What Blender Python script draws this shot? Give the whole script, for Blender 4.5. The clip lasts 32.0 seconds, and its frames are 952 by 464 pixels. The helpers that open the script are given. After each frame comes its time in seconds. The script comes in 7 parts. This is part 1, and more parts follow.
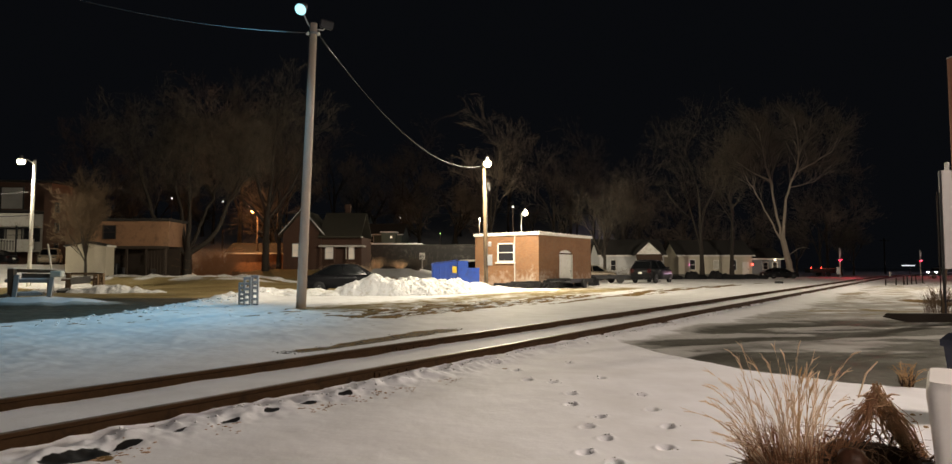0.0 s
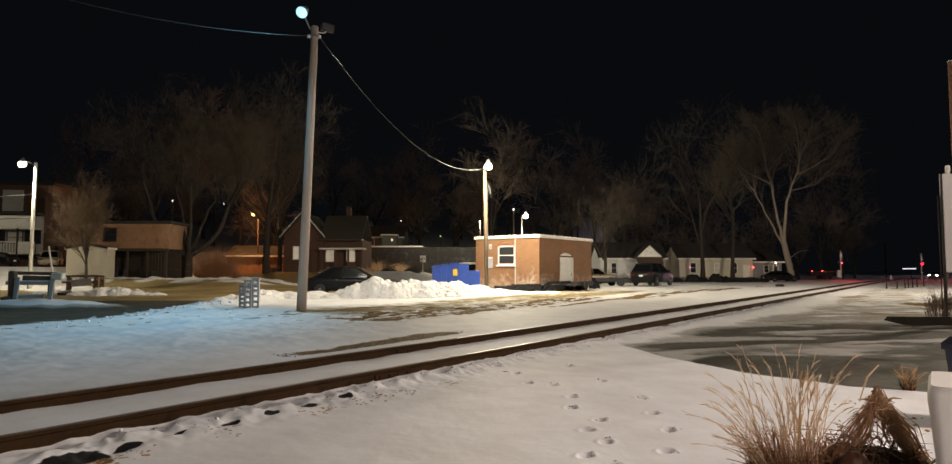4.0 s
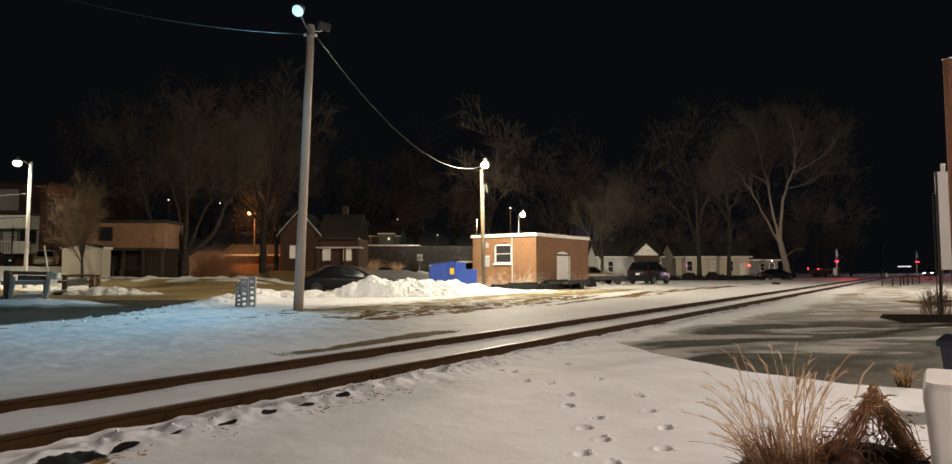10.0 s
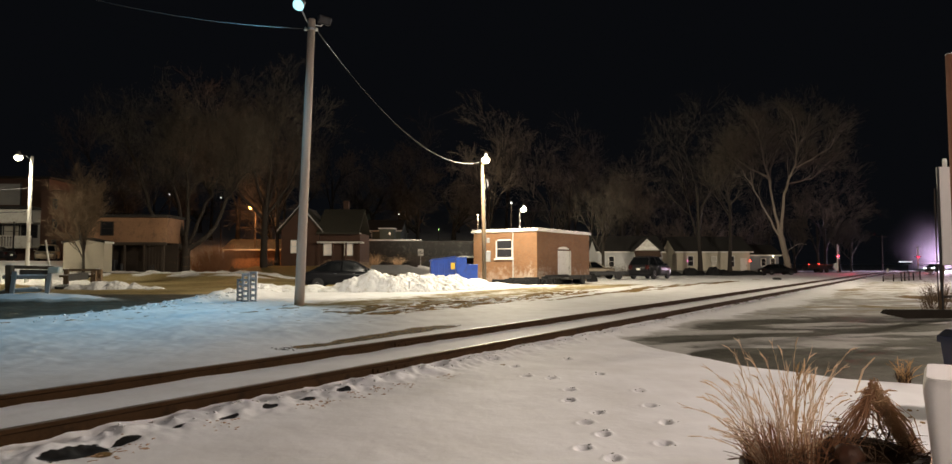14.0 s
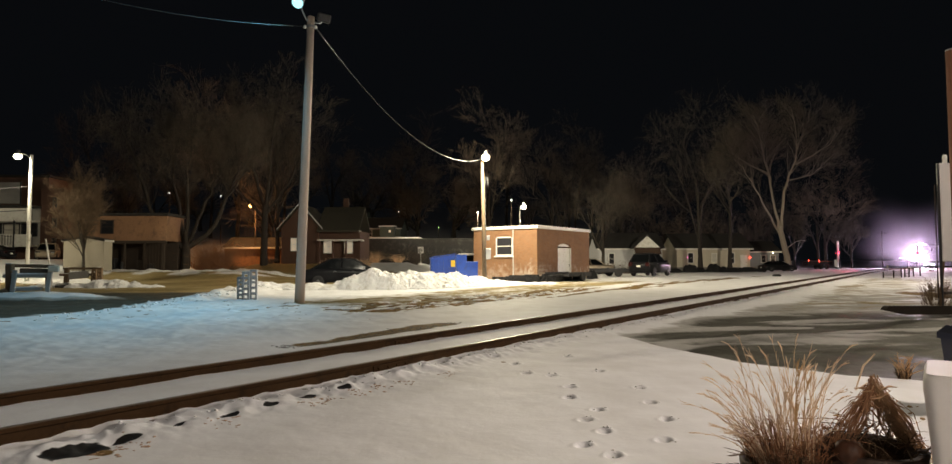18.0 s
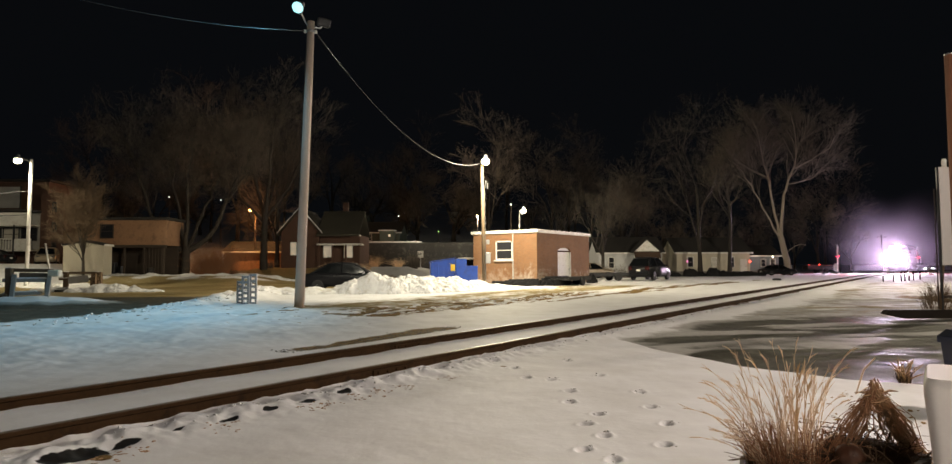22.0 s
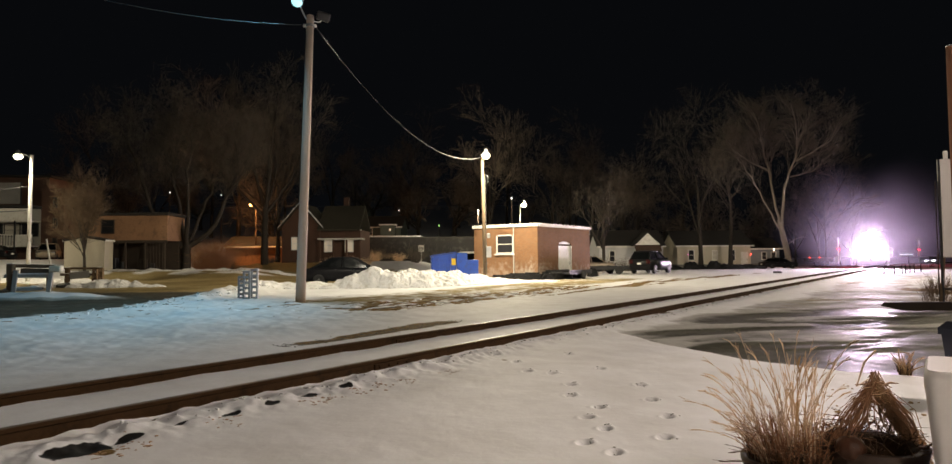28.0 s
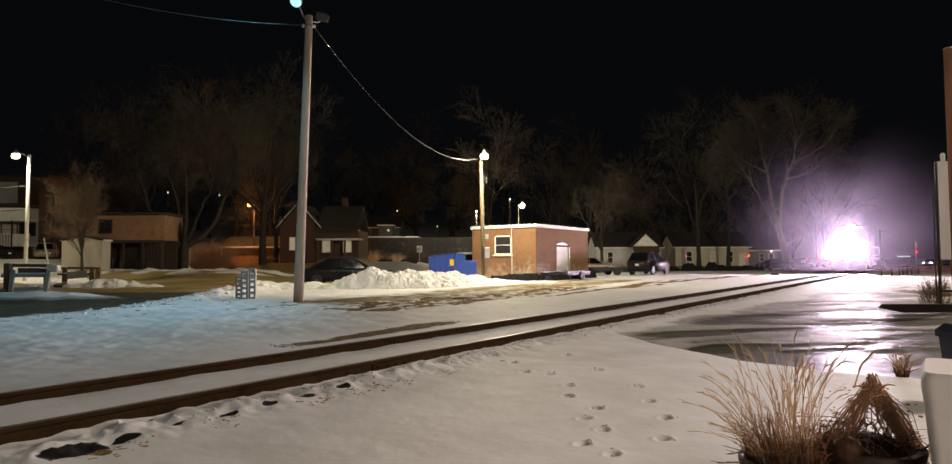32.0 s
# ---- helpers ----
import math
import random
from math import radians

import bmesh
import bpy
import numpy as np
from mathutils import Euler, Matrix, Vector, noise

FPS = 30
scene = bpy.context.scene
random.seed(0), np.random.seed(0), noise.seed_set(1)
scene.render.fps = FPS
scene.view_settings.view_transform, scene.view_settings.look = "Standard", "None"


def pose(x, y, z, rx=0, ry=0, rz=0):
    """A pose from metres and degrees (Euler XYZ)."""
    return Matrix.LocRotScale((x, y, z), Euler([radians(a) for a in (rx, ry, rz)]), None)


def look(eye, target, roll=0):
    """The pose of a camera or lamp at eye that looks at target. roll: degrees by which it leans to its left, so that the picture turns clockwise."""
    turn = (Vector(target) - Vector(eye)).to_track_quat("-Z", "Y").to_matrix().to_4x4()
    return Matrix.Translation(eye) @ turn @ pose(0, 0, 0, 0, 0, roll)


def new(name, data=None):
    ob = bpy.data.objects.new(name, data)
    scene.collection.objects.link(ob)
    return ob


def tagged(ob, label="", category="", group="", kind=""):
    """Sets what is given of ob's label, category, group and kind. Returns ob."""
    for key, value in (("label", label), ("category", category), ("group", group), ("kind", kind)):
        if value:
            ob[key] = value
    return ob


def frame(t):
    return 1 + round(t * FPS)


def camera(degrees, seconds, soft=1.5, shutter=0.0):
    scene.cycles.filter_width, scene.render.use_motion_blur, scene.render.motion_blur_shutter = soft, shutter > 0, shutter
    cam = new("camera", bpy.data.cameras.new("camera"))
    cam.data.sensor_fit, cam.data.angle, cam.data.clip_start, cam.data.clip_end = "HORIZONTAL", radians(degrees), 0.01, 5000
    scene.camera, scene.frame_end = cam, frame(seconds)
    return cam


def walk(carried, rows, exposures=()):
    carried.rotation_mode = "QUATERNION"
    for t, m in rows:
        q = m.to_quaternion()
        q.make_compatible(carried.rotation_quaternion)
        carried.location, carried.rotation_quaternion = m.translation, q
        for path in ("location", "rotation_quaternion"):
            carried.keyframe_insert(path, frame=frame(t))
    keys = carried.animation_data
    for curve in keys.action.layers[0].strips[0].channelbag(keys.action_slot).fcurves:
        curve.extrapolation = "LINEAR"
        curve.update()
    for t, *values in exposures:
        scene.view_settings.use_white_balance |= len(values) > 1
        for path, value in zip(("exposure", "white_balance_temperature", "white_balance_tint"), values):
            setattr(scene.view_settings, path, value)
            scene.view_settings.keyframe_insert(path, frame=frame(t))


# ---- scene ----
# ---- camera and its walk ----
EYE = (0.0, 0.0, 1.42)
cam = camera(74.0, 32.0, soft=1.4)
PATH = [
    (0, 93.247, 0.000, -0.000),
    (0.5, 93.300, 0.032, 0.033),
    (1, 93.326, 0.006, 0.069),
    (1.5, 93.326, 0.013, 0.065),
    (2, 93.338, -0.016, 0.028),
    (2.5, 93.353, -0.055, 0.041),
    (3, 93.392, -0.075, 0.053),
    (3.5, 93.451, -0.058, 0.054),
    (5.5, 93.548, -0.069, 0.061),
    (6, 93.495, -0.051, 0.055),
    (6.5, 93.424, -0.029, 0.010),
    (7, 93.415, -0.013, -0.019),
    (7.5, 93.416, -0.022, -0.089),
    (8, 93.449, -0.028, -0.132),
    (8.5, 93.407, -0.022, -0.187),
    (9, 93.393, -0.005, -0.217),
    (9.5, 93.389, 0.036, -0.237),
    (10, 93.374, 0.066, -0.224),
    (10.5, 93.333, 0.011, -0.182),
    (11, 93.293, 0.059, -0.153),
    (11.5, 93.252, 0.012, -0.122),
    (12, 93.166, 0.012, -0.141),
    (12.5, 93.139, 0.009, -0.155),
    (13, 93.051, 0.036, -0.127),
    (13.5, 92.980, 0.042, -0.156),
    (14, 92.914, 0.002, -0.147),
    (14.5, 92.831, -0.012, -0.149),
    (16.5, 92.652, 0.153, -0.192),
    (17, 92.635, 0.093, -0.176),
    (17.5, 92.660, 0.127, -0.147),
    (18, 92.684, 0.152, -0.137),
    (18.5, 92.714, 0.093, -0.175),
    (19, 92.770, 0.155, -0.226),
    (19.5, 92.817, 0.143, -0.245),
    (20, 92.909, 0.178, -0.216),
    (20.5, 93.021, 0.159, -0.207),
    (21, 93.051, 0.155, -0.154),
    (21.5, 93.058, 0.168, -0.149),
    (22, 93.058, 0.182, -0.154),
    (22.5, 93.069, 0.313, -0.146),
    (23, 93.095, 0.335, -0.161),
    (23.5, 93.056, 0.376, -0.168),
    (24, 93.015, 0.412, -0.174),
    (24.5, 92.930, 0.382, -0.189),
    (25, 92.905, 0.426, -0.200),
    (25.5, 92.762, 0.438, -0.199),
    (27.5, 92.539, 0.470, -0.110),
    (28, 92.514, 0.411, -0.083),
    (28.5, 92.571, 0.433, -0.099),
    (29, 92.582, 0.423, -0.115),
    (29.5, 92.594, 0.421, -0.170),
    (30, 92.604, 0.451, -0.171),
    (30.5, 92.539, 0.360, -0.198),
    (31, 92.480, 0.320, -0.232),
    (31.5, 92.474, 0.276, -0.232),
    (32, 92.583, 0.247, -0.248),
]
EXPOSURES = [(0.0, 0.02, 6400, 10), (14.0, 0.04, 6400, 10), (17.0, 0.0, 6500, 6), (25.0, 0.02, 6480, 7), (27.5, -0.07, 6560, 8), (29.0, -0.17, 6680, 6), (30.0, -0.24, 6720, 6), (32.0, -0.37, 6760, 7)]
walk(cam, [(t, pose(*EYE, rx, ry, rz)) for t, rx, ry, rz in PATH], EXPOSURES)

# ---- world: a clear winter night, and the lamps ----
world = bpy.data.worlds.new("night_sky")
scene.world = world
world.use_nodes = True
wn = world.node_tree
wbg = wn.nodes["Background"]
wbg.inputs["Color"].default_value = (0.85, 0.95, 1.2, 1)
wbg.inputs["Strength"].default_value = 0.0031


def lamp(name, place, watts, color, radius=0.12, cone=0.0, aim=None, blend=0.6):
    data = bpy.data.lights.new(name, "SPOT" if cone else "POINT")
    data.energy, data.color, data.shadow_soft_size = watts, color, radius
    if cone:
        data.spot_size, data.spot_blend = radians(cone), blend
    ob = new(name, data)
    ob.matrix_world = look(place, aim) if aim else pose(*place)
    return ob


BLUE, WARM, SODIUM = (0.27, 0.70, 1.0), (1.0, 0.86, 0.62), (1.0, 0.42, 0.14)
lamp("pole_lamp_light", (-6.30, 20.9, 9.95), 2550, BLUE, 0.55, 126, (-14.5, 16.0, 0), 0.9)
lamp("yard_lamp_light", (1.3, 40.7, 8.4), 9500, WARM, 0.4)
lamp("back_flood_light", (-5.15, 22.45, 9.95), 4600, (1.0, 0.90, 0.72), 0.16, 112, (-7.0, 42.0, 0), 0.8)
lamp("rear_lamp_light", (5.0, 61.4, 6.95), 4800, WARM, 0.12)
lamp("lot_lamp_light", (-34.6, 47.15, 9.4), 3600, WARM, 0.12, 166, (-35.4, 49.2, 0), 0.25)
lamp("alley_lamp_light", (-31.9, 87.6, 9.3), 3600, SODIUM, 0.12)
lamp("house_lamp_light", (43.0, 90.9, 2.5), 240, WARM, 0.10)
# Two lights out of view, assumed from how foreground, planters and bin are lit.
lamp("near_unseen_lamp_light", (11.5, 4.0, 7.45), 4400, (1.0, 0.84, 0.735), 0.8)
lamp("near_unseen_lamp_light", (2.8, -1.2, 4.2), 490, (1.0, 0.84, 0.735), 0.45)
lamp("street_light", (0.5, 91.4, 8.4), 2600, WARM, 0.1)
lamp("street_light", (-9.0, 94.5, 5.6), 160, WARM, 0.1)
lamp("crossing_light", (55.5, 93.5, 3.0), 1000, (1.0, 0.04, 0.07), 0.15, 140, (40.0, 75.0, 0))
lamp("crossing_light", (76.0, 105.0, 3.0), 1000, (1.0, 0.04, 0.07), 0.15, 140, (56.0, 80.0, 0))
# Out of view too: assumed from surfaces lit from the right.
lamp("far_unseen_lamp_light", (38.0, 35.0, 12.85), 18500, (1.0, 0.85, 0.66), 0.12, 177, (38.0, 36.0, 0), 0.10)

# ---- materials ----


def nodes(name):
    m = bpy.data.materials.new(name)
    m.use_nodes = True
    t = m.node_tree
    return m, t, t.nodes["Principled BSDF"]


def link(t, a, b):
    t.links.new(a, b)


def noise_of(t, scale, detail=4.0, rough=0.55, coords="Object", stretch=None, vector=None):
    if vector is None:
        tc = t.nodes.new("ShaderNodeTexCoord")
        vector = tc.outputs[coords]
    if stretch:
        mp = t.nodes.new("ShaderNodeMapping")
        mp.inputs["Scale"].default_value = stretch
        link(t, vector, mp.inputs["Vector"])
        vector = mp.outputs["Vector"]
    n = t.nodes.new("ShaderNodeTexNoise")
    n.inputs["Scale"].default_value = scale
    n.inputs["Detail"].default_value = detail
    n.inputs["Roughness"].default_value = rough
    link(t, vector, n.inputs["Vector"])
    return n.outputs["Fac"]


def ramp(t, fac, stops):
    r = t.nodes.new("ShaderNodeValToRGB")
    e = r.color_ramp.elements
    while len(e) < len(stops):
        e.new(0.5)
    for el, (p, c) in zip(e, stops):
        el.position = p
        el.color = (*c, 1) if len(c) == 3 else c
    link(t, fac, r.inputs["Fac"])
    return r.outputs["Color"]


def mixc(t, fac, a, b):
    m = t.nodes.new("ShaderNodeMix")
    m.data_type = "RGBA"
    for sock, v in ((m.inputs["Factor"], fac), (m.inputs["A"], a), (m.inputs["B"], b)):
        if hasattr(v, "is_linked"):
            link(t, v, sock)
        elif isinstance(v, tuple):
            sock.default_value = (*v, 1)
        else:
            sock.default_value = v
    return m.outputs["Result"]


def math_of(t, op, a, b=0.0):
    m = t.nodes.new("ShaderNodeMath")
    m.operation = op
    for i, v in enumerate((a, b)):
        if hasattr(v, "is_linked"):
            link(t, v, m.inputs[i])
        else:
            m.inputs[i].default_value = v
    return m.outputs[0]


def bump(t, bsdf, height, strength=0.3, distance=0.02):
    b = t.nodes.new("ShaderNodeBump")
    b.inputs["Strength"].default_value = strength
    b.inputs["Distance"].default_value = distance
    link(t, height, b.inputs["Height"])
    link(t, b.outputs["Normal"], bsdf.inputs["Normal"])


def shade(c, k):
    return tuple(min(1.0, v * k) for v in c)


def mat(name, color, rough=0.7, metal=0.0, grain=12.0, patch=1.3, var=0.35, relief=0.25, depth=0.01, stain=None, stretch=None, vary=0.0, spec=0.5):
    """A surface with grain and patches of wear; vary: how far pieces differ from each other."""
    m, t, b = nodes(name)
    fine, coarse = noise_of(t, grain, 5, 0.6, stretch=stretch), noise_of(t, patch, 3, 0.5, stretch=stretch)
    both = math_of(t, "ADD", math_of(t, "MULTIPLY", fine, 0.5), math_of(t, "MULTIPLY", coarse, 0.5))
    col = ramp(t, both, [(0.28, shade(color, 1 - var)), (0.5, color), (0.74, shade(color, 1 + var * 0.7))])
    if stain:
        spots = ramp(t, noise_of(t, patch * 2.3, 6, 0.65), [(0.52, (0, 0, 0)), (0.68, (1, 1, 1))])
        col = mixc(t, spots, col, stain)
    if vary:
        info = t.nodes.new("ShaderNodeObjectInfo")
        k = math_of(t, "ADD", math_of(t, "MULTIPLY", info.outputs["Random"], 2 * vary), 1 - vary)
        hsv = t.nodes.new("ShaderNodeHueSaturation")
        link(t, col, hsv.inputs["Color"])
        link(t, k, hsv.inputs["Value"])
        col = hsv.outputs["Color"]
    link(t, col, b.inputs["Base Color"])
    b.inputs["Metallic"].default_value = metal
    b.inputs["Specular IOR Level"].default_value = spec
    rr = math_of(t, "ADD", math_of(t, "MULTIPLY", coarse, 0.3), rough - 0.15)
    link(t, rr, b.inputs["Roughness"])
    bump(t, b, fine, relief, depth)
    return m


def glow(name, color, strength):
    m, t, b = nodes(name)
    b.inputs["Base Color"].default_value = (*shade(color, 0.8), 1)
    b.inputs["Emission Color"].default_value = (*color, 1)
    b.inputs["Emission Strength"].default_value = strength
    return m


def glass(name, tint=(0.02, 0.025, 0.03), rough=0.06):
    m, t, b = nodes(name)
    b.inputs["Base Color"].default_value = (*tint, 1)
    link(t, ramp(t, noise_of(t, 3.0), [(0.3, (rough,) * 3), (0.8, (rough * 3,) * 3)]), b.inputs["Roughness"])
    b.inputs["Specular IOR Level"].default_value = 0.16
    return m


def ground_material():
    """Snow, trodden and drifted; wet asphalt, ice and frozen soil show where it is thin."""
    m, t, b = nodes("snowy_ground")
    tc = t.nodes.new("ShaderNodeTexCoord")
    pos = tc.outputs["Object"]
    at = t.nodes.new("ShaderNodeVertexColor")
    at.layer_name = "cover"
    sep = t.nodes.new("ShaderNodeSeparateColor")
    link(t, at.outputs["Color"], sep.inputs["Color"])
    lot, dirt, mud = sep.outputs[0], sep.outputs[1], sep.outputs[2]
    fine = noise_of(t, 9.0, 6, 0.65, vector=pos)
    mid = noise_of(t, 1.1, 4, 0.6, vector=pos)
    big = noise_of(t, 0.22, 3, 0.5, vector=pos)
    snow = ramp(t, math_of(t, "ADD", math_of(t, "MULTIPLY", mid, 0.6), math_of(t, "MULTIPLY", big, 0.4)),
                [(0.30, (0.66, 0.65, 0.64)), (0.55, (0.80, 0.80, 0.81)), (0.8, (0.86, 0.86, 0.87))])
    asphalt = ramp(t, math_of(t, "ADD", math_of(t, "MULTIPLY", fine, 0.5), math_of(t, "MULTIPLY", mid, 0.5)),
                   [(0.3, (0.035, 0.034, 0.026)), (0.5, (0.072, 0.069, 0.053)), (0.72, (0.15, 0.145, 0.115))])
    soil = ramp(t, fine, [(0.3, (0.045, 0.027, 0.009)), (0.5, (0.17, 0.108, 0.040)), (0.7, (0.36, 0.25, 0.115))])
    sand = ramp(t, math_of(t, "ADD", math_of(t, "MULTIPLY", fine, 0.4), math_of(t, "MULTIPLY", big, 0.6)),
                [(0.3, (0.13, 0.10, 0.044)), (0.5, (0.27, 0.21, 0.10)), (0.75, (0.42, 0.35, 0.20))])

    def cut(mask, grit, lo, hi):
        s = math_of(t, "ADD", mask, math_of(t, "MULTIPLY", math_of(t, "SUBTRACT", grit, 0.5), 0.7))
        return ramp(t, s, [(lo, (0, 0, 0)), (hi, (1, 1, 1))])

    slush = ramp(t, math_of(t, "ADD", math_of(t, "MULTIPLY", fine, 0.4), math_of(t, "MULTIPLY", mid, 0.6)), [(0.3, (0.27, 0.262, 0.235)), (0.55, (0.39, 0.38, 0.35)), (0.75, (0.52, 0.51, 0.485))])
    col = mixc(t, cut(lot, mid, 0.16, 0.36), snow, slush)
    col = mixc(t, cut(lot, mid, 0.50, 0.78), col, asphalt)
    col = mixc(t, cut(mud, mid, 0.38, 0.6), col, sand)
    dcut = cut(dirt, math_of(t, "ADD", math_of(t, "MULTIPLY", fine, 0.5), math_of(t, "MULTIPLY", noise_of(t, 2.3, 4, 0.65, vector=pos, stretch=(0.6, 1.0, 1.0)), 0.5)), 0.40, 0.50)
    col = mixc(t, dcut, col, soil)
    link(t, col, b.inputs["Base Color"])
    dark = t.nodes.new("ShaderNodeMath")
    dark.operation = "SUBTRACT"
    dark.inputs[0].default_value = 1.0
    link(t, at.outputs["Alpha"], dark.inputs[1])
    link(t, mixc(t, cut(dark.outputs[0], fine, 0.42, 0.52), col, (0.012, 0.010, 0.008)), b.inputs["Base Color"])
    wet = cut(lot, mid, 0.3, 0.7)
    rough = mixc(t, wet, (0.72, 0.72, 0.72), ramp(t, mid, [(0.35, (0.38, 0.38, 0.38)), (0.65, (0.62, 0.62, 0.62))]))
    link(t, rough, b.inputs["Roughness"])
    bare = math_of(t, "MAXIMUM", dcut, cut(mud, mid, 0.38, 0.6))
    link(t, math_of(t, "SUBTRACT", 0.30, math_of(t, "MULTIPLY", bare, 0.27)), b.inputs["Specular IOR Level"])
    h = math_of(t, "ADD", math_of(t, "MULTIPLY", fine, 0.35), mid)
    bump(t, b, math_of(t, "ADD", h, math_of(t, "MULTIPLY", noise_of(t, 3.2, 5, 0.62, vector=pos), 0.8)), 0.22, 0.04)
    return m


SNOW_GROUND = ground_material()
SNOW = mat("heaped_snow", (0.80, 0.80, 0.80), 0.7, grain=7, patch=1.6, var=0.10, relief=0.6, depth=0.05, stain=(0.55, 0.52, 0.46))
ROOF_SNOW = mat("roof_snow", (0.80, 0.80, 0.82), 0.75, grain=9, patch=1.0, var=0.08, relief=0.4, depth=0.03)
SOIL = mat("frozen_soil", (0.26, 0.165, 0.068), 0.95, 0, 14, 2.0, 0.6, 0.5, 0.02, spec=0.05)
SOIL_DARK = mat("dark_potting_soil", (0.045, 0.026, 0.015), 0.95, 0, 24, 4, 0.5, 0.7, 0.012, spec=0.05)
RUST = mat("rusted_rail_steel", (0.044, 0.024, 0.011), 0.9, 0.0, 25, 2.2, 0.45, 0.5, 0.004, stain=(0.022, 0.013, 0.007), spec=0.08)
RAILTOP = mat("polished_rail_steel", (0.24, 0.19, 0.15), 0.52, 1.0, 30, 2, 0.2, 0.1, 0.001, stretch=(1, 14, 1))
TIE = mat("creosoted_wood", (0.05, 0.036, 0.026), 0.85, 0, 20, 2, 0.5, 0.6, 0.01)
CONCRETE_POLE = mat("weathered_pole_wood", (0.56, 0.46, 0.38), 0.85, 0, 26, 1.3, 0.22, 0.4, 0.006, stretch=(1, 1, 0.12))
POLE_WOOD = mat("pole_wood", (0.16, 0.115, 0.068), 0.85, 0, 26, 1.5, 0.3, 0.5, 0.008, stretch=(1, 1, 0.1))
BROWN_POLE = mat("brown_pole_wood", (0.22, 0.10, 0.055), 0.85, 0, 26, 1.5, 0.4, 0.5, 0.008, stretch=(1, 1, 0.1))
RUSTY = mat("rust_brown_steel", (0.20, 0.13, 0.075), 0.75, 0.0, 22, 3, 0.35, 0.3, 0.003)
GALV = mat("galvanised_steel", (0.42, 0.43, 0.44), 0.45, 0.85, 22, 3, 0.2, 0.15, 0.003)
DARK_METAL = mat("dark_metal", (0.045, 0.045, 0.048), 0.5, 0.5, 20, 3, 0.3, 0.2, 0.003)
BLACK = mat("black_rubber", (0.02, 0.02, 0.021), 0.75, 0, 30, 3, 0.3, 0.3, 0.004)
CONDUIT = mat("grey_conduit", (0.10, 0.10, 0.10), 0.6, 0, 40, 4, 0.2, 0.1, 0.002)
CABLE = mat("dull_cable", (0.03, 0.03, 0.032), 0.6, 0, 40, 4, 0.2, 0.1, 0.002)
MORTAR = mat("worn_brick_and_mortar", (0.25, 0.125, 0.065), 0.9, 0, 16, 0.5, 0.3, 0.4, 0.006, stain=(0.30, 0.18, 0.11))
RED_BRICK = mat("red_brick", (0.10, 0.054, 0.038), 0.88, 0, 10, 0.7, 0.35, 0.4, 0.01)
TAN_BRICK = mat("tan_stucco", (0.33, 0.185, 0.105), 0.88, 0, 8, 0.6, 0.4, 0.4, 0.01, stain=(0.20, 0.115, 0.07))
WHITE_PAINT = mat("white_paint", (0.78, 0.77, 0.72), 0.55, 0, 14, 1.2, 0.12, 0.15, 0.003, stain=(0.6, 0.57, 0.5))
CREAM = mat("cream_siding", (0.58, 0.53, 0.42), 0.7, 0, 10, 0.8, 0.15, 0.2, 0.004)
SIDING = mat("pale_grey_siding", (0.55, 0.55, 0.55), 0.7, 0, 10, 0.8, 0.15, 0.2, 0.004)
WORN_SIDING = mat("worn_pale_siding", (0.42, 0.41, 0.39), 0.75, 0, 10, 0.8, 0.2, 0.2, 0.004)
GREY_SIDING = mat("blue_grey_siding", (0.21, 0.225, 0.245), 0.75, 0, 10, 0.8, 0.2, 0.2, 0.004)
BROWN_ROOF = mat("brown_shingles", (0.075, 0.045, 0.03), 0.9, 0, 6, 0.7, 0.4, 0.5, 0.02)
OLD_ROOF = mat("weathered_shingles", (0.060, 0.055, 0.040), 0.9, 0, 6, 0.7, 0.4, 0.5, 0.02)
SHINGLE = mat("dark_shingles", (0.034, 0.031, 0.028), 0.9, 0, 6, 0.7, 0.4, 0.5, 0.02)
NAVY = mat("navy_plastic", (0.005, 0.011, 0.040), 0.4, 0, 30, 3, 0.2, 0.1, 0.002)
BLUE_PAINT = mat("blue_enamel", (0.018, 0.075, 0.42), 0.42, 0, 16, 1.6, 0.25, 0.15, 0.004, stain=(0.03, 0.06, 0.25))
YELLOW = mat("yellow_label", (0.75, 0.52, 0.04), 0.6, 0, 20, 5, 0.15, 0.1, 0.002)
CAR_BLACK = mat("black_car_paint", (0.012, 0.012, 0.014), 0.35, 0.0, 30, 2, 0.3, 0.03, 0.001, spec=0.12)
CAR_TAN = mat("tan_car_paint", (0.30, 0.25, 0.18), 0.35, 0.2, 30, 2, 0.2, 0.03, 0.001)
CAR_GREY = mat("grey_car_paint", (0.10, 0.10, 0.11), 0.3, 0.3, 30, 2, 0.2, 0.03, 0.001)
CAR_GLASS = glass("car_glass", (0.006, 0.007, 0.008))
PANE = glass("window_glass", (0.03, 0.03, 0.035))
ALLOY = mat("silver_alloy", (0.62, 0.62, 0.63), 0.4, 0.25, 30, 3, 0.1, 0.05, 0.001)
CHROME = mat("chrome", (0.6, 0.6, 0.62), 0.2, 1.0, 30, 3, 0.1, 0.05, 0.001)
RED_LENS = mat("red_lens", (0.035, 0.004, 0.004), 0.25, 0, 30, 4, 0.2, 0.05, 0.001)
PALE_BARK = mat("pale_bark", (0.29, 0.245, 0.20), 0.9, 0, 9, 0.8, 0.3, 0.7, 0.03, stretch=(1, 1, 0.3))
DIM_SIDING = mat("dim_green_siding", (0.10, 0.125, 0.11), 0.8, 0, 8, 0.6, 0.2, 0.3, 0.01)
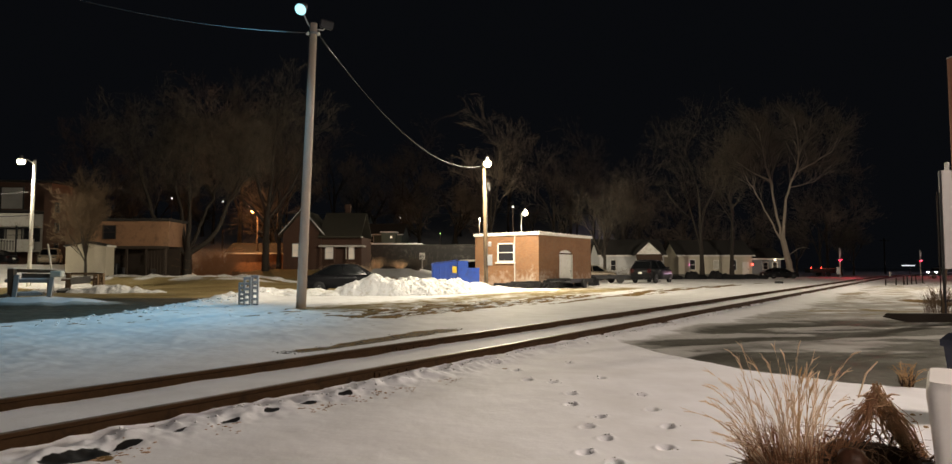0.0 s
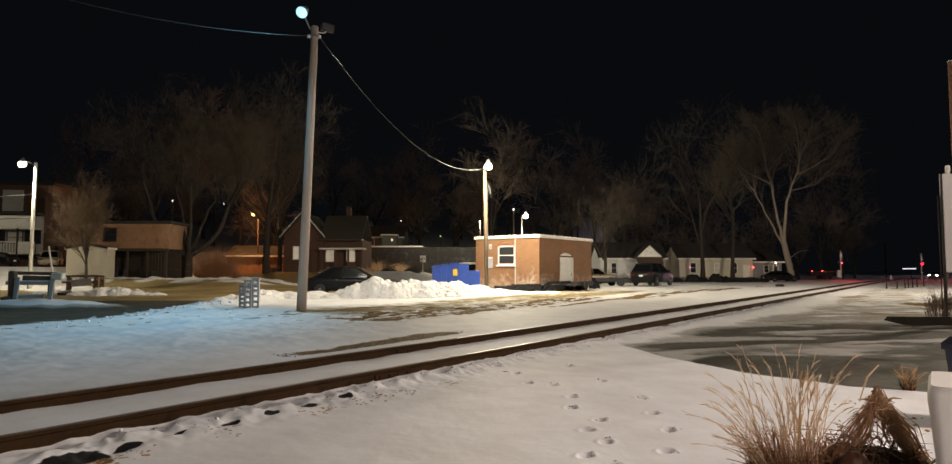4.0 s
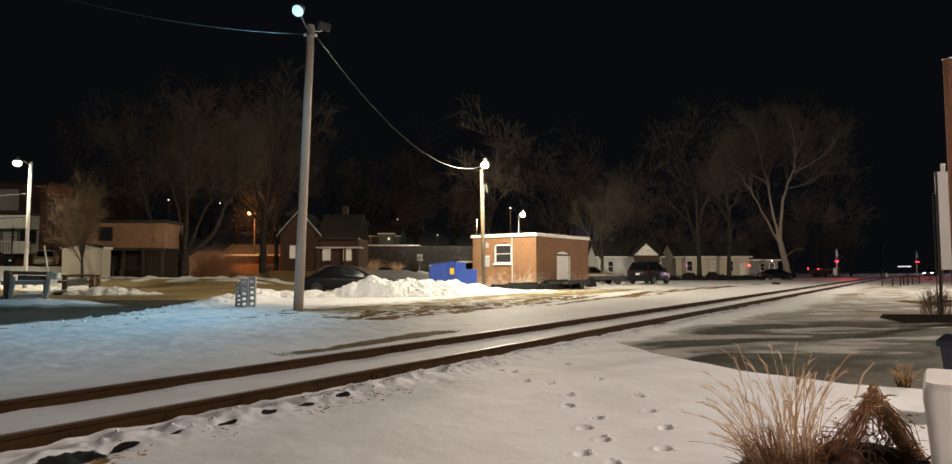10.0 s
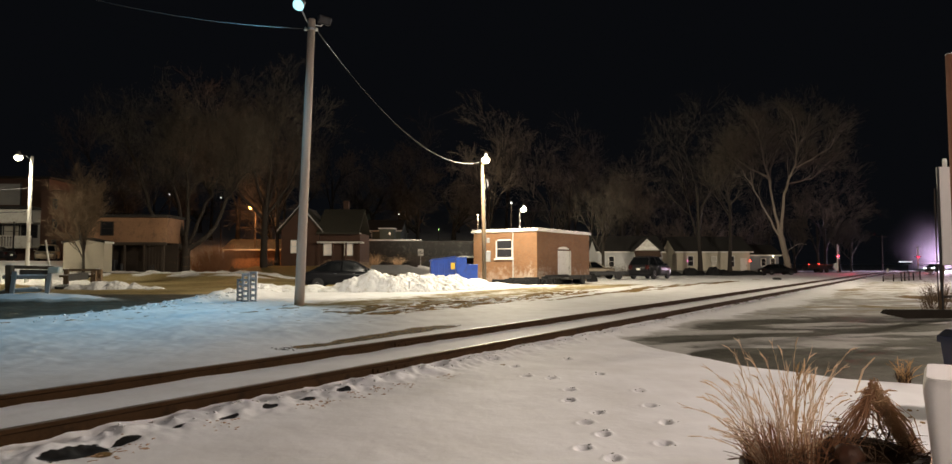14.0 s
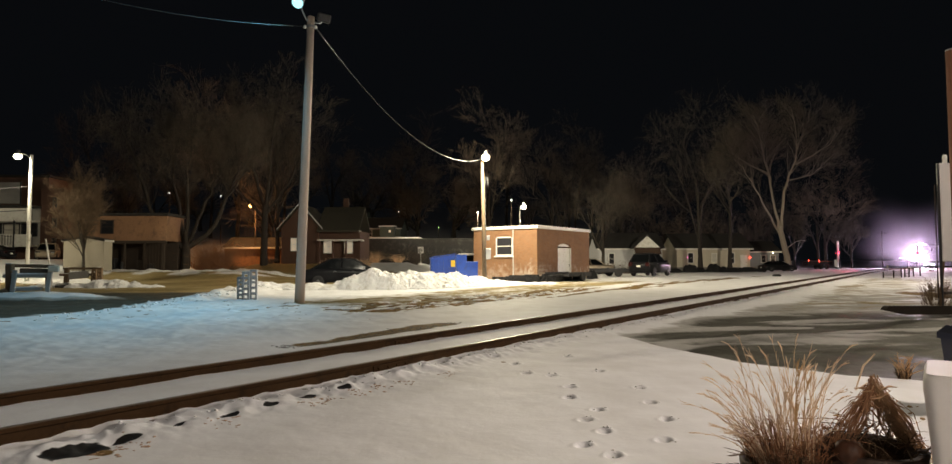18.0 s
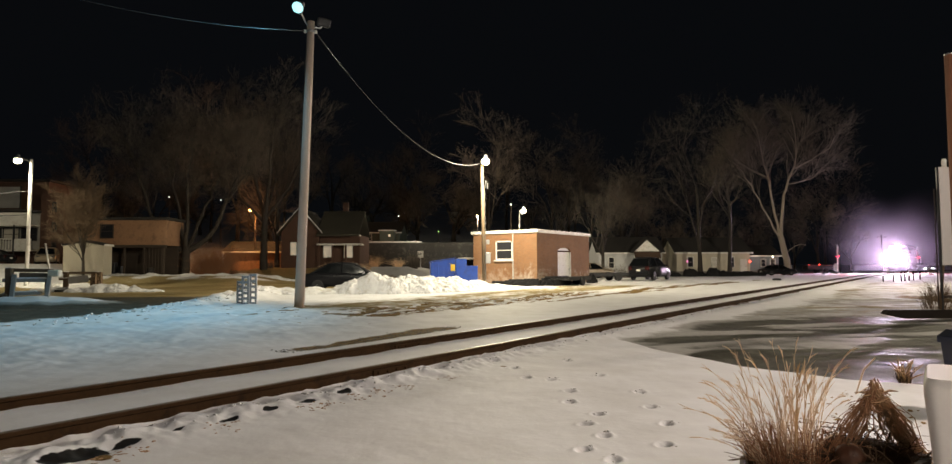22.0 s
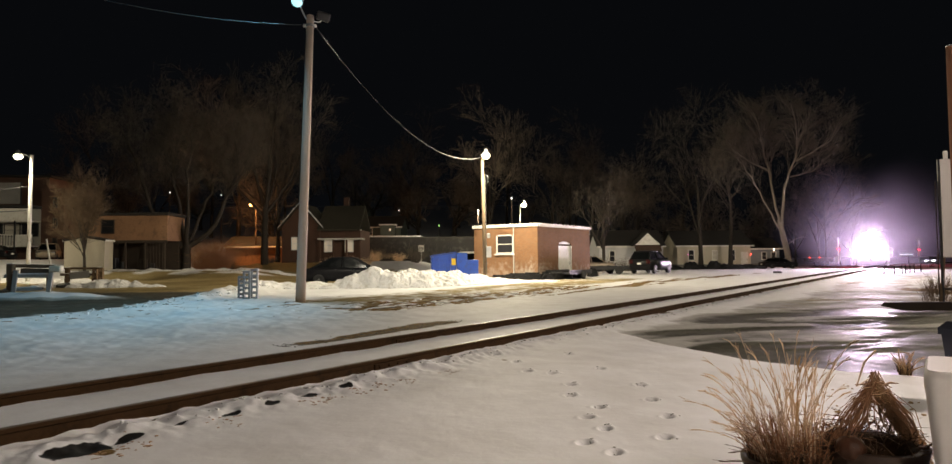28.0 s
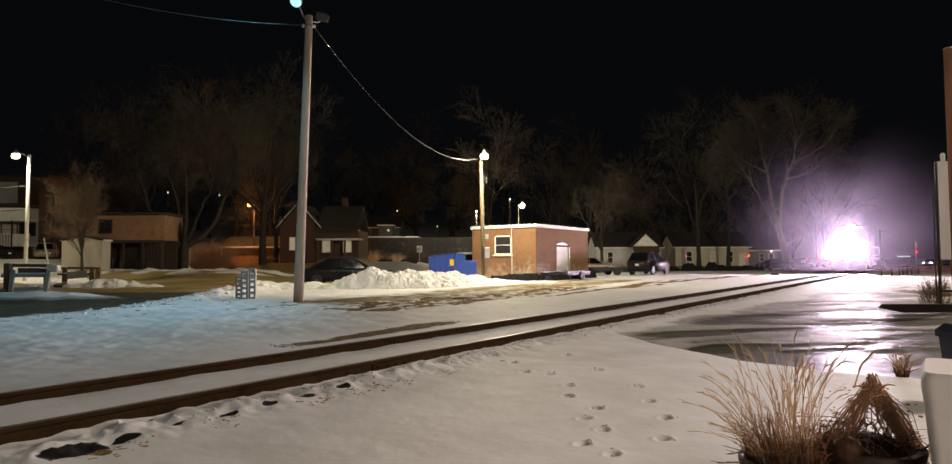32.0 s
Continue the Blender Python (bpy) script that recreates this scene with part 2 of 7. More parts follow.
BLACK_TIMBER = mat("black_timber", (0.022, 0.018, 0.014), 0.9, 0, 24, 2, 0.4, 0.6, 0.008, spec=0.08)
DARK_BARK = mat("dark_bark", (0.034, 0.027, 0.021), 0.9, 0, 9, 0.8, 0.35, 0.7, 0.03, stretch=(1, 1, 0.3))
BLACK_BARK = mat("black_bark", (0.032, 0.026, 0.021), 0.9, 0, 9, 0.8, 0.35, 0.7, 0.03, stretch=(1, 1, 0.3))
BARK = mat("grey_bark", (0.19, 0.155, 0.12), 0.9, 0, 9, 0.8, 0.35, 0.7, 0.03, stretch=(1, 1, 0.3))
TWIGS = mat("bare_twigs", (0.12, 0.10, 0.078), 0.9, 0, 9, 0.8, 0.3, 0.3, 0.01)
DARK_TWIGS = mat("dark_twigs", (0.085, 0.070, 0.052), 0.9, 0, 9, 0.8, 0.3, 0.3, 0.01)
WOOD_TWIGS = mat("hillside_twigs", (0.25, 0.20, 0.15), 0.9, 0, 9, 0.8, 0.3, 0.3, 0.01)
BROWN_TWIGS = mat("brown_twigs", (0.12, 0.082, 0.050), 0.9, 0, 9, 0.8, 0.3, 0.3, 0.01)
STRAW = mat("dry_grass", (0.78, 0.60, 0.41), 0.8, 0, 30, 4, 0.35, 0.3, 0.003, stretch=(1, 1, 0.2))
GOLD_STRAW = mat("golden_dry_grass", (0.60, 0.39, 0.19), 0.8, 0, 30, 4, 0.35, 0.3, 0.003, stretch=(1, 1, 0.2))
RED_STRAW = mat("reddish_dry_grass", (0.33, 0.165, 0.085), 0.85, 0, 30, 4, 0.4, 0.3, 0.003, stretch=(1, 1, 0.2))
BLACK_STRAW = mat("rotten_stalks", (0.10, 0.058, 0.030), 0.9, 0, 30, 6, 0.5, 0.4, 0.004)
DARK_STRAW = mat("dead_stalks", (0.43, 0.27, 0.15), 0.85, 0, 30, 6, 0.5, 0.4, 0.004, stretch=(1, 1, 0.3))
TARP = mat("black_tarp", (0.016, 0.016, 0.017), 0.8, 0, 14, 2, 0.4, 0.6, 0.02, spec=0.12)
PLASTIC = mat("white_plastic", (0.74, 0.71, 0.68), 0.5, 0, 60, 3, 0.06, 0.2, 0.001)
PLANTER = mat("brown_planter", (0.055, 0.030, 0.019), 0.7, 0, 18, 3, 0.4, 0.4, 0.006)
ORANGE = mat("withered_rind", (0.075, 0.028, 0.012), 0.6, 0, 18, 4, 0.3, 0.3, 0.005)
SLAB = mat("old_concrete", (0.16, 0.155, 0.14), 0.85, 0, 14, 1.2, 0.35, 0.4, 0.01)
DARK_STONE = mat("dark_stone", (0.030, 0.029, 0.028), 0.9, 0, 4, 0.5, 0.5, 0.5, 0.02, stain=(0.085, 0.082, 0.08))
WARM_PANE = glow("warm_lit_window", (1.0, 0.8, 0.6), 0.7)
TIMBER = mat("old_brown_timber", (0.135, 0.095, 0.062), 0.9, 0, 24, 2, 0.4, 0.6, 0.008, stretch=(1, 1, 0.3), spec=0.12)
WEATHERED = mat("grey_weathered_wood", (0.30, 0.29, 0.27), 0.85, 0, 24, 2, 0.3, 0.6, 0.008, stretch=(1, 1, 0.15))
LOCO_PAINT = mat("dark_loco_paint", (0.035, 0.036, 0.042), 0.5, 0.0, 14, 1.5, 0.3, 0.1, 0.003)
LENS_BLUE = glow("cold_lamp_lens", (0.46, 0.92, 1.0), 1.35)
LENS_WARM = glow("warm_lamp_lens", (1.0, 0.88, 0.62), 9)
LENS_SODIUM = glow("sodium_lens", (1.0, 0.46, 0.14), 6)
LENS_DIM = glow("far_lamp_lens", (1.0, 0.95, 0.85), 3)
LENS_GREEN = glow("green_lamp_lens", (0.5, 1.0, 0.25), 2.5)
LENS_RED = glow("red_signal_lens", (1.0, 0.006, 0.02), 50)
HEADLIGHT = glow("headlight_lens", (1.0, 0.78, 1.0), 30000)
LIT_WHITE = glow("lit_sign_face", (0.9, 0.93, 1.0), 0.9)
PINK_NEON = glow("pink_window_light", (1.0, 0.25, 0.55), 1.6)
TAIL = glow("tail_lens", (1.0, 0.05, 0.03), 12)
AMBER = glow("amber_marker", (1.0, 0.22, 0.08), 0.25)
HEADLAMP = glow("white_headlamp", (0.85, 0.95, 1.0), 25)
SOFT_PANE = glow("softly_lit_blind", (1.0, 0.86, 0.68), 0.20)
LIT_PANE = mat("pale_blind", (0.55, 0.52, 0.46), 0.6, 0, 20, 2, 0.15, 0.1, 0.002)

# ---- mesh helpers ----


class Mesh:
    """Collects vertices and faces for one mesh."""

    def __init__(self):
        self.v, self.f = [], []

    def add(self, vs, fs):
        n = len(self.v)
        self.v += [tuple(p) for p in vs]
        self.f += [tuple(i + n for i in q) for q in fs]
        return self

    def box(self, c, s, rz=0.0, ch=0.0, m=None):
        """A box with its centre and size, its edges chamfered by ch."""
        hx, hy, hz = s[0] / 2, s[1] / 2, s[2] / 2
        M = Matrix.Translation(c) @ Matrix.Rotation(radians(rz), 4, "Z")
        if m is not None:
            M = m @ M
        if ch <= 0:
            vs = [(x, y, z) for z in (-hz, hz) for y in (-hy, hy) for x in (-hx, hx)]
            fs = [(0, 2, 3, 1), (4, 5, 7, 6), (0, 1, 5, 4), (2, 6, 7, 3), (0, 4, 6, 2), (1, 3, 7, 5)]
            return self.add([M @ Vector(p) for p in vs], fs)
        ch = min(ch, hx * 0.9, hy * 0.9, hz * 0.9)
        bm = bmesh.new()
        bmesh.ops.create_cube(bm, size=1)
        bmesh.ops.scale(bm, vec=s, verts=bm.verts)
        bmesh.ops.bevel(bm, geom=bm.edges, offset=ch, segments=1, affect="EDGES")
        bm.verts.index_update()
        self.add([M @ p.co for p in bm.verts], [[p.index for p in q.verts] for q in bm.faces])
        bm.free()
        return self

    def tube(self, pts, radii, n=8, caps=True):
        pts = [Vector(p) for p in pts]
        if not hasattr(radii, "__len__"):
            radii = [radii] * len(pts)
        rings, up = [], None
        for i, p in enumerate(pts):
            d = (pts[min(i + 1, len(pts) - 1)] - pts[max(i - 1, 0)]).normalized()
            if up is None:
                up = d.orthogonal().normalized()
            up = (up - d * up.dot(d)).normalized()
            side = d.cross(up)
            rings.append([p + (up * math.cos(a) + side * math.sin(a)) * radii[i] for a in [2 * math.pi * k / n for k in range(n)]])
        vs = [q for r in rings for q in r]
        fs = [(i * n + k, i * n + (k + 1) % n, (i + 1) * n + (k + 1) % n, (i + 1) * n + k) for i in range(len(pts) - 1) for k in range(n)]
        if caps:
            fs += [tuple(range(n - 1, -1, -1)), tuple((len(pts) - 1) * n + k for k in range(n))]
        return self.add(vs, fs)

    def cyl(self, a, b, r, r2=None, n=16):
        return self.tube([a, b], [r, r if r2 is None else r2], n)

    def prism(self, profile, a, b, axis="y"):
        """A closed outline pushed from a to b along an axis; the outline runs in the other two axes, in order."""
        n = len(profile)
        put = {"x": lambda p, k: (k, p[0], p[1]), "y": lambda p, k: (p[0], k, p[1]), "z": lambda p, k: (p[0], p[1], k)}[axis]
        vs = [put(p, a) for p in profile] + [put(p, b) for p in profile]
        fs = [tuple(range(n)), tuple(range(2 * n - 1, n - 1, -1))]
        fs += [(i, i + n, (i + 1) % n + n, (i + 1) % n) for i in range(n)]
        return self.add(vs, fs)

    def lathe(self, profile, n=20, c=(0, 0, 0)):
        """Turns an outline of (radius, height) round the z axis."""
        return self.tube_rings([[(c[0] + r * math.cos(2 * math.pi * k / n), c[1] + r * math.sin(2 * math.pi * k / n), c[2] + z) for k in range(n)] for r, z in profile])

    def tube_rings(self, rings, caps=True):
        n = len(rings[0])
        fs = [(i * n + k, i * n + (k + 1) % n, (i + 1) * n + (k + 1) % n, (i + 1) * n + k) for i in range(len(rings) - 1) for k in range(n)]
        if caps:
            fs += [tuple(range(n - 1, -1, -1)), tuple((len(rings) - 1) * n + k for k in range(n))]
        return self.add([q for r in rings for q in r], fs)

    def mesh(self, name, material, smooth=False):
        me = bpy.data.meshes.new(name)
        me.from_pydata(self.v, [], self.f)
        bm = bmesh.new()
        bm.from_mesh(me)
        bmesh.ops.recalc_face_normals(bm, faces=bm.faces)
        bm.to_mesh(me)
        bm.free()
        me.materials.append(material)
        if smooth:
            me.polygons.foreach_set("use_smooth", [True] * len(me.polygons))
        return me


def thing(name, m, label, category, group="", kind=""):
    """An Empty at the base of a thing, which carries its parts."""
    ob = new(name)
    ob.empty_display_size = 0.2
    ob.matrix_basis = m
    return tagged(ob, label, category, group, kind)


def part(name, me, material, parent, label="", m=None, smooth=False):
    """One mesh under a thing or under a part."""
    data = me.mesh(name, material, smooth) if isinstance(me, Mesh) else me
    ob = new(name, data)
    ob.parent = parent
    if m is not None:
        ob.matrix_basis = m
    return tagged(ob, label)


def solo(name, me, material, m, label, category, group="", kind="", smooth=False):
    """A thing that is one mesh."""
    ob = new(name, me.mesh(name, material, smooth))
    ob.matrix_basis = m
    return tagged(ob, label, category, group, kind)

# ---- ground: one sheet of snow, ice, asphalt and frozen soil ----
TX, TY = 0.5895, 0.8078          # the way the track runs
NEAR_RAIL, FAR_RAIL, RAIL_TOP = 5.725, 7.235, 0.178


def bend(s):
    """How far the track has turned off to the right after s metres."""
    return 0.0015 * max(0.0, s - 95.0) ** 2


def on_track(s, p=6.48):
    q = p - bend(s)
    return (s * TX - q * TY, s * TY + q * TX)


def hash2(i, j, seed):
    n = np.sin(i * 127.1 + j * 311.7 + seed * 74.7) * 43758.5453
    return n - np.floor(n)


def vnoise(x, y, seed=0):
    i, j = np.floor(x), np.floor(y)
    u, v = x - i, y - j
    u, v = u * u * (3 - 2 * u), v * v * (3 - 2 * v)
    a, b = hash2(i, j, seed), hash2(i + 1, j, seed)
    c, d = hash2(i, j + 1, seed), hash2(i + 1, j + 1, seed)
    return (a * (1 - u) + b * u) * (1 - v) + (c * (1 - u) + d * u) * v


def fbm(x, y, seed=0, octaves=4):
    total, amp, norm = 0.0, 1.0, 0.0
    for k in range(octaves):
        total = total + amp * vnoise(x * 2 ** k, y * 2 ** k, seed + k)
        norm += amp
        amp *= 0.5
    return total / norm


def smooth(lo, hi, v):
    k = np.clip((v - lo) / (hi - lo), 0, 1)
    return k * k * (3 - 2 * k)


FOOTPRINTS = [(1.38, 9.4), (1.59, 8.13), (1.06, 7.14), (0.98, 6.64), (1.17, 6.13), (0.99, 5.74), (1.08, 5.37), (0.84, 4.99), (0.55, 8.74),
              (0.65, 8.0), (1.84, 7.14), (1.76, 6.41), (1.72, 5.74), (1.5, 5.09), (1.02, 4.72), (0.95, 7.84), (2.0, 4.5), (0.3, 9.3)]
HOLES = [(-2.96, 4.78, 0.16), (-2.76, 5.09, 0.085), (-2.54, 5.50, 0.055), (-2.23, 5.84, 0.068), (-1.98, 6.20, 0.06), (-1.73, 6.64, 0.08), (-1.44, 7.02, 0.07)]
GRASS_SPOTS = [(-2.77, 4.78, 0.11), (0.4, 8.9, 0.06), (0.2, 9.4, 0.05), (-6.15, 21.95, 0.36), (-5.9, 21.9, 0.3)]


def hill(x, y):
    side = 1 - smooth(8, 34, x - (y - 110) * 0.25)
    lawn = 1.3 * smooth(72, 76, y) * smooth(-30, -26, x) * (1 - smooth(-9, -3, x)) * (1 - smooth(98, 104, y))
    knoll = 1.75 * smooth(50, 60, y) * (1 - smooth(-42, -38.6, x)) * (1 - smooth(95, 110, y))
    terrace = 0.60 * smooth(53, 57.3, y + 0.05 * x) * smooth(-41.5, -38.6, x) * (1 - smooth(-22, -16, x)) * (1 - smooth(66, 72, y))
    return lawn + knoll + terrace + side * (4.6 * smooth(99, 113, y - 0.1 * x) + np.clip((y - 118) * 0.13, 0, 20))


def lot_edge(x):
    return np.interp(x, (1.7, 2.24, 2.8, 3.12, 3.8, 4.64, 5.18, 5.55, 9, 20, 60), (15.5, 13.3, 11.9, 10.5, 9.0, 8.0, 7.75, 7.55, 7.0, 6.0, 2.0))


def ground_at(x, y):
    """Height and cover (lot, soil, sanded road) of the ground, for arrays of places."""
    s, p = x * TX + y * TY, -x * TY + y * TX
    p = p + 0.0015 * np.clip(s - 95, 0, None) ** 2
    r = np.hypot(x, y)
    n1, n2, n3 = fbm(x * 0.5, y * 0.5, 3), fbm(x * 2.3, y * 2.3, 9), fbm(x * 0.12, y * 0.12, 5)
    wild = smooth(8.6, 12, p)
    z = 0.07 * (n3 - 0.5) + (0.05 + 0.09 * wild) * (n1 - 0.5) + (0.016 + 0.042 * wild) * (n2 - 0.5) + 0.03 * wild * (fbm(x * 6, y * 6, 13, 2) - 0.5)
    track = smooth(0.6, 1.1, np.abs(p - 6.48))
    z = z * (0.25 + 0.75 * track)
    # trodden, lumpy snow along the rails
    rough = np.exp(-((p - 5.44) / 0.30) ** 2) + 0.6 * np.exp(-((p - 7.8) / 0.35) ** 2)
    z = z + rough * (1 - 0.55 * smooth(8, 16, s)) * (0.12 * (fbm(x * 4.2, y * 4.2, 21, 3) - 0.5) + 0.05 * (fbm(x * 11, y * 11, 23, 2) - 0.5) + 0.05)
    inner = np.abs(p - 6.48)
    z = z + (1 - smooth(0.68, 0.84, inner)) * (0.045 + 0.03 * smooth(0.40, 0.68, inner) * fbm(x * 3, y * 3, 31, 2))
    z = z + 0.18 * np.exp(-(((x - 14) / 7.0) ** 2 + ((y - 56) / 6.5) ** 2) ** 2)
    # right-hand lot
    wob = 0.35 * (fbm(x * 0.7, y * 0.7, 41) - 0.5)
    lot = smooth(-0.05, 0.30, y - lot_edge(x) + wob * 0.4) * (1 - smooth(4.0, 5.1, p + 1.6 * (fbm(x * 0.25, y * 0.25, 43) - 0.5)))
    lot = lot * smooth(1.9, 2.5, x)
    # Dark bands: asphalt under thin snow, plus shade painted in as bare asphalt.
    streak = fbm(x * 0.10 + y * 0.03, y * 0.62 - x * 0.16, 51, 4)
    streak2 = fbm(x * 0.35, y * 1.7 - x * 0.42, 57, 3)
    drift = 0.50 * streak + 0.30 * streak2 + 0.20 * fbm(x * 0.9, y * 4.2 - x * 1.0, 59, 3)
    far = smooth(14, 30, y)
    thin = 1 - smooth(0.49 - 0.10 * far, 0.57 - 0.08 * far, drift)
    lotmask = lot * (0.45 + 0.08 * smooth(5, 10, x) + 0.55 * thin) * (1 - 0.65 * smooth(12, 24, y)) * (1 - smooth(85, 120, s))
    z = z - lot * (0.045 + 0.03 * thin)
    # left-hand yard and street, sanded and driven over
    edge = -11.35 - 0.5 * (fbm(x * 0.5, y * 0.5, 61) - 0.5) * 2 - 0.45 * (fbm(x * 2.6, y * 2.6, 63) - 0.5) - 0.02 * (y - 20)
    yard = smooth(0.0, 0.5, edge - x) * smooth(11.0, 14.0, y)
    street = smooth(38.5, 42, y + 0.12 * x + 1.5 * (n1 - 0.5)) * smooth(0, 5, -3.0 - x) * (1 - smooth(68, 78, y)) * (1 - 0.92 * smooth(33, 37, -x))
    cross_road = smooth(0, 5, 5.5 - np.abs(y - 106 - 0.02 * x)) * smooth(25, 45, x)
    mud_lot = 0.42 * lot * smooth(13.5, 20, y) * (1 - smooth(60, 80, s)) * (0.7 + 0.6 * n1)
    mud = np.clip(np.maximum(yard * (1 - 0.92 * smooth(33, 37, -x)) * (1 - smooth(92, 104, y)) * smooth(27, 35, y + 3 * (n1 - 0.5)), street), 0, 1)
    strip = np.exp(-((y + 0.05 * x - 56.4 - 0.5 * (n1 - 0.5)) / 0.55) ** 2) * smooth(-41, -38, x) * (1 - smooth(-20, -17, x))
    isle = smooth(0.54, 0.62, fbm(x * 0.16 + 4, y * 0.22, 71)) * smooth(26, 34, y)
    island = np.exp(-(((x + 17.2) / 3.0) ** 2 + ((y - 24.6) / 1.2) ** 2) ** 2)
    mud = mud * (1 - 0.9 * np.clip(island * 1.6, 0, 1)) * (1 - 0.32 * isle) * (1 - 0.95 * strip)
    z = z - 0.08 * np.clip(mud, 0, 1) + 0.28 * island * (0.7 + 0.6 * n1)
    # Near corner darkened further: asphalt, with shade painted as more of it.
    lotmask = lotmask + 0.55 * lot * smooth(3.4, 5.0, x) * (1 - smooth(10, 13.5, y)) * smooth(0.34, 0.50, fbm(x * 0.3, y * 1.3, 53, 3))
    lotmask = np.maximum(lotmask, np.maximum(0.75 * cross_road * (0.4 + 0.8 * n1), 0.95 * yard * (1 - smooth(29, 37, y)) * (1 - np.clip(island * 1.6, 0, 1))))
    # ridge of ploughed snow along the yard
    ridge = np.exp(-((x - edge - 0.9) / 0.75) ** 2) * smooth(13, 18, y) * (1 - smooth(31, 35, y))
    z = z + ridge * (0.04 + 0.30 * fbm(x * 1.6, y * 1.6, 81) + 0.34 * np.abs(fbm(x * 3.1, y * 3.1, 85) - 0.5)) * (0.15 + 0.85 * smooth(19, 29, y))
    far_ridge = np.exp(-((y - 33.6 - 0.10 * (x + 9)) / 0.8) ** 2) * smooth(-13.2, -11.8, x) * (1 - smooth(-8.4, -7.0, x))
    z = z + far_ridge * (0.05 + 0.25 * fbm(x * 1.3, y * 1.3, 83)) + 0.10 * np.exp(-(((x + 7) / 4.5) ** 2 + ((y - 35.5) / 3) ** 2) ** 2)
    # frozen soil and gravel
    band = np.exp(-((p - 13.9) / 1.5) ** 4) * smooth(11, 14, s) * (1 - smooth(58, 75, s))
    lines = fbm(s * 0.22, p * 1.5, 91)
    off = p - 12.25 - 0.11 * (s - 13)
    soil1 = smooth(0, 0.18, off) * (1 - smooth(0.8, 3.0, off + 2.2 * (fbm(s * 0.35, p * 0.9, 99) - 0.4))) * smooth(12.2, 13.4, s) * (1 - smooth(29, 33, s)) * (1.0 + 0.35 * lines)
    soil2 = np.exp(-(((s - 23) / 7.0) ** 2 + ((p - 15.7) / 0.45) ** 2) ** 2) * smooth(0.42, 0.56, fbm(x * 0.9, y * 0.9, 97))
    soil3 = np.exp(-(((s - 41) / 15.0) ** 2 + ((p - 13.8) / 0.42) ** 2) ** 2) * smooth(0.36, 0.48, fbm(s * 0.3, p * 0.8, 98))
    dirt = np.maximum(np.maximum(soil1, 0.8 * soil2), np.maximum(soil3, 0.7 * band * smooth(0.52, 0.62, lines)))
    gravel = np.exp(-((p - 8.95 - 0.05 * (s - 8)) / (0.07 + 0.03 * s)) ** 2) * smooth(6.4, 7.4, s) * (1 - smooth(11.4, 12.0, s)) * (0.45 + 0.7 * n2)
    scuffs = np.exp(-(((x + 4.6) / 3.0) ** 2 + ((y - 20) / 3.5) ** 2)) * smooth(0.60, 0.68, fbm(x * 1.2, y * 0.8, 95))
    mud = np.maximum(mud, mud_lot)
    mud = np.maximum(mud, 0.55 * smooth(0, 1.5, off) * (1 - smooth(5, 9, off)) * smooth(12, 15, s) * (1 - smooth(40, 52, s)) * (0.6 + 0.8 * fbm(s * 0.2, p * 0.7, 93)))
    verge = np.exp(-(((x - 22.0) / 3.6) ** 2 + ((y - 27) / 4.5) ** 2) ** 2) * smooth(0.36, 0.55, fbm(x * 0.8, y * 0.8, 94))
    dirt = np.maximum(np.maximum(np.maximum(dirt, gravel), 0.9 * scuffs), 0.8 * verge)
    z = z - 0.05 * dirt
    holes = np.zeros_like(x)
    for hx, hy, hr in HOLES:
        ds, dp = (x - hx) * TX + (y - hy) * TY, -(x - hx) * TY + (y - hy) * TX
        k = np.exp(-((ds / (hr * 1.5)) ** 2 + (dp / (hr * 0.75)) ** 2) ** 2 * (0.05 + 4.0 * fbm(x * 9, y * 9, 17, 3) ** 2))
        z = z - 0.02 * k
        holes = np.maximum(holes, k)
    for hx, hy, hr in GRASS_SPOTS:
        k = np.exp(-((x - hx) ** 2 + (y - hy) ** 2) / hr ** 2)
        dirt = np.maximum(dirt, 0.72 * k * (0.4 + n2))
    for k, (fx, fy) in enumerate(FOOTPRINTS):
        a = 0.5 + 0.35 * math.sin(k * 2.3)
        u, v = (x - fx) * math.cos(a) + (y - fy) * math.sin(a), -(x - fx) * math.sin(a) + (y - fy) * math.cos(a)
        q = (u / 0.054) ** 2 + (v / 0.042) ** 2 + 1.6 * (fbm(x * 9, y * 9, 33, 2) - 0.5)
        z = z - 0.045 * np.exp(-np.clip(q, 0, None) ** 1.5) + (0.010 + 0.012 * np.clip((y - fy) / 0.08, -0.6, 1)) * np.exp(-((np.sqrt(np.clip(q, 0, None)) - 1.6) / 0.4) ** 2)
    z = z * np.where(r > 90, 0.4, 1) + hill(x, y)
    return z, lotmask, dirt, mud, holes


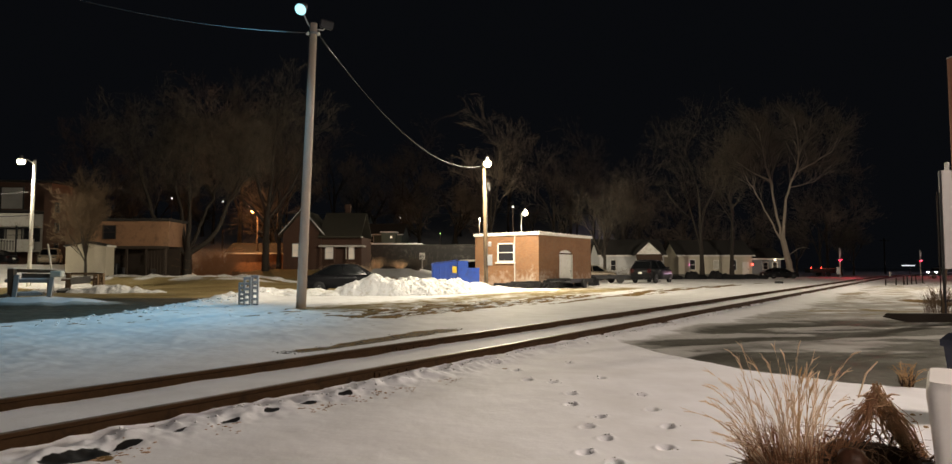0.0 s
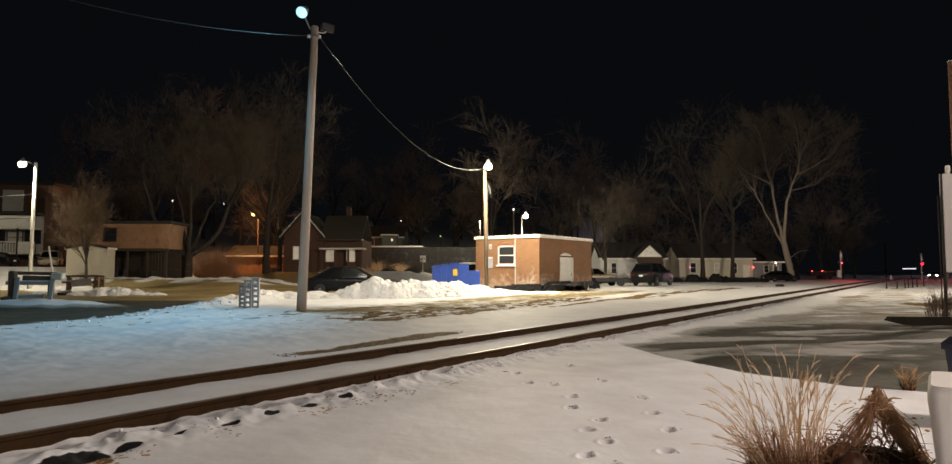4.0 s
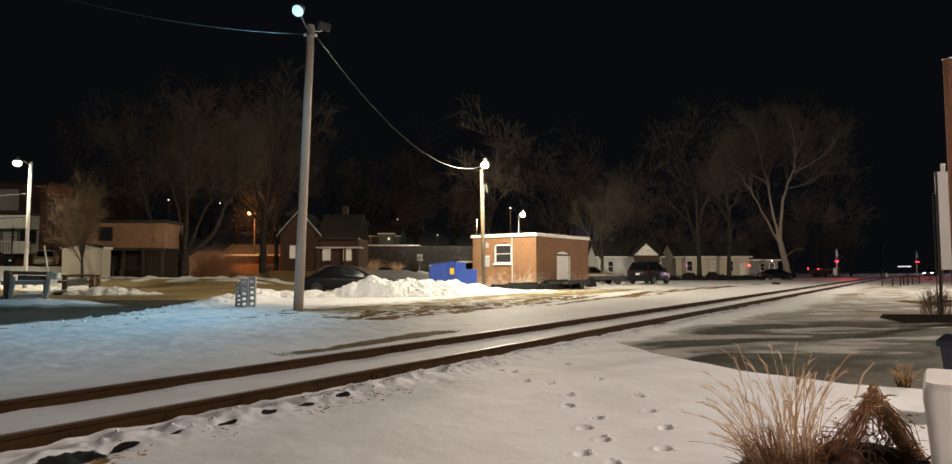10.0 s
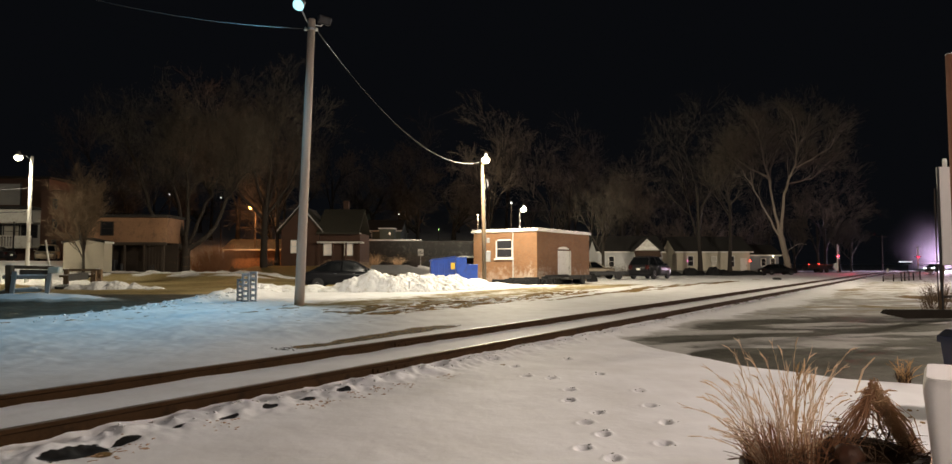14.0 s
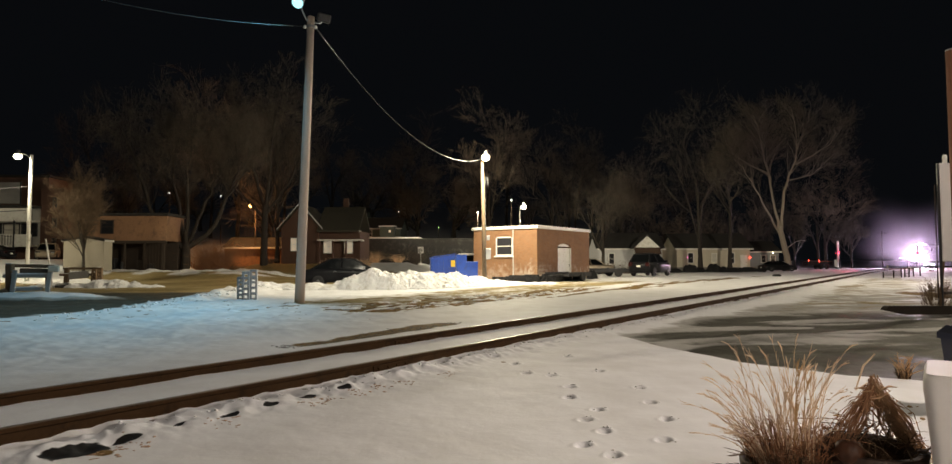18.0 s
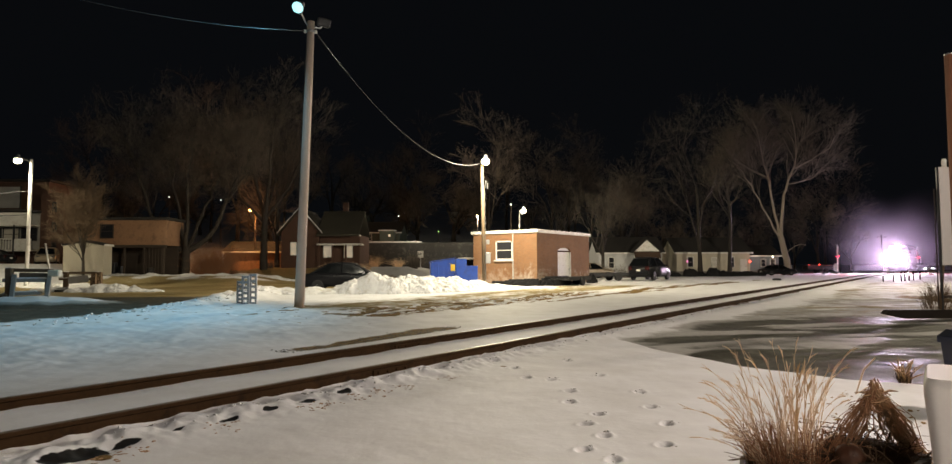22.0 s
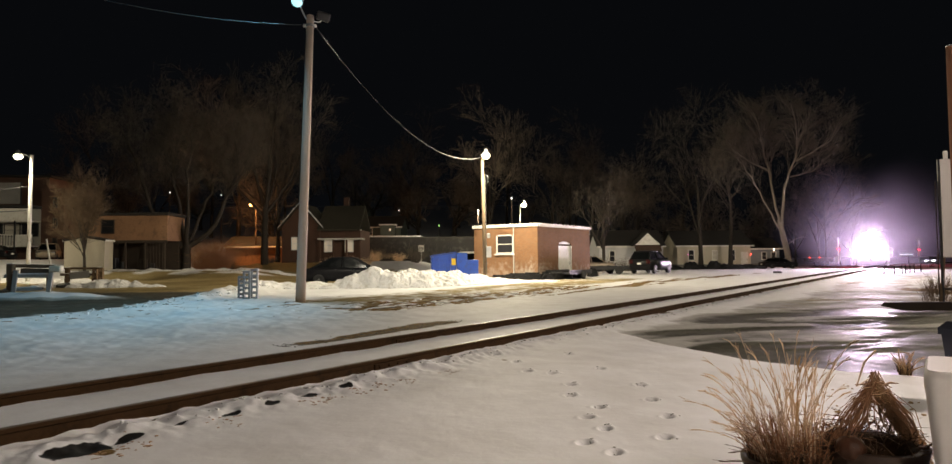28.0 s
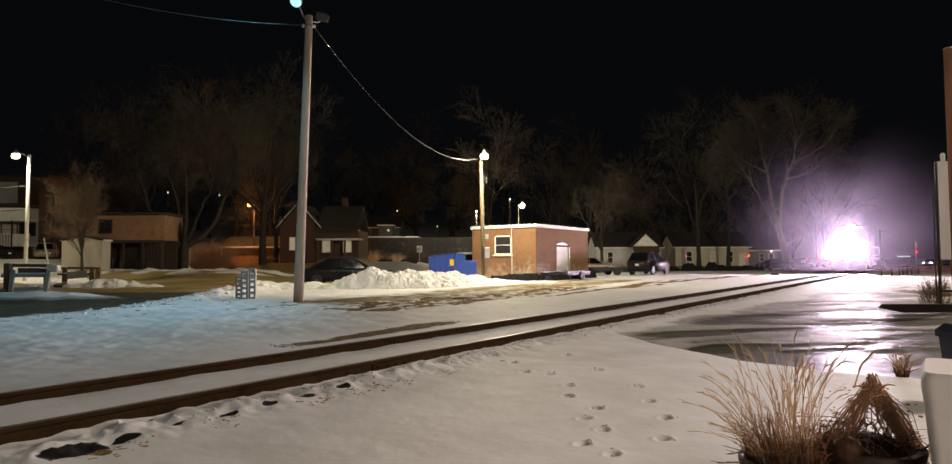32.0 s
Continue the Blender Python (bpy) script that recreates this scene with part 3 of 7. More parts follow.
def build_ground():
    front = np.radians(np.linspace(-52, 52, 560))
    back = np.radians(np.linspace(52, 308, 48))[1:-1]
    ang = np.concatenate([front, back])
    rad = np.concatenate([[0.004, 0.6, 1.2, 1.9, 2.5, 3.0], 3.4 * 1.0046 ** np.arange(0, 275), 12.0 * 1.0085 ** np.arange(0, 195), 62.0 * 1.030 ** np.arange(0, 125)])
    A, R = np.meshgrid(ang, rad)
    X, Y = R * np.sin(A) + 0.21, R * np.cos(A) - 0.17
    Z, lot, dirt, mud, holes = ground_at(X, Y)
    rows, cols = X.shape
    co = np.stack([X, Y, Z], -1).reshape(-1, 3)
    i, j = np.meshgrid(np.arange(rows - 1), np.arange(cols), indexing="ij")
    k = (j + 1) % cols
    quads = np.stack([i * cols + j, i * cols + k, (i + 1) * cols + k, (i + 1) * cols + j], -1).reshape(-1, 4)[:, ::-1]
    me = bpy.data.meshes.new("ground")
    me.vertices.add(len(co))
    me.vertices.foreach_set("co", co.ravel())
    me.loops.add(quads.size)
    me.loops.foreach_set("vertex_index", quads.ravel().astype(np.int32))
    me.polygons.add(len(quads))
    me.polygons.foreach_set("loop_start", np.arange(0, quads.size, 4, dtype=np.int32))
    me.polygons.foreach_set("use_smooth", np.ones(len(quads), dtype=bool))
    me.update(calc_edges=True)
    cov = me.color_attributes.new("cover", "FLOAT_COLOR", "POINT")
    data = np.stack([lot, dirt, mud, 1 - np.clip(holes, 0, 1)], -1).reshape(-1, 4)
    cov.data.foreach_set("color", np.clip(data, 0, 1.5).ravel().astype(np.float32))
    me.materials.append(SNOW_GROUND)
    tagged(new("ground", me), "snow-covered ground with icy asphalt and frozen soil showing through", "ground", kind="structure")


build_ground()


def z_at(x, y):
    return float(ground_at(np.array([float(x)]), np.array([float(y)]))[0][0])


# ---- clods of soil and snow lying about ----
SHELL = []
for zz, rr, off in ((-0.6, 0.75, 0.0), (0.35, 0.9, 0.5), (0.9, 0.35, 0.2)):
    SHELL += [(rr * math.cos(2 * math.pi * (k + off) / 5), rr * math.sin(2 * math.pi * (k + off) / 5), zz) for k in range(5)]
SHELL_FACES = [(a + k, a + (k + 1) % 5, a + 5 + (k + 1) % 5, a + 5 + k) for a in (0, 5) for k in range(5)] + [(10, 11, 12, 13, 14)]


def clods(name, spots, material, label, seed, flat=0.5, along=False):
    """Small broken lumps strewn over the ground as one sheet of litter; spots: (x, y, size)."""
    rnd = random.Random(seed)
    xs, ys = np.array([q[0] for q in spots]), np.array([q[1] for q in spots])
    base = ground_at(xs, ys)[0]
    m = Mesh()
    for (x, y, size), g in zip(spots, base):
        a, sx, sy = rnd.uniform(0, 6.3), size * rnd.uniform(0.6, 1.5), size * rnd.uniform(0.5, 1.0)
        if along:
            a, sx = 0.94 + rnd.gauss(0, 0.25), sx * 2.2
        sz = size * flat * rnd.uniform(0.6, 1.3)
        ca, sa = math.cos(a), math.sin(a)
        vs = []
        for u, v, w in SHELL:
            u, v, w = u * sx * rnd.uniform(0.7, 1.25), v * sy * rnd.uniform(0.7, 1.25), w * sz * rnd.uniform(0.8, 1.2)
            vs.append((x + u * ca - v * sa, y + u * sa + v * ca, g + w - sz * 0.1))
        m.add(vs, SHELL_FACES)
    ob = solo(name, m, material, pose(0, 0, 0), label, "litter")
    tagged(ob, label, "litter", kind="stuff")


def strew(seed, n, pick):
    rnd = random.Random(seed)
    spots = []
    for k in range(n):
        s, p, size = pick(rnd)
        x, y = s * TX - p * TY, s * TY + p * TX
        spots.append((x, y, size))
    return spots


def soil_edge(rnd):
    s = rnd.uniform(12.8, 31)
    w = abs(rnd.gauss(0, 1.0)) if rnd.random() < 0.6 else rnd.uniform(0, 3.0)
    return s, 12.25 + 0.11 * (s - 13) + 0.05 + w * (1.0 if s < 23 else 0.35), rnd.uniform(0.03, 0.10) if rnd.random() < 0.6 else rnd.uniform(0.1, 0.22)


def along_rail(rnd):
    return rnd.uniform(2.5, 22), 5.56 - abs(rnd.gauss(0, 0.12)), rnd.uniform(0.01, 0.035)


clods("soil_clods", strew(1, 520, soil_edge), SOIL, "frozen brown soil and dead grass breaking through the snow", 2, 0.14, True)
clods("snow_crumbs", strew(3, 260, lambda r: (lambda q: (q[0], q[1] + r.uniform(0, 0.8), q[2]))(soil_edge(r))), SNOW, "crumbs of snow on the bare soil", 4, 0.25, True)
clods("gravel", strew(5, 420, lambda r: (lambda s: (s, 8.95 + 0.05 * (s - 8) + r.gauss(0, 0.03 + 0.012 * s), r.uniform(0.008, 0.03)))(r.uniform(6.6, 11.8))), SLAB, "grey gravel strewn along the track", 6)
clods("snow_lumps", strew(7, 240, along_rail) + strew(8, 260, lambda r: (r.uniform(2.5, 26), 7.42 + abs(r.gauss(0, 0.10)), r.uniform(0.015, 0.05))), SNOW, "small broken lumps of snow beside the rails", 9, 0.7)
rb_ = random.Random(12)
clods("snow_blocks", [(-11.35 + 0.9 - 0.02 * (y - 20) + rb_.gauss(-0.2, 0.45), y, rb_.uniform(0.025, 0.085)) for y in [15 + 17 * rb_.random() ** 0.7 for k in range(230)]], SNOW, "broken blocks of ploughed snow along the yard", 13, 0.6)
clods("dead_leaves", [(rb_.uniform(-9.5, -2.5), rb_.uniform(15.5, 24), rb_.uniform(0.015, 0.06)) for k in range(40)] + [(rb_.gauss(-6.0, 0.35), rb_.gauss(22.0, 0.3), rb_.uniform(0.03, 0.08)) for k in range(25)] + [(rb_.uniform(-11.5, -9), rb_.uniform(15, 22), rb_.uniform(0.02, 0.07)) for k in range(24)] + [(rb_.uniform(3.2, 4.4), rb_.uniform(4.8, 7.2), rb_.uniform(0.012, 0.042)) for k in range(40)], SOIL, "dark scraps of soil and leaves on the snow", 15, 0.15, True)

rf_ = random.Random(21)
clods("dead_grass", [(hx + rf_.gauss(-0.03, 0.08), hy + rf_.gauss(0.03, 0.08), rf_.uniform(0.008, 0.026)) for hx, hy in ((-2.75, 4.72), (-2.6, 4.95), (-1.62, 6.36), (-1.45, 6.55), (-1.25, 6.9), (-1.05, 7.15), (-0.8, 7.45), (-2.2, 5.6), (-0.3, 8.0)) for k in range(16)], DARK_STRAW, "matted brown dead grass showing beside the rail", 24, 0.25)
clods("footprint_crumbs", [(fx + rf_.gauss(0.02, 0.05), fy + rf_.gauss(0.05, 0.04), rf_.uniform(0.007, 0.022)) for fx, fy in FOOTPRINTS for k in range(5)], SNOW, "snow kicked up beside the footprints", 22, 0.6)

# ---- railway ----


def build_track():
    track = thing("railroad_track", pose(0, 0, 0), "single railway track of rusty steel rails in trodden snow", "railway track", kind="structure")
    prof = [(-0.075, 0.0), (0.075, 0.0), (0.075, 0.012), (0.012, 0.03), (0.010, 0.13), (0.034, 0.14), (0.036, 0.168), (0.028, 0.174), (-0.028, 0.174), (-0.036, 0.168), (-0.034, 0.14), (-0.010, 0.13), (-0.012, 0.03), (-0.075, 0.012)]
    stations = [-30, -10, 0, 10, 20, 40, 60, 80, 95] + [95 + 8 * k for k in range(1, 24)]
    for p in (NEAR_RAIL, FAR_RAIL):
        m, top = Mesh(), Mesh()
        rings, tops = [], []
        for s in stations:
            a, b = on_track(s - 0.1, p), on_track(s + 0.1, p)
            c = on_track(s, p)
            d = Vector((b[0] - a[0], b[1] - a[1])).normalized()
            rings.append([(c[0] + d.y * u, c[1] - d.x * u, v) for u, v in prof])
            tops.append([(c[0] + d.y * u, c[1] - d.x * u, v) for u, v in ((-0.026, 0.172), (0.026, 0.172), (0.026, 0.1775), (-0.026, 0.1775))])
        m.tube_rings(rings)
        top.tube_rings(tops)
        rail = part("rail", m, RUST, track, "rusty steel rail")
        part("rail_head", top, RAILTOP, rail, "worn shiny running surface")
    for k in range(46):
        s = 0.8 + 0.56 * k
        t = Mesh().box((0, 0, -0.135), (0.22, 2.55, 0.16), ch=0.012)
        x, y = on_track(s)
        part("tie", t, TIE, track, "", pose(x, y, 0.004 * math.sin(7 * k), 0, 0, 53.9 + 0.6 * math.sin(3 * k)))
    for p in (NEAR_RAIL, FAR_RAIL):
        for s in (6.0, 17.9, 29.8):
            x, y = on_track(s + 2 * (p > 6), p)
            j = Mesh().box((0, -0.022, 0.085), (0.66, 0.025, 0.075), ch=0.006).box((0, 0.022, 0.085), (0.66, 0.025, 0.075), ch=0.006)
            for bx in (-0.25, -0.08, 0.08, 0.25):
                j.cyl((bx, -0.055, 0.085), (bx, 0.055, 0.085), 0.016, n=6)
            part("joint_bar", j, RUST, track, "bolted joint bar", pose(x, y, 0, 0, 0, 53.9))


build_track()

# ---- poles, lamps and cables ----


def flood_head(parent, m, lens, housing_label):
    """A barn-style yard light: an arm, a ribbed housing and a round lens."""
    head = part("lamp_head", Mesh().lathe([(0.05, 0.34), (0.11, 0.30), (0.13, 0.16), (0.20, 0.08), (0.235, 0.0), (0.22, -0.005)], 18), GALV, parent, housing_label, m, True)
    part("lens", Mesh().lathe([(0.23, -0.002), (0.28, -0.09), (0.27, -0.22), (0.18, -0.34), (0.03, -0.38)], 18), lens, head, "bright glowing lens", smooth=True)
    return head


def sag(a, b, drop, n=24):
    a, b = Vector(a), Vector(b)
    return [a.lerp(b, k / n) - Vector((0, 0, drop * 4 * (k / n) * (1 - k / n))) for k in range(n + 1)]


def build_pole_lamp():
    base, top = Vector((-6.13, 22.19, -0.3)), Vector((-5.74, 21.9, 10.05))
    pole = thing("lamp_pole", pose(base.x, base.y, 0), "tall weathered grey pole with a cold white flood light", "lamp pole")
    o = -Vector((base.x, base.y, 0))
    part("shaft", Mesh().tube([base + o, base.lerp(top, 0.5) + o, top + o], [0.175, 0.15, 0.125], 16), CONCRETE_POLE, pole, smooth=True)
    t = top + o
    part("arm", Mesh().tube([t + Vector((0, 0, -0.25)), t + Vector((-0.15, -0.1, -0.1)), t + Vector((-0.22, -0.35, 0.1)), t + Vector((-0.26, -0.55, 0.28))], 0.025, 8), GALV, pole)
    head = part("lamp_head", Mesh().lathe([(0.05, 0.38), (0.12, 0.34), (0.14, 0.18), (0.20, 0.05), (0.21, 0.0), (0.19, -0.004)], 20), GALV, pole, "flood light housing", Matrix.Translation(t + Vector((-0.30, -0.62, 0.26))) @ pose(0, 0, 0, -48, 14, 0), True)
    part("lens", Mesh().lathe([(0.19, -0.002), (0.185, -0.05), (0.12, -0.09), (0.02, -0.10)], 20), LENS_BLUE, head, "bright cold white lens", smooth=True)
    box = part("back_light", Mesh().box((0, 0, 0), (0.46, 0.34, 0.30), ch=0.04), DARK_METAL, pole, "dark flood light turned towards the yard", Matrix.Translation(t + Vector((0.42, 0.15, 0.02))) @ pose(0, 0, 0, 18, 10, 20))
    part("bracket", Mesh().tube([t + Vector((0.05, 0, -0.2)), t + Vector((0.3, 0.1, -0.2)), t + Vector((0.4, 0.12, -0.1))], 0.02, 6), GALV, pole)
    for dx, dy in ((-0.2, -0.02), (0.17, 0.02)):
        part("insulator", Mesh().lathe([(0.02, -0.06), (0.05, -0.05), (0.055, 0.0), (0.035, 0.05), (0.01, 0.06)], 10, (t.x + dx, t.y + dy, t.z - 0.36)), WHITE_PAINT, pole)
    part("clamp", Mesh().lathe([(0.15, -0.04), (0.155, -0.03), (0.155, 0.03), (0.15, 0.04)], 14, (t.x, t.y, t.z - 0.36)), GALV, pole)


build_pole_lamp()


def yard_pole(name, x, y, h, lean, lens, label, arm=(0.35, -0.5), r=0.15, wood=None, z0=0.0):
    pole = thing(name, pose(x, y, z0), label, "lamp pole")
    top = Vector((lean, 0, h))
    part("shaft", Mesh().tube([(0, 0, -0.3), top * 0.5, top], [r, r * 0.85, r * 0.72], 14), wood or POLE_WOOD, pole, smooth=True)
    e = top + Vector((arm[0], arm[1], 0.10))
    part("arm", Mesh().tube([top + Vector((0, 0, -0.35)), top + Vector((arm[0] * 0.4, arm[1] * 0.4, -0.02)), e], 0.025, 8), GALV, pole)
    flood_head(pole, Matrix.Translation(e + Vector((0, 0, -0.12))), lens, "round yard light housing")
    return pole


p2 = yard_pole("lamp_pole", 0.70, 43.5, 8.7, -0.16, LENS_WARM, "wooden pole with a glowing yard light beside the brick building", (0.24, -0.55))
part("conduit", Mesh().tube([(0.10, -0.16, 0.2), (0.06, -0.15, 4.0), (0.02, -0.14, 6.6), (0.10, -0.16, 7.3), (0.20, -0.2, 7.2), (0.24, -0.2, 6.7)], 0.018, 8), CONDUIT, p2, "looped cable down the pole")
mb = part("meter_box", Mesh().box((0.25, -0.2, 1.95), (0.34, 0.16, 0.75), ch=0.02), GALV, p2, "grey metal meter box")
part("breaker_box", Mesh().box((0.24, -0.2, 3.05), (0.22, 0.14, 0.32), ch=0.015), GALV, p2)
yard_pole("street_lamp", 4.45, 62.0, 6.9, 0.0, LENS_WARM, "pale metal pole with a glowing lamp behind the brick building", (0.35, -0.3), 0.10, GALV)
yard_pole("street_lamp", -33.9, 48.0, 9.65, 0.10, LENS_WARM, "pale pole with a glowing lamp in the snowy yard", (-0.75, -0.4), 0.15, WHITE_PAINT)
yard_pole("street_lamp", -31.3, 90.3, 9.6, 0.0, LENS_SODIUM, "dark pole with an orange sodium lamp", (-0.55, -0.5), 0.13, TIE)

# Unseen posts, added as fixtures for the assumed lights out of view.
yard_pole("street_lamp", 12.0, 3.7, 8.1, 0.0, LENS_WARM, "unseen wooden pole with a glowing yard light, added beside the lot", (-0.5, 0.3), 0.12, POLE_WOOD)
yard_pole("street_lamp", 3.3, -1.6, 4.75, 0.0, LENS_WARM, "unseen short wooden pole with a glowing yard light, added behind the planters", (-0.5, 0.4), 0.10, POLE_WOOD)
yard_pole("street_lamp", 38.5, 34.6, 13.5, 0.0, LENS_WARM, "unseen tall wooden pole with a glowing yard light, added beyond the lot", (-0.5, 0.4), 0.16, POLE_WOOD)


def cable(name, pts, r, label):
    return solo(name, Mesh().tube(pts, r, 6), CABLE, pose(0, 0, 0), label, "cable")


cable("overhead_cable", sag((-5.58, 21.9, 9.68), (0.46, 43.4, 8.5), 1.62), 0.013, "sagging dull overhead cable between two poles")
cable("overhead_cable", sag((-5.95, 21.85, 9.70), (-14.0, 18.0, 9.9), 0.35), 0.012, "overhead cable running off from the tall pole")
cable("overhead_cable", sag((-34.05, 47.9, 7.2), (-60.0, 47.0, 5.8), 0.3), 0.03, "service cable from the lamp pole")
cable("overhead_cable", sag((-34.05, 47.9, 5.4), (-60.0, 46.0, 4.7), 0.2), 0.03, "service cable from the lamp pole")

# ---- the brick building in the yard ----


def window_unit(parent, m, w, h, frame_mat=None, pane_mat=None, bars=1, name="window"):
    """A framed window on a wall; its outside faces -y."""
    fm, pm = frame_mat or WHITE_PAINT, pane_mat or PANE
    f = Mesh()
    e = 0.09
    for sx in (-1, 1):
        f.box((sx * (w / 2 - e / 2), -0.02, h / 2), (e, 0.10, h), ch=0.01)
    f.box((0, -0.022, h - e / 2), (w - 2 * e, 0.10, e), ch=0.01)
    f.box((0, -0.04, e / 2), (w - 2 * e, 0.16, e), ch=0.01)
    win = part(name, f, fm, parent, "", m)
    n = bars + 1
    ih = (h - 2 * e - bars * 0.05) / n
    for k in range(n):
        part("pane", Mesh().box((0, 0.0, e + ih / 2 + k * (ih + 0.05)), (w - 2 * e, 0.02, ih)), pm, win)
    for k in range(bars):
        part("sash_bar", Mesh().box((0, -0.02, e + (k + 1) * ih + k * 0.05 + 0.025), (w - 2 * e, 0.06, 0.05), ch=0.008), fm, win)
    return win


def build_brick_building():
    L, W, H, T = 8.4, 5.6, 3.8, 0.3
    b = thing("brick_building", pose(4.46, 45.0, 0, 0, 0, 53.9), "small flat-roofed brown brick building with white roof edge", "building")
    # long wall with a freight door, short wall with a window, two blind walls
    d0, d1, dh = 3.05, 5.15, 2.55
    arch = [(d1 - (d1 - d0) * k / 10, dh + 0.22 * math.sin(math.pi * k / 10) ** 0.6) for k in range(11)]
    out = [(0, -0.3), (0, H), (L, H), (L, -0.3), (d1, -0.3)] + arch + [(d0, -0.3)]
    part("wall", Mesh().prism(out, 0, T, "y"), BRICKWORK, b, "brown brick wall with an arched doorway")
    w0, w1, z0, z1 = 2.05, 3.55, 1.85, 3.25
    m = Mesh()
    for y0, y1, a, c in ((T, w0, -0.3, H), (w1, W, -0.3, H), (w0, w1, -0.3, z0), (w0, w1, z1, H)):
        m.box((T / 2, (y0 + y1) / 2, (a + c) / 2), (T, y1 - y0, c - a))
    part("wall", m, BRICKWORK, b, "brown brick wall, stained, with one window")
    part("wall", Mesh().box((L - T / 2, W / 2 + T / 2, H / 2 - 0.15), (T, W - T, H + 0.3)), BRICKWORK, b)
    part("wall", Mesh().box((L / 2, W - T / 2, H / 2 - 0.15), (L - 2 * T, T, H + 0.3)), BRICKWORK, b)
    roof = part("roof", Mesh().box((L / 2, W / 2, H + 0.06), (L - 0.02, W - 0.02, 0.12), ch=0.01), ROOF_SNOW, b, "flat roof under snow")
    tr = Mesh()
    tr.box((L / 2, -0.05, H + 0.10), (L + 0.24, 0.14, 0.24), ch=0.02).box((L / 2, W + 0.05, H + 0.10), (L + 0.24, 0.14, 0.24), ch=0.02)
    tr.box((-0.05, W / 2, H + 0.102), (0.14, W - 0.06, 0.24), ch=0.02).box((L + 0.05, W / 2, H + 0.102), (0.14, W - 0.06, 0.24), ch=0.02)
    part("roof_trim", tr, WHITE_PAINT, roof, "white painted roof edge")
    door = Mesh().box((4.1, 0.16, 1.2), (2.06, 0.08, 2.5), ch=0.01)
    dr = part("door", door, WHITE_PAINT, b, "white painted freight door")
    for k in range(7):
        part("board", Mesh().box((3.19 + 0.303 * k, 0.11, 1.15), (0.285, 0.03, 2.35), ch=0.006), WHITE_PAINT, dr)
    part("door_head", Mesh().prism([(x, z + 0.0) for x, z in arch] + [(d0, dh - 0.02)][:0], 0.10, 0.24, "y"), WHITE_PAINT, dr, "boarded arch over the door")
    for jx in (d0 + 0.05, d1 - 0.05):
        part("door_jamb", Mesh().box((jx, 0.05, 1.1), (0.10, 0.16, 2.7), ch=0.01), WHITE_PAINT, b)
    part("door_handle", Mesh().tube([(4.95, 0.08, 1.0), (4.95, 0.03, 1.02), (4.95, 0.03, 1.2), (4.95, 0.08, 1.22)], 0.015, 6), DARK_METAL, dr)
    window_unit(b, pose(0.05, (w0 + w1) / 2, z0, 0, 0, -90), w1 - w0, z1 - z0)
    part("downpipe", Mesh().tube([(-0.07, 1.98, 3.75), (-0.07, 1.98, 0.5), (-0.16, 1.98, 0.25)], 0.045, 8), WORN_SIDING, b, "pale grey downpipe")
    head = [((w0 + w1) / 2 + 0.86 * math.cos(a), z1 - 0.42 + 0.62 * math.sin(a)) for a in [math.pi * (0.18 + 0.64 * k / 8) for k in range(9)]]
    part("window_arch", Mesh().tube([(-0.012, q, z) for q, z in head], 0.045, 6), MORTAR, b, "shallow brick arch over the window")
    part("sill", Mesh().box((-0.06, (w0 + w1) / 2, z0 - 0.06), (0.16, 1.7, 0.10), ch=0.015), WHITE_PAINT, b)
    part("vent_pipe", Mesh().cyl((6.8, 2.5, 3.8), (6.8, 2.5, 4.35), 0.06, n=10), GALV, b)


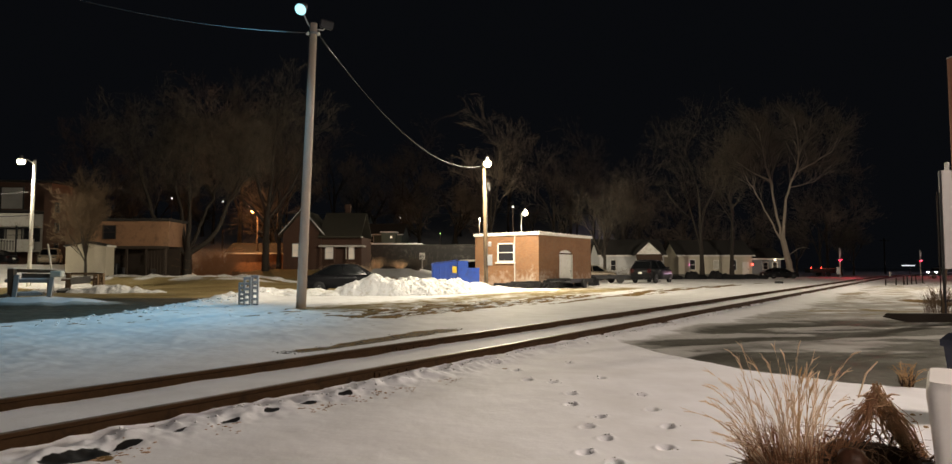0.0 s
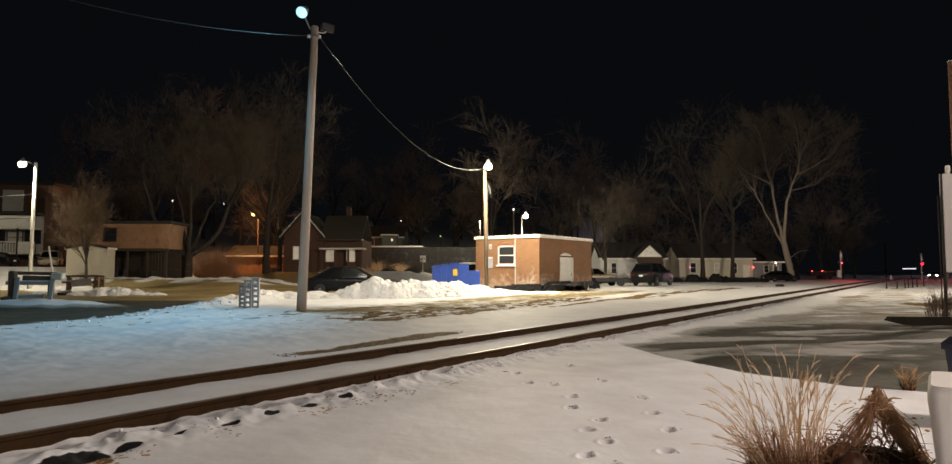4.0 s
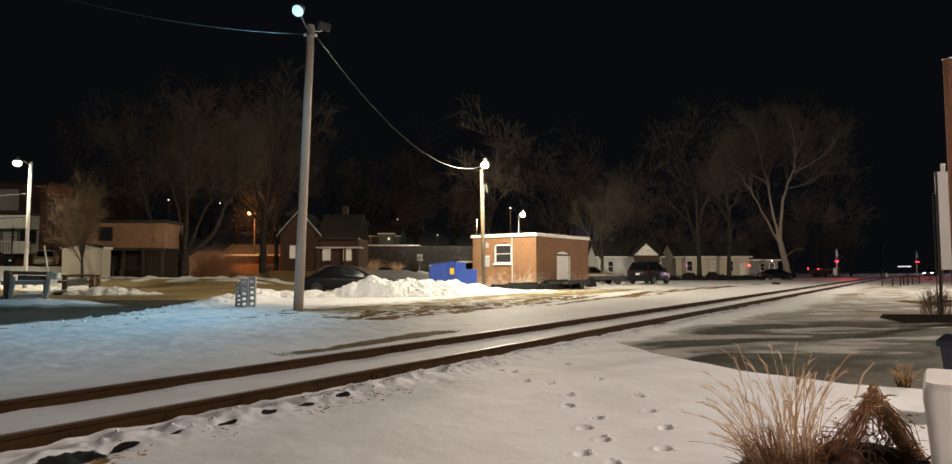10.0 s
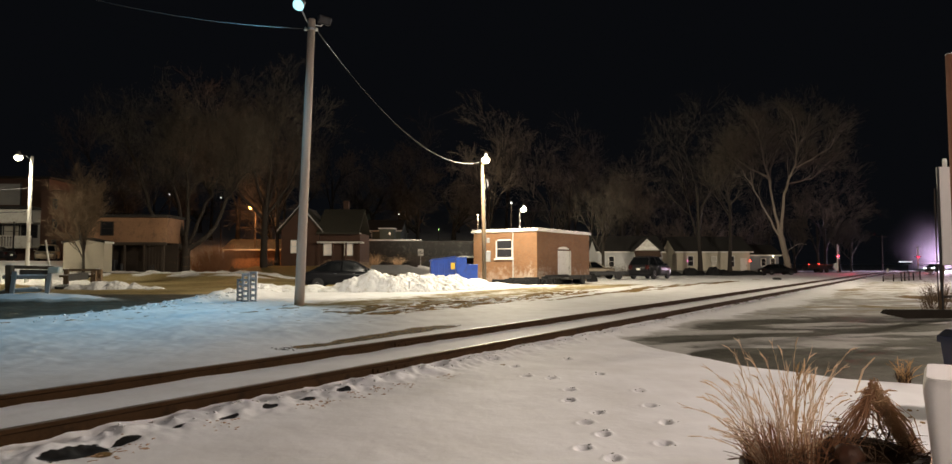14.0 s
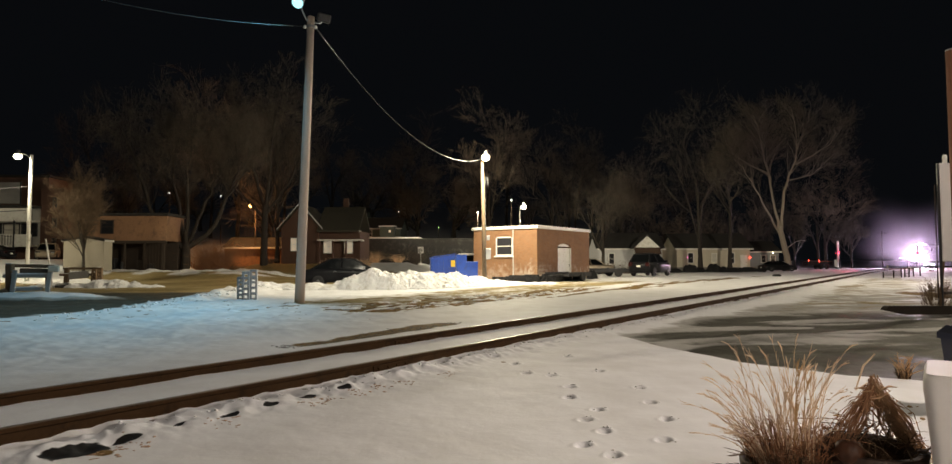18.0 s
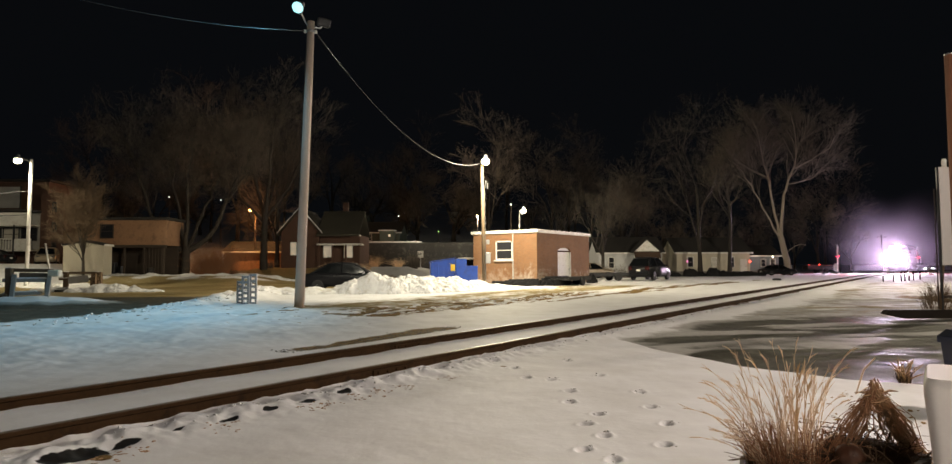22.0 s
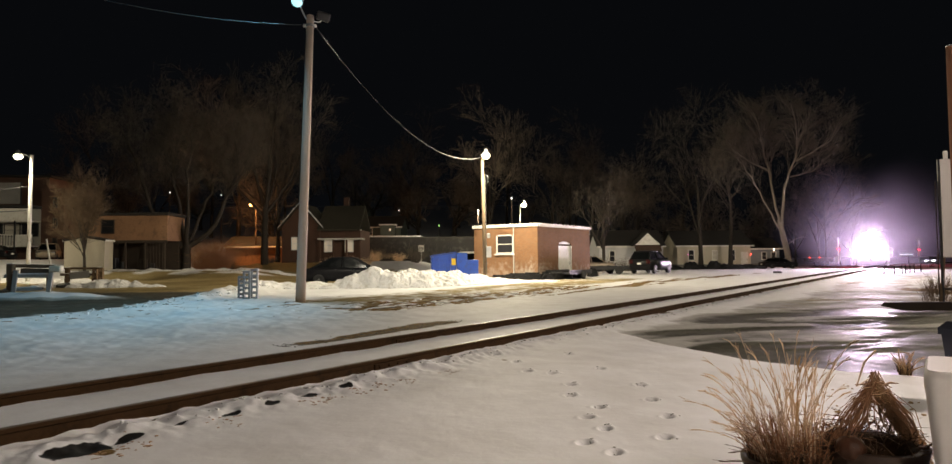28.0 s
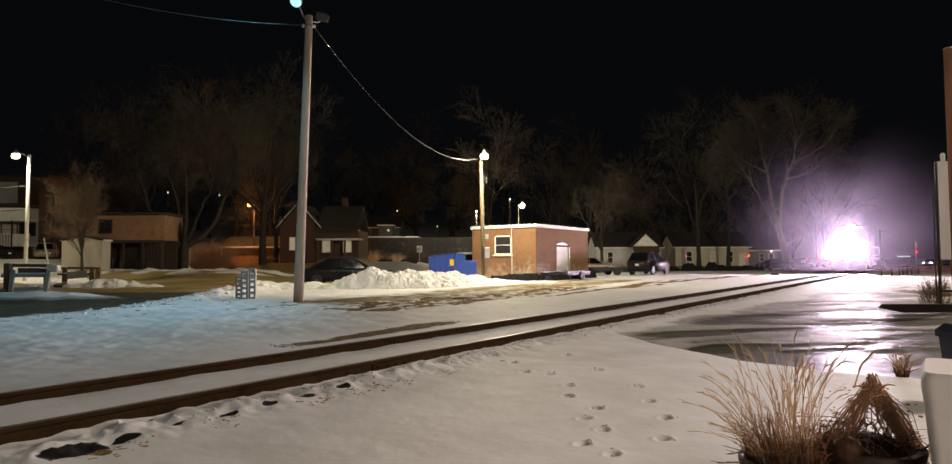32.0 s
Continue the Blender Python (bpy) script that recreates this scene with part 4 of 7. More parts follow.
def brickwork():
    """Brown brick in courses with pale joints, patched and stained."""
    m, t, b = nodes("brown_brickwork")
    tc = t.nodes.new("ShaderNodeTexCoord")
    sep = t.nodes.new("ShaderNodeSeparateXYZ")
    link(t, tc.outputs["Object"], sep.inputs[0])
    along = math_of(t, "ADD", sep.outputs[0], sep.outputs[1])
    comb = t.nodes.new("ShaderNodeCombineXYZ")
    link(t, along, comb.inputs[0])
    link(t, sep.outputs[2], comb.inputs[1])
    br = t.nodes.new("ShaderNodeTexBrick")
    br.inputs["Scale"].default_value = 1.0
    br.inputs["Brick Width"].default_value = 0.215
    br.inputs["Row Height"].default_value = 0.075
    br.inputs["Mortar Size"].default_value = 0.008
    br.inputs["Color1"].default_value = (0.25, 0.123, 0.056, 1)
    br.inputs["Color2"].default_value = (0.20, 0.097, 0.045, 1)
    br.inputs["Mortar"].default_value = (0.20, 0.13, 0.078, 1)
    link(t, comb.outputs[0], br.inputs["Vector"])
    low = math_of(t, "SUBTRACT", 1.0, math_of(t, "MULTIPLY", sep.outputs[2], 0.55))
    grime = math_of(t, "ADD", low, math_of(t, "MULTIPLY", math_of(t, "SUBTRACT", noise_of(t, 2.4, 6, 0.7), 0.5), 3.0))
    pale = ramp(t, grime, [(0.45, (0, 0, 0)), (0.85, (0.8, 0.8, 0.8))])
    col = mixc(t, pale, br.outputs["Color"], (0.36, 0.27, 0.21))
    wash = math_of(t, "SUBTRACT", math_of(t, "SUBTRACT", 1.25, math_of(t, "MULTIPLY", math_of(t, "ABSOLUTE", math_of(t, "SUBTRACT", along, 0.6)), 0.55)), math_of(t, "MULTIPLY", sep.outputs[2], 0.5))
    wash = math_of(t, "ADD", wash, math_of(t, "MULTIPLY", math_of(t, "SUBTRACT", noise_of(t, 3.2, 6, 0.75), 0.5), 3.4))
    col = mixc(t, ramp(t, wash, [(0.55, (0, 0, 0)), (1.0, (0.75, 0.75, 0.75))]), col, (0.42, 0.36, 0.30))
    dark = ramp(t, noise_of(t, 0.7, 5, 0.6), [(0.45, (1, 1, 1)), (0.7, (0.8, 0.78, 0.76))])
    mul = t.nodes.new("ShaderNodeMix")
    mul.data_type, mul.blend_type = "RGBA", "MULTIPLY"
    mul.inputs["Factor"].default_value = 1.0
    link(t, col, mul.inputs["A"])
    link(t, dark, mul.inputs["B"])
    link(t, mul.outputs["Result"], b.inputs["Base Color"])
    b.inputs["Roughness"].default_value = 0.88
    bump(t, b, br.outputs["Fac"], -0.4, 0.01)
    return m


BRICKWORK = brickwork()
build_brick_building()

# ---- dumpster, snow heaps, scrap by the building ----


def build_dumpster():
    d = thing("dumpster", pose(-2.80, 40.6, -0.05, 0, 0, 6), "blue steel dumpster with a sloping lid behind the snow heap", "dumpster")
    body = [(0.0, 0.0), (0.0, 1.62), (0.15, 1.72), (1.55, 1.92), (1.60, 1.92), (1.60, 0.0)]
    part("body", Mesh().prism(body, 0.0, 1.6, "y"), BLUE_PAINT, d, "large blue container")
    for k in range(5):
        part("rib", Mesh().box((0.12 + k * 0.36, -0.03, 0.82), (0.06, 0.06, 1.5), ch=0.01), BLUE_PAINT, d)
    part("lid", Mesh().prism([(-0.05, 1.64), (0.13, 1.75), (1.6, 1.96), (1.6, 2.0), (0.1, 1.79), (-0.05, 1.69)], -0.06, 1.66, "y"), BLUE_PAINT, d, "closed sloping lid")
    part("hopper", Mesh().prism([(1.62, 0.0), (1.62, 1.92), (2.30, 1.92), (2.30, 1.42), (3.02, 1.42), (3.02, 0.0)], -0.12, 1.72, "y"), BLUE_PAINT, d, "stepped front hopper")
    part("warning_label", Mesh().box((1.42, -0.075, 1.35), (0.28, 0.012, 0.42)), YELLOW, d, "yellow warning label")
    part("rim", Mesh().box((2.66, 0.8, 1.44), (0.76, 1.9, 0.06), ch=0.01), BLUE_PAINT, d)


build_dumpster()


def heap(name, pts, label, seed, group="", mat_=None, lump=0.35, res=0.16, category="snow heap"):
    """A lumpy heap: bumps of (x, y, radius, height) piled into one surface on the ground."""
    xs = [p[0] for p in pts]
    ys = [p[1] for p in pts]
    rr = max(p[2] for p in pts)
    x0, x1, y0, y1 = min(xs) - rr, max(xs) + rr, min(ys) - rr, max(ys) + rr
    nx, ny = int((x1 - x0) / res) + 1, int((y1 - y0) / res) + 1
    X, Y = np.meshgrid(np.linspace(x0, x1, nx), np.linspace(y0, y1, ny))
    Z = np.zeros_like(X)
    for px, py, r, h in pts:
        q = np.clip(1 - ((X - px) ** 2 + (Y - py) ** 2) / r ** 2, 0, 1)
        Z = np.maximum(Z, h * q ** 0.85)
    k = np.clip(Z / 0.25, 0, 1)
    clods = np.abs(fbm(X * 2.1, Y * 2.1, seed, 5) - 0.5) * 2
    Z = Z * (0.72 + 0.5 * fbm(X * 0.9, Y * 0.9, seed + 7)) + k * lump * (clods - 0.25)
    base = ground_at(X, Y)[0]
    Z = np.where(Z > 0.02, Z, -0.12) + base
    m = Mesh()
    m.v = [tuple(v) for v in np.stack([X, Y, Z], -1).reshape(-1, 3)]
    m.f = [(j * nx + i, j * nx + i + 1, (j + 1) * nx + i + 1, (j + 1) * nx + i) for j in range(ny - 1) for i in range(nx - 1)]
    return solo(name, m, mat_ or SNOW, pose(0, 0, 0), label, category, group)


heap("snow_mound", [(-5.3, 33.0, 1.1, 1.22), (-4.5, 33.2, 1.4, 1.02), (-3.4, 34.2, 1.8, 0.88), (-6.2, 32.8, 1.1, 0.62), (-6.9, 32.7, 0.8, 0.3), (-2.3, 35.4, 1.9, 0.80), (-1.2, 36.8, 1.8, 0.66), (-0.1, 38.4, 1.7, 0.5)],
     "big heap of ploughed snow, lumpy and slightly dirty", 5, lump=0.34, res=0.075)
heap("snow_mound", [(-12.3, 31.8, 0.9, 0.22), (-11.3, 32.0, 0.8, 0.34), (-10.3, 32.2, 0.9, 0.22), (-9.3, 32.4, 0.8, 0.25), (-8.3, 32.5, 0.9, 0.2), (-7.4, 32.5, 0.9, 0.2)], "low ridge of ploughed snow along the yard", 8, lump=0.22, res=0.075)
heap("snow_mound", [(-34.5, 50.0, 2.2, 0.28), (-32.0, 48.5, 2.4, 0.25), (-30.0, 47.0, 2.2, 0.3), (-28.3, 46.0, 1.8, 0.25), (-36.8, 50.0, 2.0, 0.22)], "dirty snow heap at the edge of the yard", 11, lump=0.25, res=0.2)
heap("snow_mound", [(-25.7, 37.2, 0.7, 0.22), (-24.6, 37.1, 0.8, 0.3), (-23.4, 37.2, 0.8, 0.26), (-22.2, 37.5, 0.9, 0.5), (-21.3, 37.8, 0.9, 0.46), (-20.3, 38.1, 0.8, 0.28), (-19.4, 38.3, 0.7, 0.2)], "lumpy snow heaped against the far barrier", 17, lump=0.25, res=0.09)
heap("snow_bank", [(-38 + 1.1 * k, 61.2 - 0.03 * (-38 + 1.1 * k) + 0.3 * math.sin(1.7 * k), 1.0, 0.20 + 0.08 * math.sin(2.3 * k)) for k in range(21)], "thin bank of ploughed snow along the street", 19, lump=0.12, res=0.18)
heap("snow_mound", [(1.0, 40.6, 1.6, 0.26), (2.4, 40.8, 1.6, 0.12), (4.2, 41.2, 1.5, 0.08)], "low snow bank along the brick building", 14, lump=0.12, res=0.14)


def tarp_lump(x, y, rz, sx, sy, h, seed, label):
    rnd = random.Random(seed)
    rings = []
    n = 14
    for z, k in ((-0.1, 1.0), (h * 0.35, 0.98), (h * 0.75, 0.86), (h, 0.55), (h * 1.03, 0.15)):
        rings.append([((sx / 2) * k * max(-1, min(1, 1.25 * math.cos(a))) * (1 + rnd.uniform(-0.22, 0.18)), (sy / 2) * k * max(-1, min(1, 1.25 * math.sin(a))) * (1 + rnd.uniform(-0.08, 0.08)), z + rnd.uniform(-0.22, 0.16) * h) for a in [2 * math.pi * i / n for i in range(n)]])
    return solo("tarp", Mesh().tube_rings(rings), TARP, pose(x, y, z_at(x, y), 0, 0, rz), label, "tarp", "tarp heaps")


def build_scrap():
    rnd = random.Random(4)
    for k in (0, 1, 4, 6):
        u = 1.0 + 1.2 * k
        x, y = 3.9 + u * 0.59 + 0.5, 43.3 + u * 0.81 - 0.3
        tarp_lump(x, y, 54 + rnd.uniform(-14, 14), rnd.uniform(0.9, 1.5), rnd.uniform(0.5, 0.9), rnd.uniform(0.35, 0.6), 40 + k, "black tarp-covered scrap along the brick wall")
    for k in range(3):
        x, y = 2.4 + 0.7 * k, 43.9 - 0.35 * k
        tarp_lump(x, y, -30 + 20 * k, 0.9, 0.6, 0.35, 60 + k, "dark scrap lying in the snow by the wall")
    for x, y, rz, L, h in ((2.5, 43.75, -30, 2.8, 0.36), (4.9, 44.1, 40, 2.4, 0.42), (6.3, 45.9, 52, 2.6, 0.42), (3.5, 43.3, -22, 2.0, 0.40), (1.5, 43.2, 12, 1.2, 0.28)):
        solo("scrap_beam", Mesh().box((0, 0, h / 2), (L, 0.3, h), ch=0.03).box((L * 0.2, 0.1, h + 0.06), (L * 0.5, 0.25, 0.14), ch=0.03), TARP, pose(x, y, z_at(x, y) - 0.02, 0, 0, rz), "black beam lying by the brick wall", "scrap", "scrap beams")
    for k, (dx, long, hh) in enumerate(((0.0, 2.2, 0.45), (1.7, 1.7, 0.9), (3.1, 2.4, 0.55), (4.6, 1.5, 0.95), (5.6, 2.2, 0.7), (7.0, 2.6, 0.5), (9.1, 2.4, 0.55), (10.4, 2.0, 0.42))):
        x = 25.0 + dx
        tarp_lump(x, 79 + rnd.uniform(-0.8, 0.8), rnd.uniform(-12, 12), long, rnd.uniform(0.8, 1.2), hh, 80 + k, "dark heap of covered scrap in the snow")


build_scrap()


def build_trailer(x, y, rz, label):
    t = thing("flat_trailer", pose(x, y, z_at(x, y), 0, 0, rz), label, "trailer")
    part("deck", Mesh().box((0, 0, 0.42), (3.6, 1.9, 0.12), ch=0.02), DARK_METAL, t)
    part("side_rail", Mesh().box((0, -0.94, 0.55), (3.6, 0.05, 0.22), ch=0.01), DARK_METAL, t)
    part("side_rail", Mesh().box((0, 0.94, 0.55), (3.6, 0.05, 0.22), ch=0.01), DARK_METAL, t)
    part("tongue", Mesh().tube([(-1.8, 0.5, 0.5), (-3.0, 0, 0.45), (-1.8, -0.5, 0.5)], 0.05, 6), DARK_METAL, t)
    for sy in (-1, 1):
        part("wheel", Mesh().cyl((0.3, sy * 1.08, 0.31), (0.3, sy * 0.88, 0.31), 0.31, n=18), BLACK, t)


build_trailer(6.9, 46.4, 54, "low dark trailer frame along the brick wall")
build_trailer(11.3, 52.6, 10, "low dark flat trailer beside the brick building")

# ---- vehicles ----


def wheel(parent, x, y, r, side):
    w = part("wheel", Mesh().lathe([(r * 0.62, -0.11), (r * 0.93, -0.11), (r, -0.07), (r, 0.07), (r * 0.93, 0.11), (r * 0.62, 0.11)], 22), BLACK, parent, "black tyre", pose(x, y, r - 0.02, 90, 0, 0), True)
    rim = Mesh().lathe([(0.02, 0.0), (r * 0.60, 0.02), (r * 0.64, 0.06)], 18)
    for k in range(5):
        a = 2 * math.pi * k / 5
        rim.tube([(0.05 * math.cos(a), 0.05 * math.sin(a), 0.075), (r * 0.58 * math.cos(a), r * 0.58 * math.sin(a), 0.065)], [0.045, 0.03], 6)
    part("rim", rim, ALLOY, w, "silver alloy rim", pose(0, 0, 0, 0 if side < 0 else 180, 0, 0))


def vehicle(name, m, paint, label, L, W, H, sill, belt, cab, hood, kind="sedan", lit_tail=False, lit_head=False):
    """A car: its front faces +x. cab: (rear foot, rear top, front top, front foot) of the glasshouse along x; hood: height of the bonnet."""
    v = thing(name, m, label, "car")
    h = W / 2
    # body: cross sections along the length
    xs = [-L / 2, -L / 2 + 0.12, -L / 2 + 0.5, cab[0] + 0.1, 0, cab[3], L / 2 - 0.55, L / 2 - 0.12, L / 2]
    tops = [belt - 0.22, belt - 0.05, belt, belt + 0.02, belt, belt - 0.02, hood, hood - 0.10, hood - 0.30]
    if kind == "suv":
        tops[:3] = [belt - 0.12, belt, belt + 0.02]
    widths = [0.84, 0.93, 0.98, 1.0, 1.0, 1.0, 0.97, 0.90, 0.76]
    rings = []
    for x, z, k in zip(xs, tops, widths):
        w = h * k
        lo = sill + (0.10 if abs(x) > L / 2 - 0.05 else 0.0)
        rings.append([(x, -w * 0.90, lo), (x, -w, lo + 0.14), (x, -w, z - 0.22), (x, -w * 0.95, z - 0.05), (x, -w * 0.82, z), (x, w * 0.82, z), (x, w * 0.95, z - 0.05), (x, w, z - 0.22), (x, w, lo + 0.14), (x, w * 0.90, lo)])
    part("body", Mesh().tube_rings(rings), paint, v, smooth=True)
    # glasshouse
    a, b, c, d = cab
    wb, wt = h * 0.86, h * 0.66
    g = Mesh().add([(a, -wb, belt - 0.02), (d, -wb, belt - 0.02), (c, -wt, H - 0.06), (b, -wt, H - 0.06), (a, wb, belt - 0.02), (d, wb, belt - 0.02), (c, wt, H - 0.06), (b, wt, H - 0.06)],
                   [(0, 1, 2, 3), (7, 6, 5, 4), (1, 5, 6, 2), (0, 3, 7, 4), (3, 2, 6, 7), (0, 4, 5, 1)])
    part("glasshouse", g, CAR_GLASS, v, "dark windows")
    rf = []
    for x, k, dz in ((b - 0.10, 0.93, -0.05), (b + 0.15, 1.0, 0.0), ((b + c) / 2, 1.02, 0.03), (c - 0.12, 1.0, 0.0), (c + 0.10, 0.94, -0.05)):
        rf.append([(x, -wt * k * 1.02, H - 0.10 + dz), (x, -wt * k * 0.9, H - 0.02 + dz), (x, 0, H + dz), (x, wt * k * 0.9, H - 0.02 + dz), (x, wt * k * 1.02, H - 0.10 + dz), (x, 0, H - 0.12 + dz)])
    part("roof", Mesh().tube_rings(rf), paint, v, smooth=True)
    for sy in (-1, 1):
        for (x0, x1) in ((a, b), ((a + d) / 2, (b + c) / 2), (d, c)):
            part("pillar", Mesh().tube([(x0, sy * wb * 1.01, belt - 0.02), (x1, sy * wt * 1.02, H - 0.08)], 0.045 if kind == "sedan" else 0.06, 6), paint, v)
        part("mirror", Mesh().box((d - 0.25, sy * (h + 0.06), belt + 0.06), (0.14, 0.20, 0.13), ch=0.03), paint, v)
        for hx in (-0.15, 0.85):
            part("door_handle", Mesh().box((hx - 0.5, sy * (h + 0.01), belt - 0.12), (0.18, 0.03, 0.03), ch=0.01), CHROME, v)
        part("headlight", Mesh().box((L / 2 - 0.14, sy * h * 0.66, hood - 0.22), (0.22, 0.42, 0.16), ch=0.04), HEADLAMP if lit_head else CHROME, v, "glowing headlight" if lit_head else "unlit headlight")
        part("tail_light", Mesh().box((-L / 2 + 0.05, sy * h * 0.74, belt - 0.20), (0.12, 0.34, 0.20 if kind == "sedan" else 0.34), ch=0.03), TAIL if lit_tail else RED_LENS, v, "red tail light")
        for wx in (-L / 2 + 0.95, L / 2 - 0.92):
            wheel(v, wx, sy * (h - 0.10), 0.33 if kind == "sedan" else 0.38, sy)
    part("rear_bumper", Mesh().box((-L / 2 + 0.02, 0, sill + 0.28), (0.16, W * 0.86, 0.22), ch=0.05), paint, v)
    part("front_bumper", Mesh().box((L / 2 - 0.06, 0, sill + 0.24), (0.18, W * 0.80, 0.22), ch=0.05), paint, v)
    part("number_plate", Mesh().box((-L / 2 - 0.065, 0, belt - 0.35), (0.012, 0.32, 0.16)), WHITE_PAINT, v, "plain pale plate")
    return v


vehicle("sedan", pose(-7.1, 35.6, 0.06, 0, 0, 7), CAR_BLACK, "black sedan parked behind the snow heap", 5.0, 1.9, 1.56, 0.24, 0.98, (-1.95, -1.0, 0.40, 1.3), 0.84)
vehicle("sport_utility_car", pose(14.8, 53.2, z_at(14.8, 53.2), 0, 0, 52), CAR_BLACK, "black sport utility car parked on the snow", 4.8, 1.95, 1.88, 0.26, 1.16, (-2.28, -1.72, 0.15, 1.15), 1.10, "suv")
vehicle("sedan", pose(40.3, 84.0, 0, 0, 0, 8), CAR_BLACK, "dark parked car below the big bare tree", 4.7, 1.8, 1.42, 0.2, 0.9, (-1.75, -0.95, 0.35, 1.15), 0.86)
vehicle("minivan", pose(-43.4, 64.4, z_at(-43.4, 64.4), 0, 0, 298), CAR_TAN, "pale tan minivan parked by the apartment house", 4.6, 1.85, 1.7, 0.24, 1.02, (-2.1, -1.85, 0.4, 1.35), 0.95, "suv")
vehicle("sedan", pose(-48.3, 63.0, z_at(-48.3, 63.0), 0, 0, 175), CAR_BLACK, "dark sedan parked by the apartment house", 4.7, 1.8, 1.42, 0.2, 0.9, (-1.75, -0.95, 0.35, 1.15), 0.86)
vehicle("sedan", pose(10.6, 58.2, z_at(10.6, 58.2), 0, 0, 20), CAR_TAN, "pale tan car half hidden behind the brick building", 4.6, 1.8, 1.45, 0.2, 0.9, (-1.75, -0.95, 0.35, 1.15), 0.86)

# ---- houses ----


def gable_house(name, m, label, L, W, wall, ridge, wall_mat, roof_mat, windows=(), door=None, over=0.35, snow_edge=False):
    """A house whose long front faces -y, with a ridge along x. windows: (x, sill, width, height, pane) on the front."""
    hs = thing(name, m, label, "house")
    prof = [(-W / 2, -0.4), (-W / 2, wall), (0, ridge), (W / 2, wall), (W / 2, -0.4)]
    part("wall", Mesh().prism(prof, -L / 2, L / 2, "x"), wall_mat, hs)
    rise = (ridge - wall) / (W / 2)
    for sy in (-1, 1):
        e = W / 2 + over
        roof = Mesh().prism([(0, ridge + 0.03), (sy * e, wall - rise * over + 0.03), (sy * e, wall - rise * over + 0.20), (0, ridge + 0.22)], -L / 2 - over, L / 2 + over, "x")
        rf = part("roof", roof, roof_mat, hs, "sloping roof")
        part("fascia", Mesh().box((0, sy * (e + 0.02), wall - rise * over + 0.09), (L + 2 * over, 0.04, 0.20), ch=0.008), WHITE_PAINT, rf)
    for x, sill, w, h, pane in windows:
        window_unit(hs, pose(x, -W / 2 - 0.03, sill), w, h, WHITE_PAINT, pane or PANE)
    if door:
        d = part("door", Mesh().box((door, -W / 2 - 0.04, 1.03), (0.95, 0.08, 2.06), ch=0.01), WHITE_PAINT, hs, "pale front door")
        part("door_handle", Mesh().box((door + 0.36, -W / 2 - 0.10, 1.0), (0.05, 0.05, 0.12), ch=0.01), DARK_METAL, d)
    part("foundation", Mesh().box((0, 0, 0.1), (L + 0.06, W + 0.06, 0.5)), SLAB, hs)
    return hs


# far side of the yard, by the bare trees
gable_house("house", pose(33.3, 91.5, 0.2, 0, 0, 0), "long low pale house with a dark roof", 10.2, 7.0, 3.0, 5.0, CREAM, SHINGLE,
            [(-3.2, 0.9, 0.9, 1.5, None), (0.1, 1.0, 0.8, 1.3, LIT_PANE), (2.5, 0.8, 0.9, 1.6, None)], 4.2)
gable_house("house", pose(42.9, 97, 0.2, 0, 0, 0), "small grey house behind the big tree", 4.8, 6.0, 2.6, 4.0, GREY_SIDING, SHINGLE, [(0.1, 0.9, 0.8, 1.2, None), (1.5, 0.9, 0.8, 1.2, None)])
h1 = gable_house("house", pose(20.5, 86.5, 0.1, 0, 0, 0), "pale grey house with a white gable over its porch", 8.4, 7.0, 3.0, 5.0, SIDING, SHINGLE, [(-2.5, 0.9, 0.8, 1.5, None)])
porch = Mesh().prism([(-1.62, 3.1), (0, 4.6), (1.62, 3.1)], -5.2, -3.4, "y")
part("porch_gable", porch, WHITE_PAINT, h1, "white porch gable", pose(1.75, 0, 0))
for sx in (-1, 1):
    part("porch_roof", Mesh().prism([(0, 4.62), (sx * 1.86, 2.90), (sx * 1.86, 3.03), (0, 4.76)], -5.4, -2.8, "y"), SHINGLE, h1, "", pose(1.75, 0, 0))
    part("porch_post", Mesh().box((1.75 + sx * 1.5, -5.0, 1.45), (0.16, 0.16, 3.0), ch=0.02), WHITE_PAINT, h1)
part("porch_skirt", Mesh().prism([(-5.9, 2.2), (-5.15, 3.06), (-4.9, 3.06), (-5.6, 2.2)], 0.1, 3.4, "x"), BROWN_ROOF, h1, "brown lower porch roof")

for x, z, mt, nm in ((29.6, 1.9, PINK_NEON, "pink light glowing in the window"), (38.35, 1.9, TAIL, "small red light on the wall")):
    w = thing("wall_light", pose(x, 87.9, z), nm, "lamp")
    part("bracket", Mesh().box((0, 0.02, 0), (0.16, 0.06, 0.2), ch=0.02), DARK_METAL, w)
    part("lens", Mesh().lathe([(0.02, -0.12), (0.09, -0.06), (0.09, 0.06), (0.02, 0.12)], 12, (0, -0.12, 0)), mt, w)

# red brick house behind the tall pole
rb = thing("house", pose(-18.6, 80.5, 0.6, 0, 0, 0), "red brick house with a steep gable and a porch wing", "house")
part("wall", Mesh().prism([(-6.0, -0.8), (-6.0, 5.2), (-3.6, 8.0), (-1.2, 5.2), (-1.2, -0.8)], 0, 8, "y"), RED_BRICK, rb, "red brick gable wall")
part("wall", Mesh().box((1.35, 4.2, 2.0), (5.1, 7.2, 5.6)), RED_BRICK, rb, "red brick front wall")
part("roof", Mesh().prism([(-0.6, 4.6), (3.8, 7.9), (8.4, 4.6), (8.4, 4.8), (3.8, 8.15), (-0.6, 4.8)], -1.4, 4.0, "x"), OLD_ROOF, rb, "dark hipped roof")
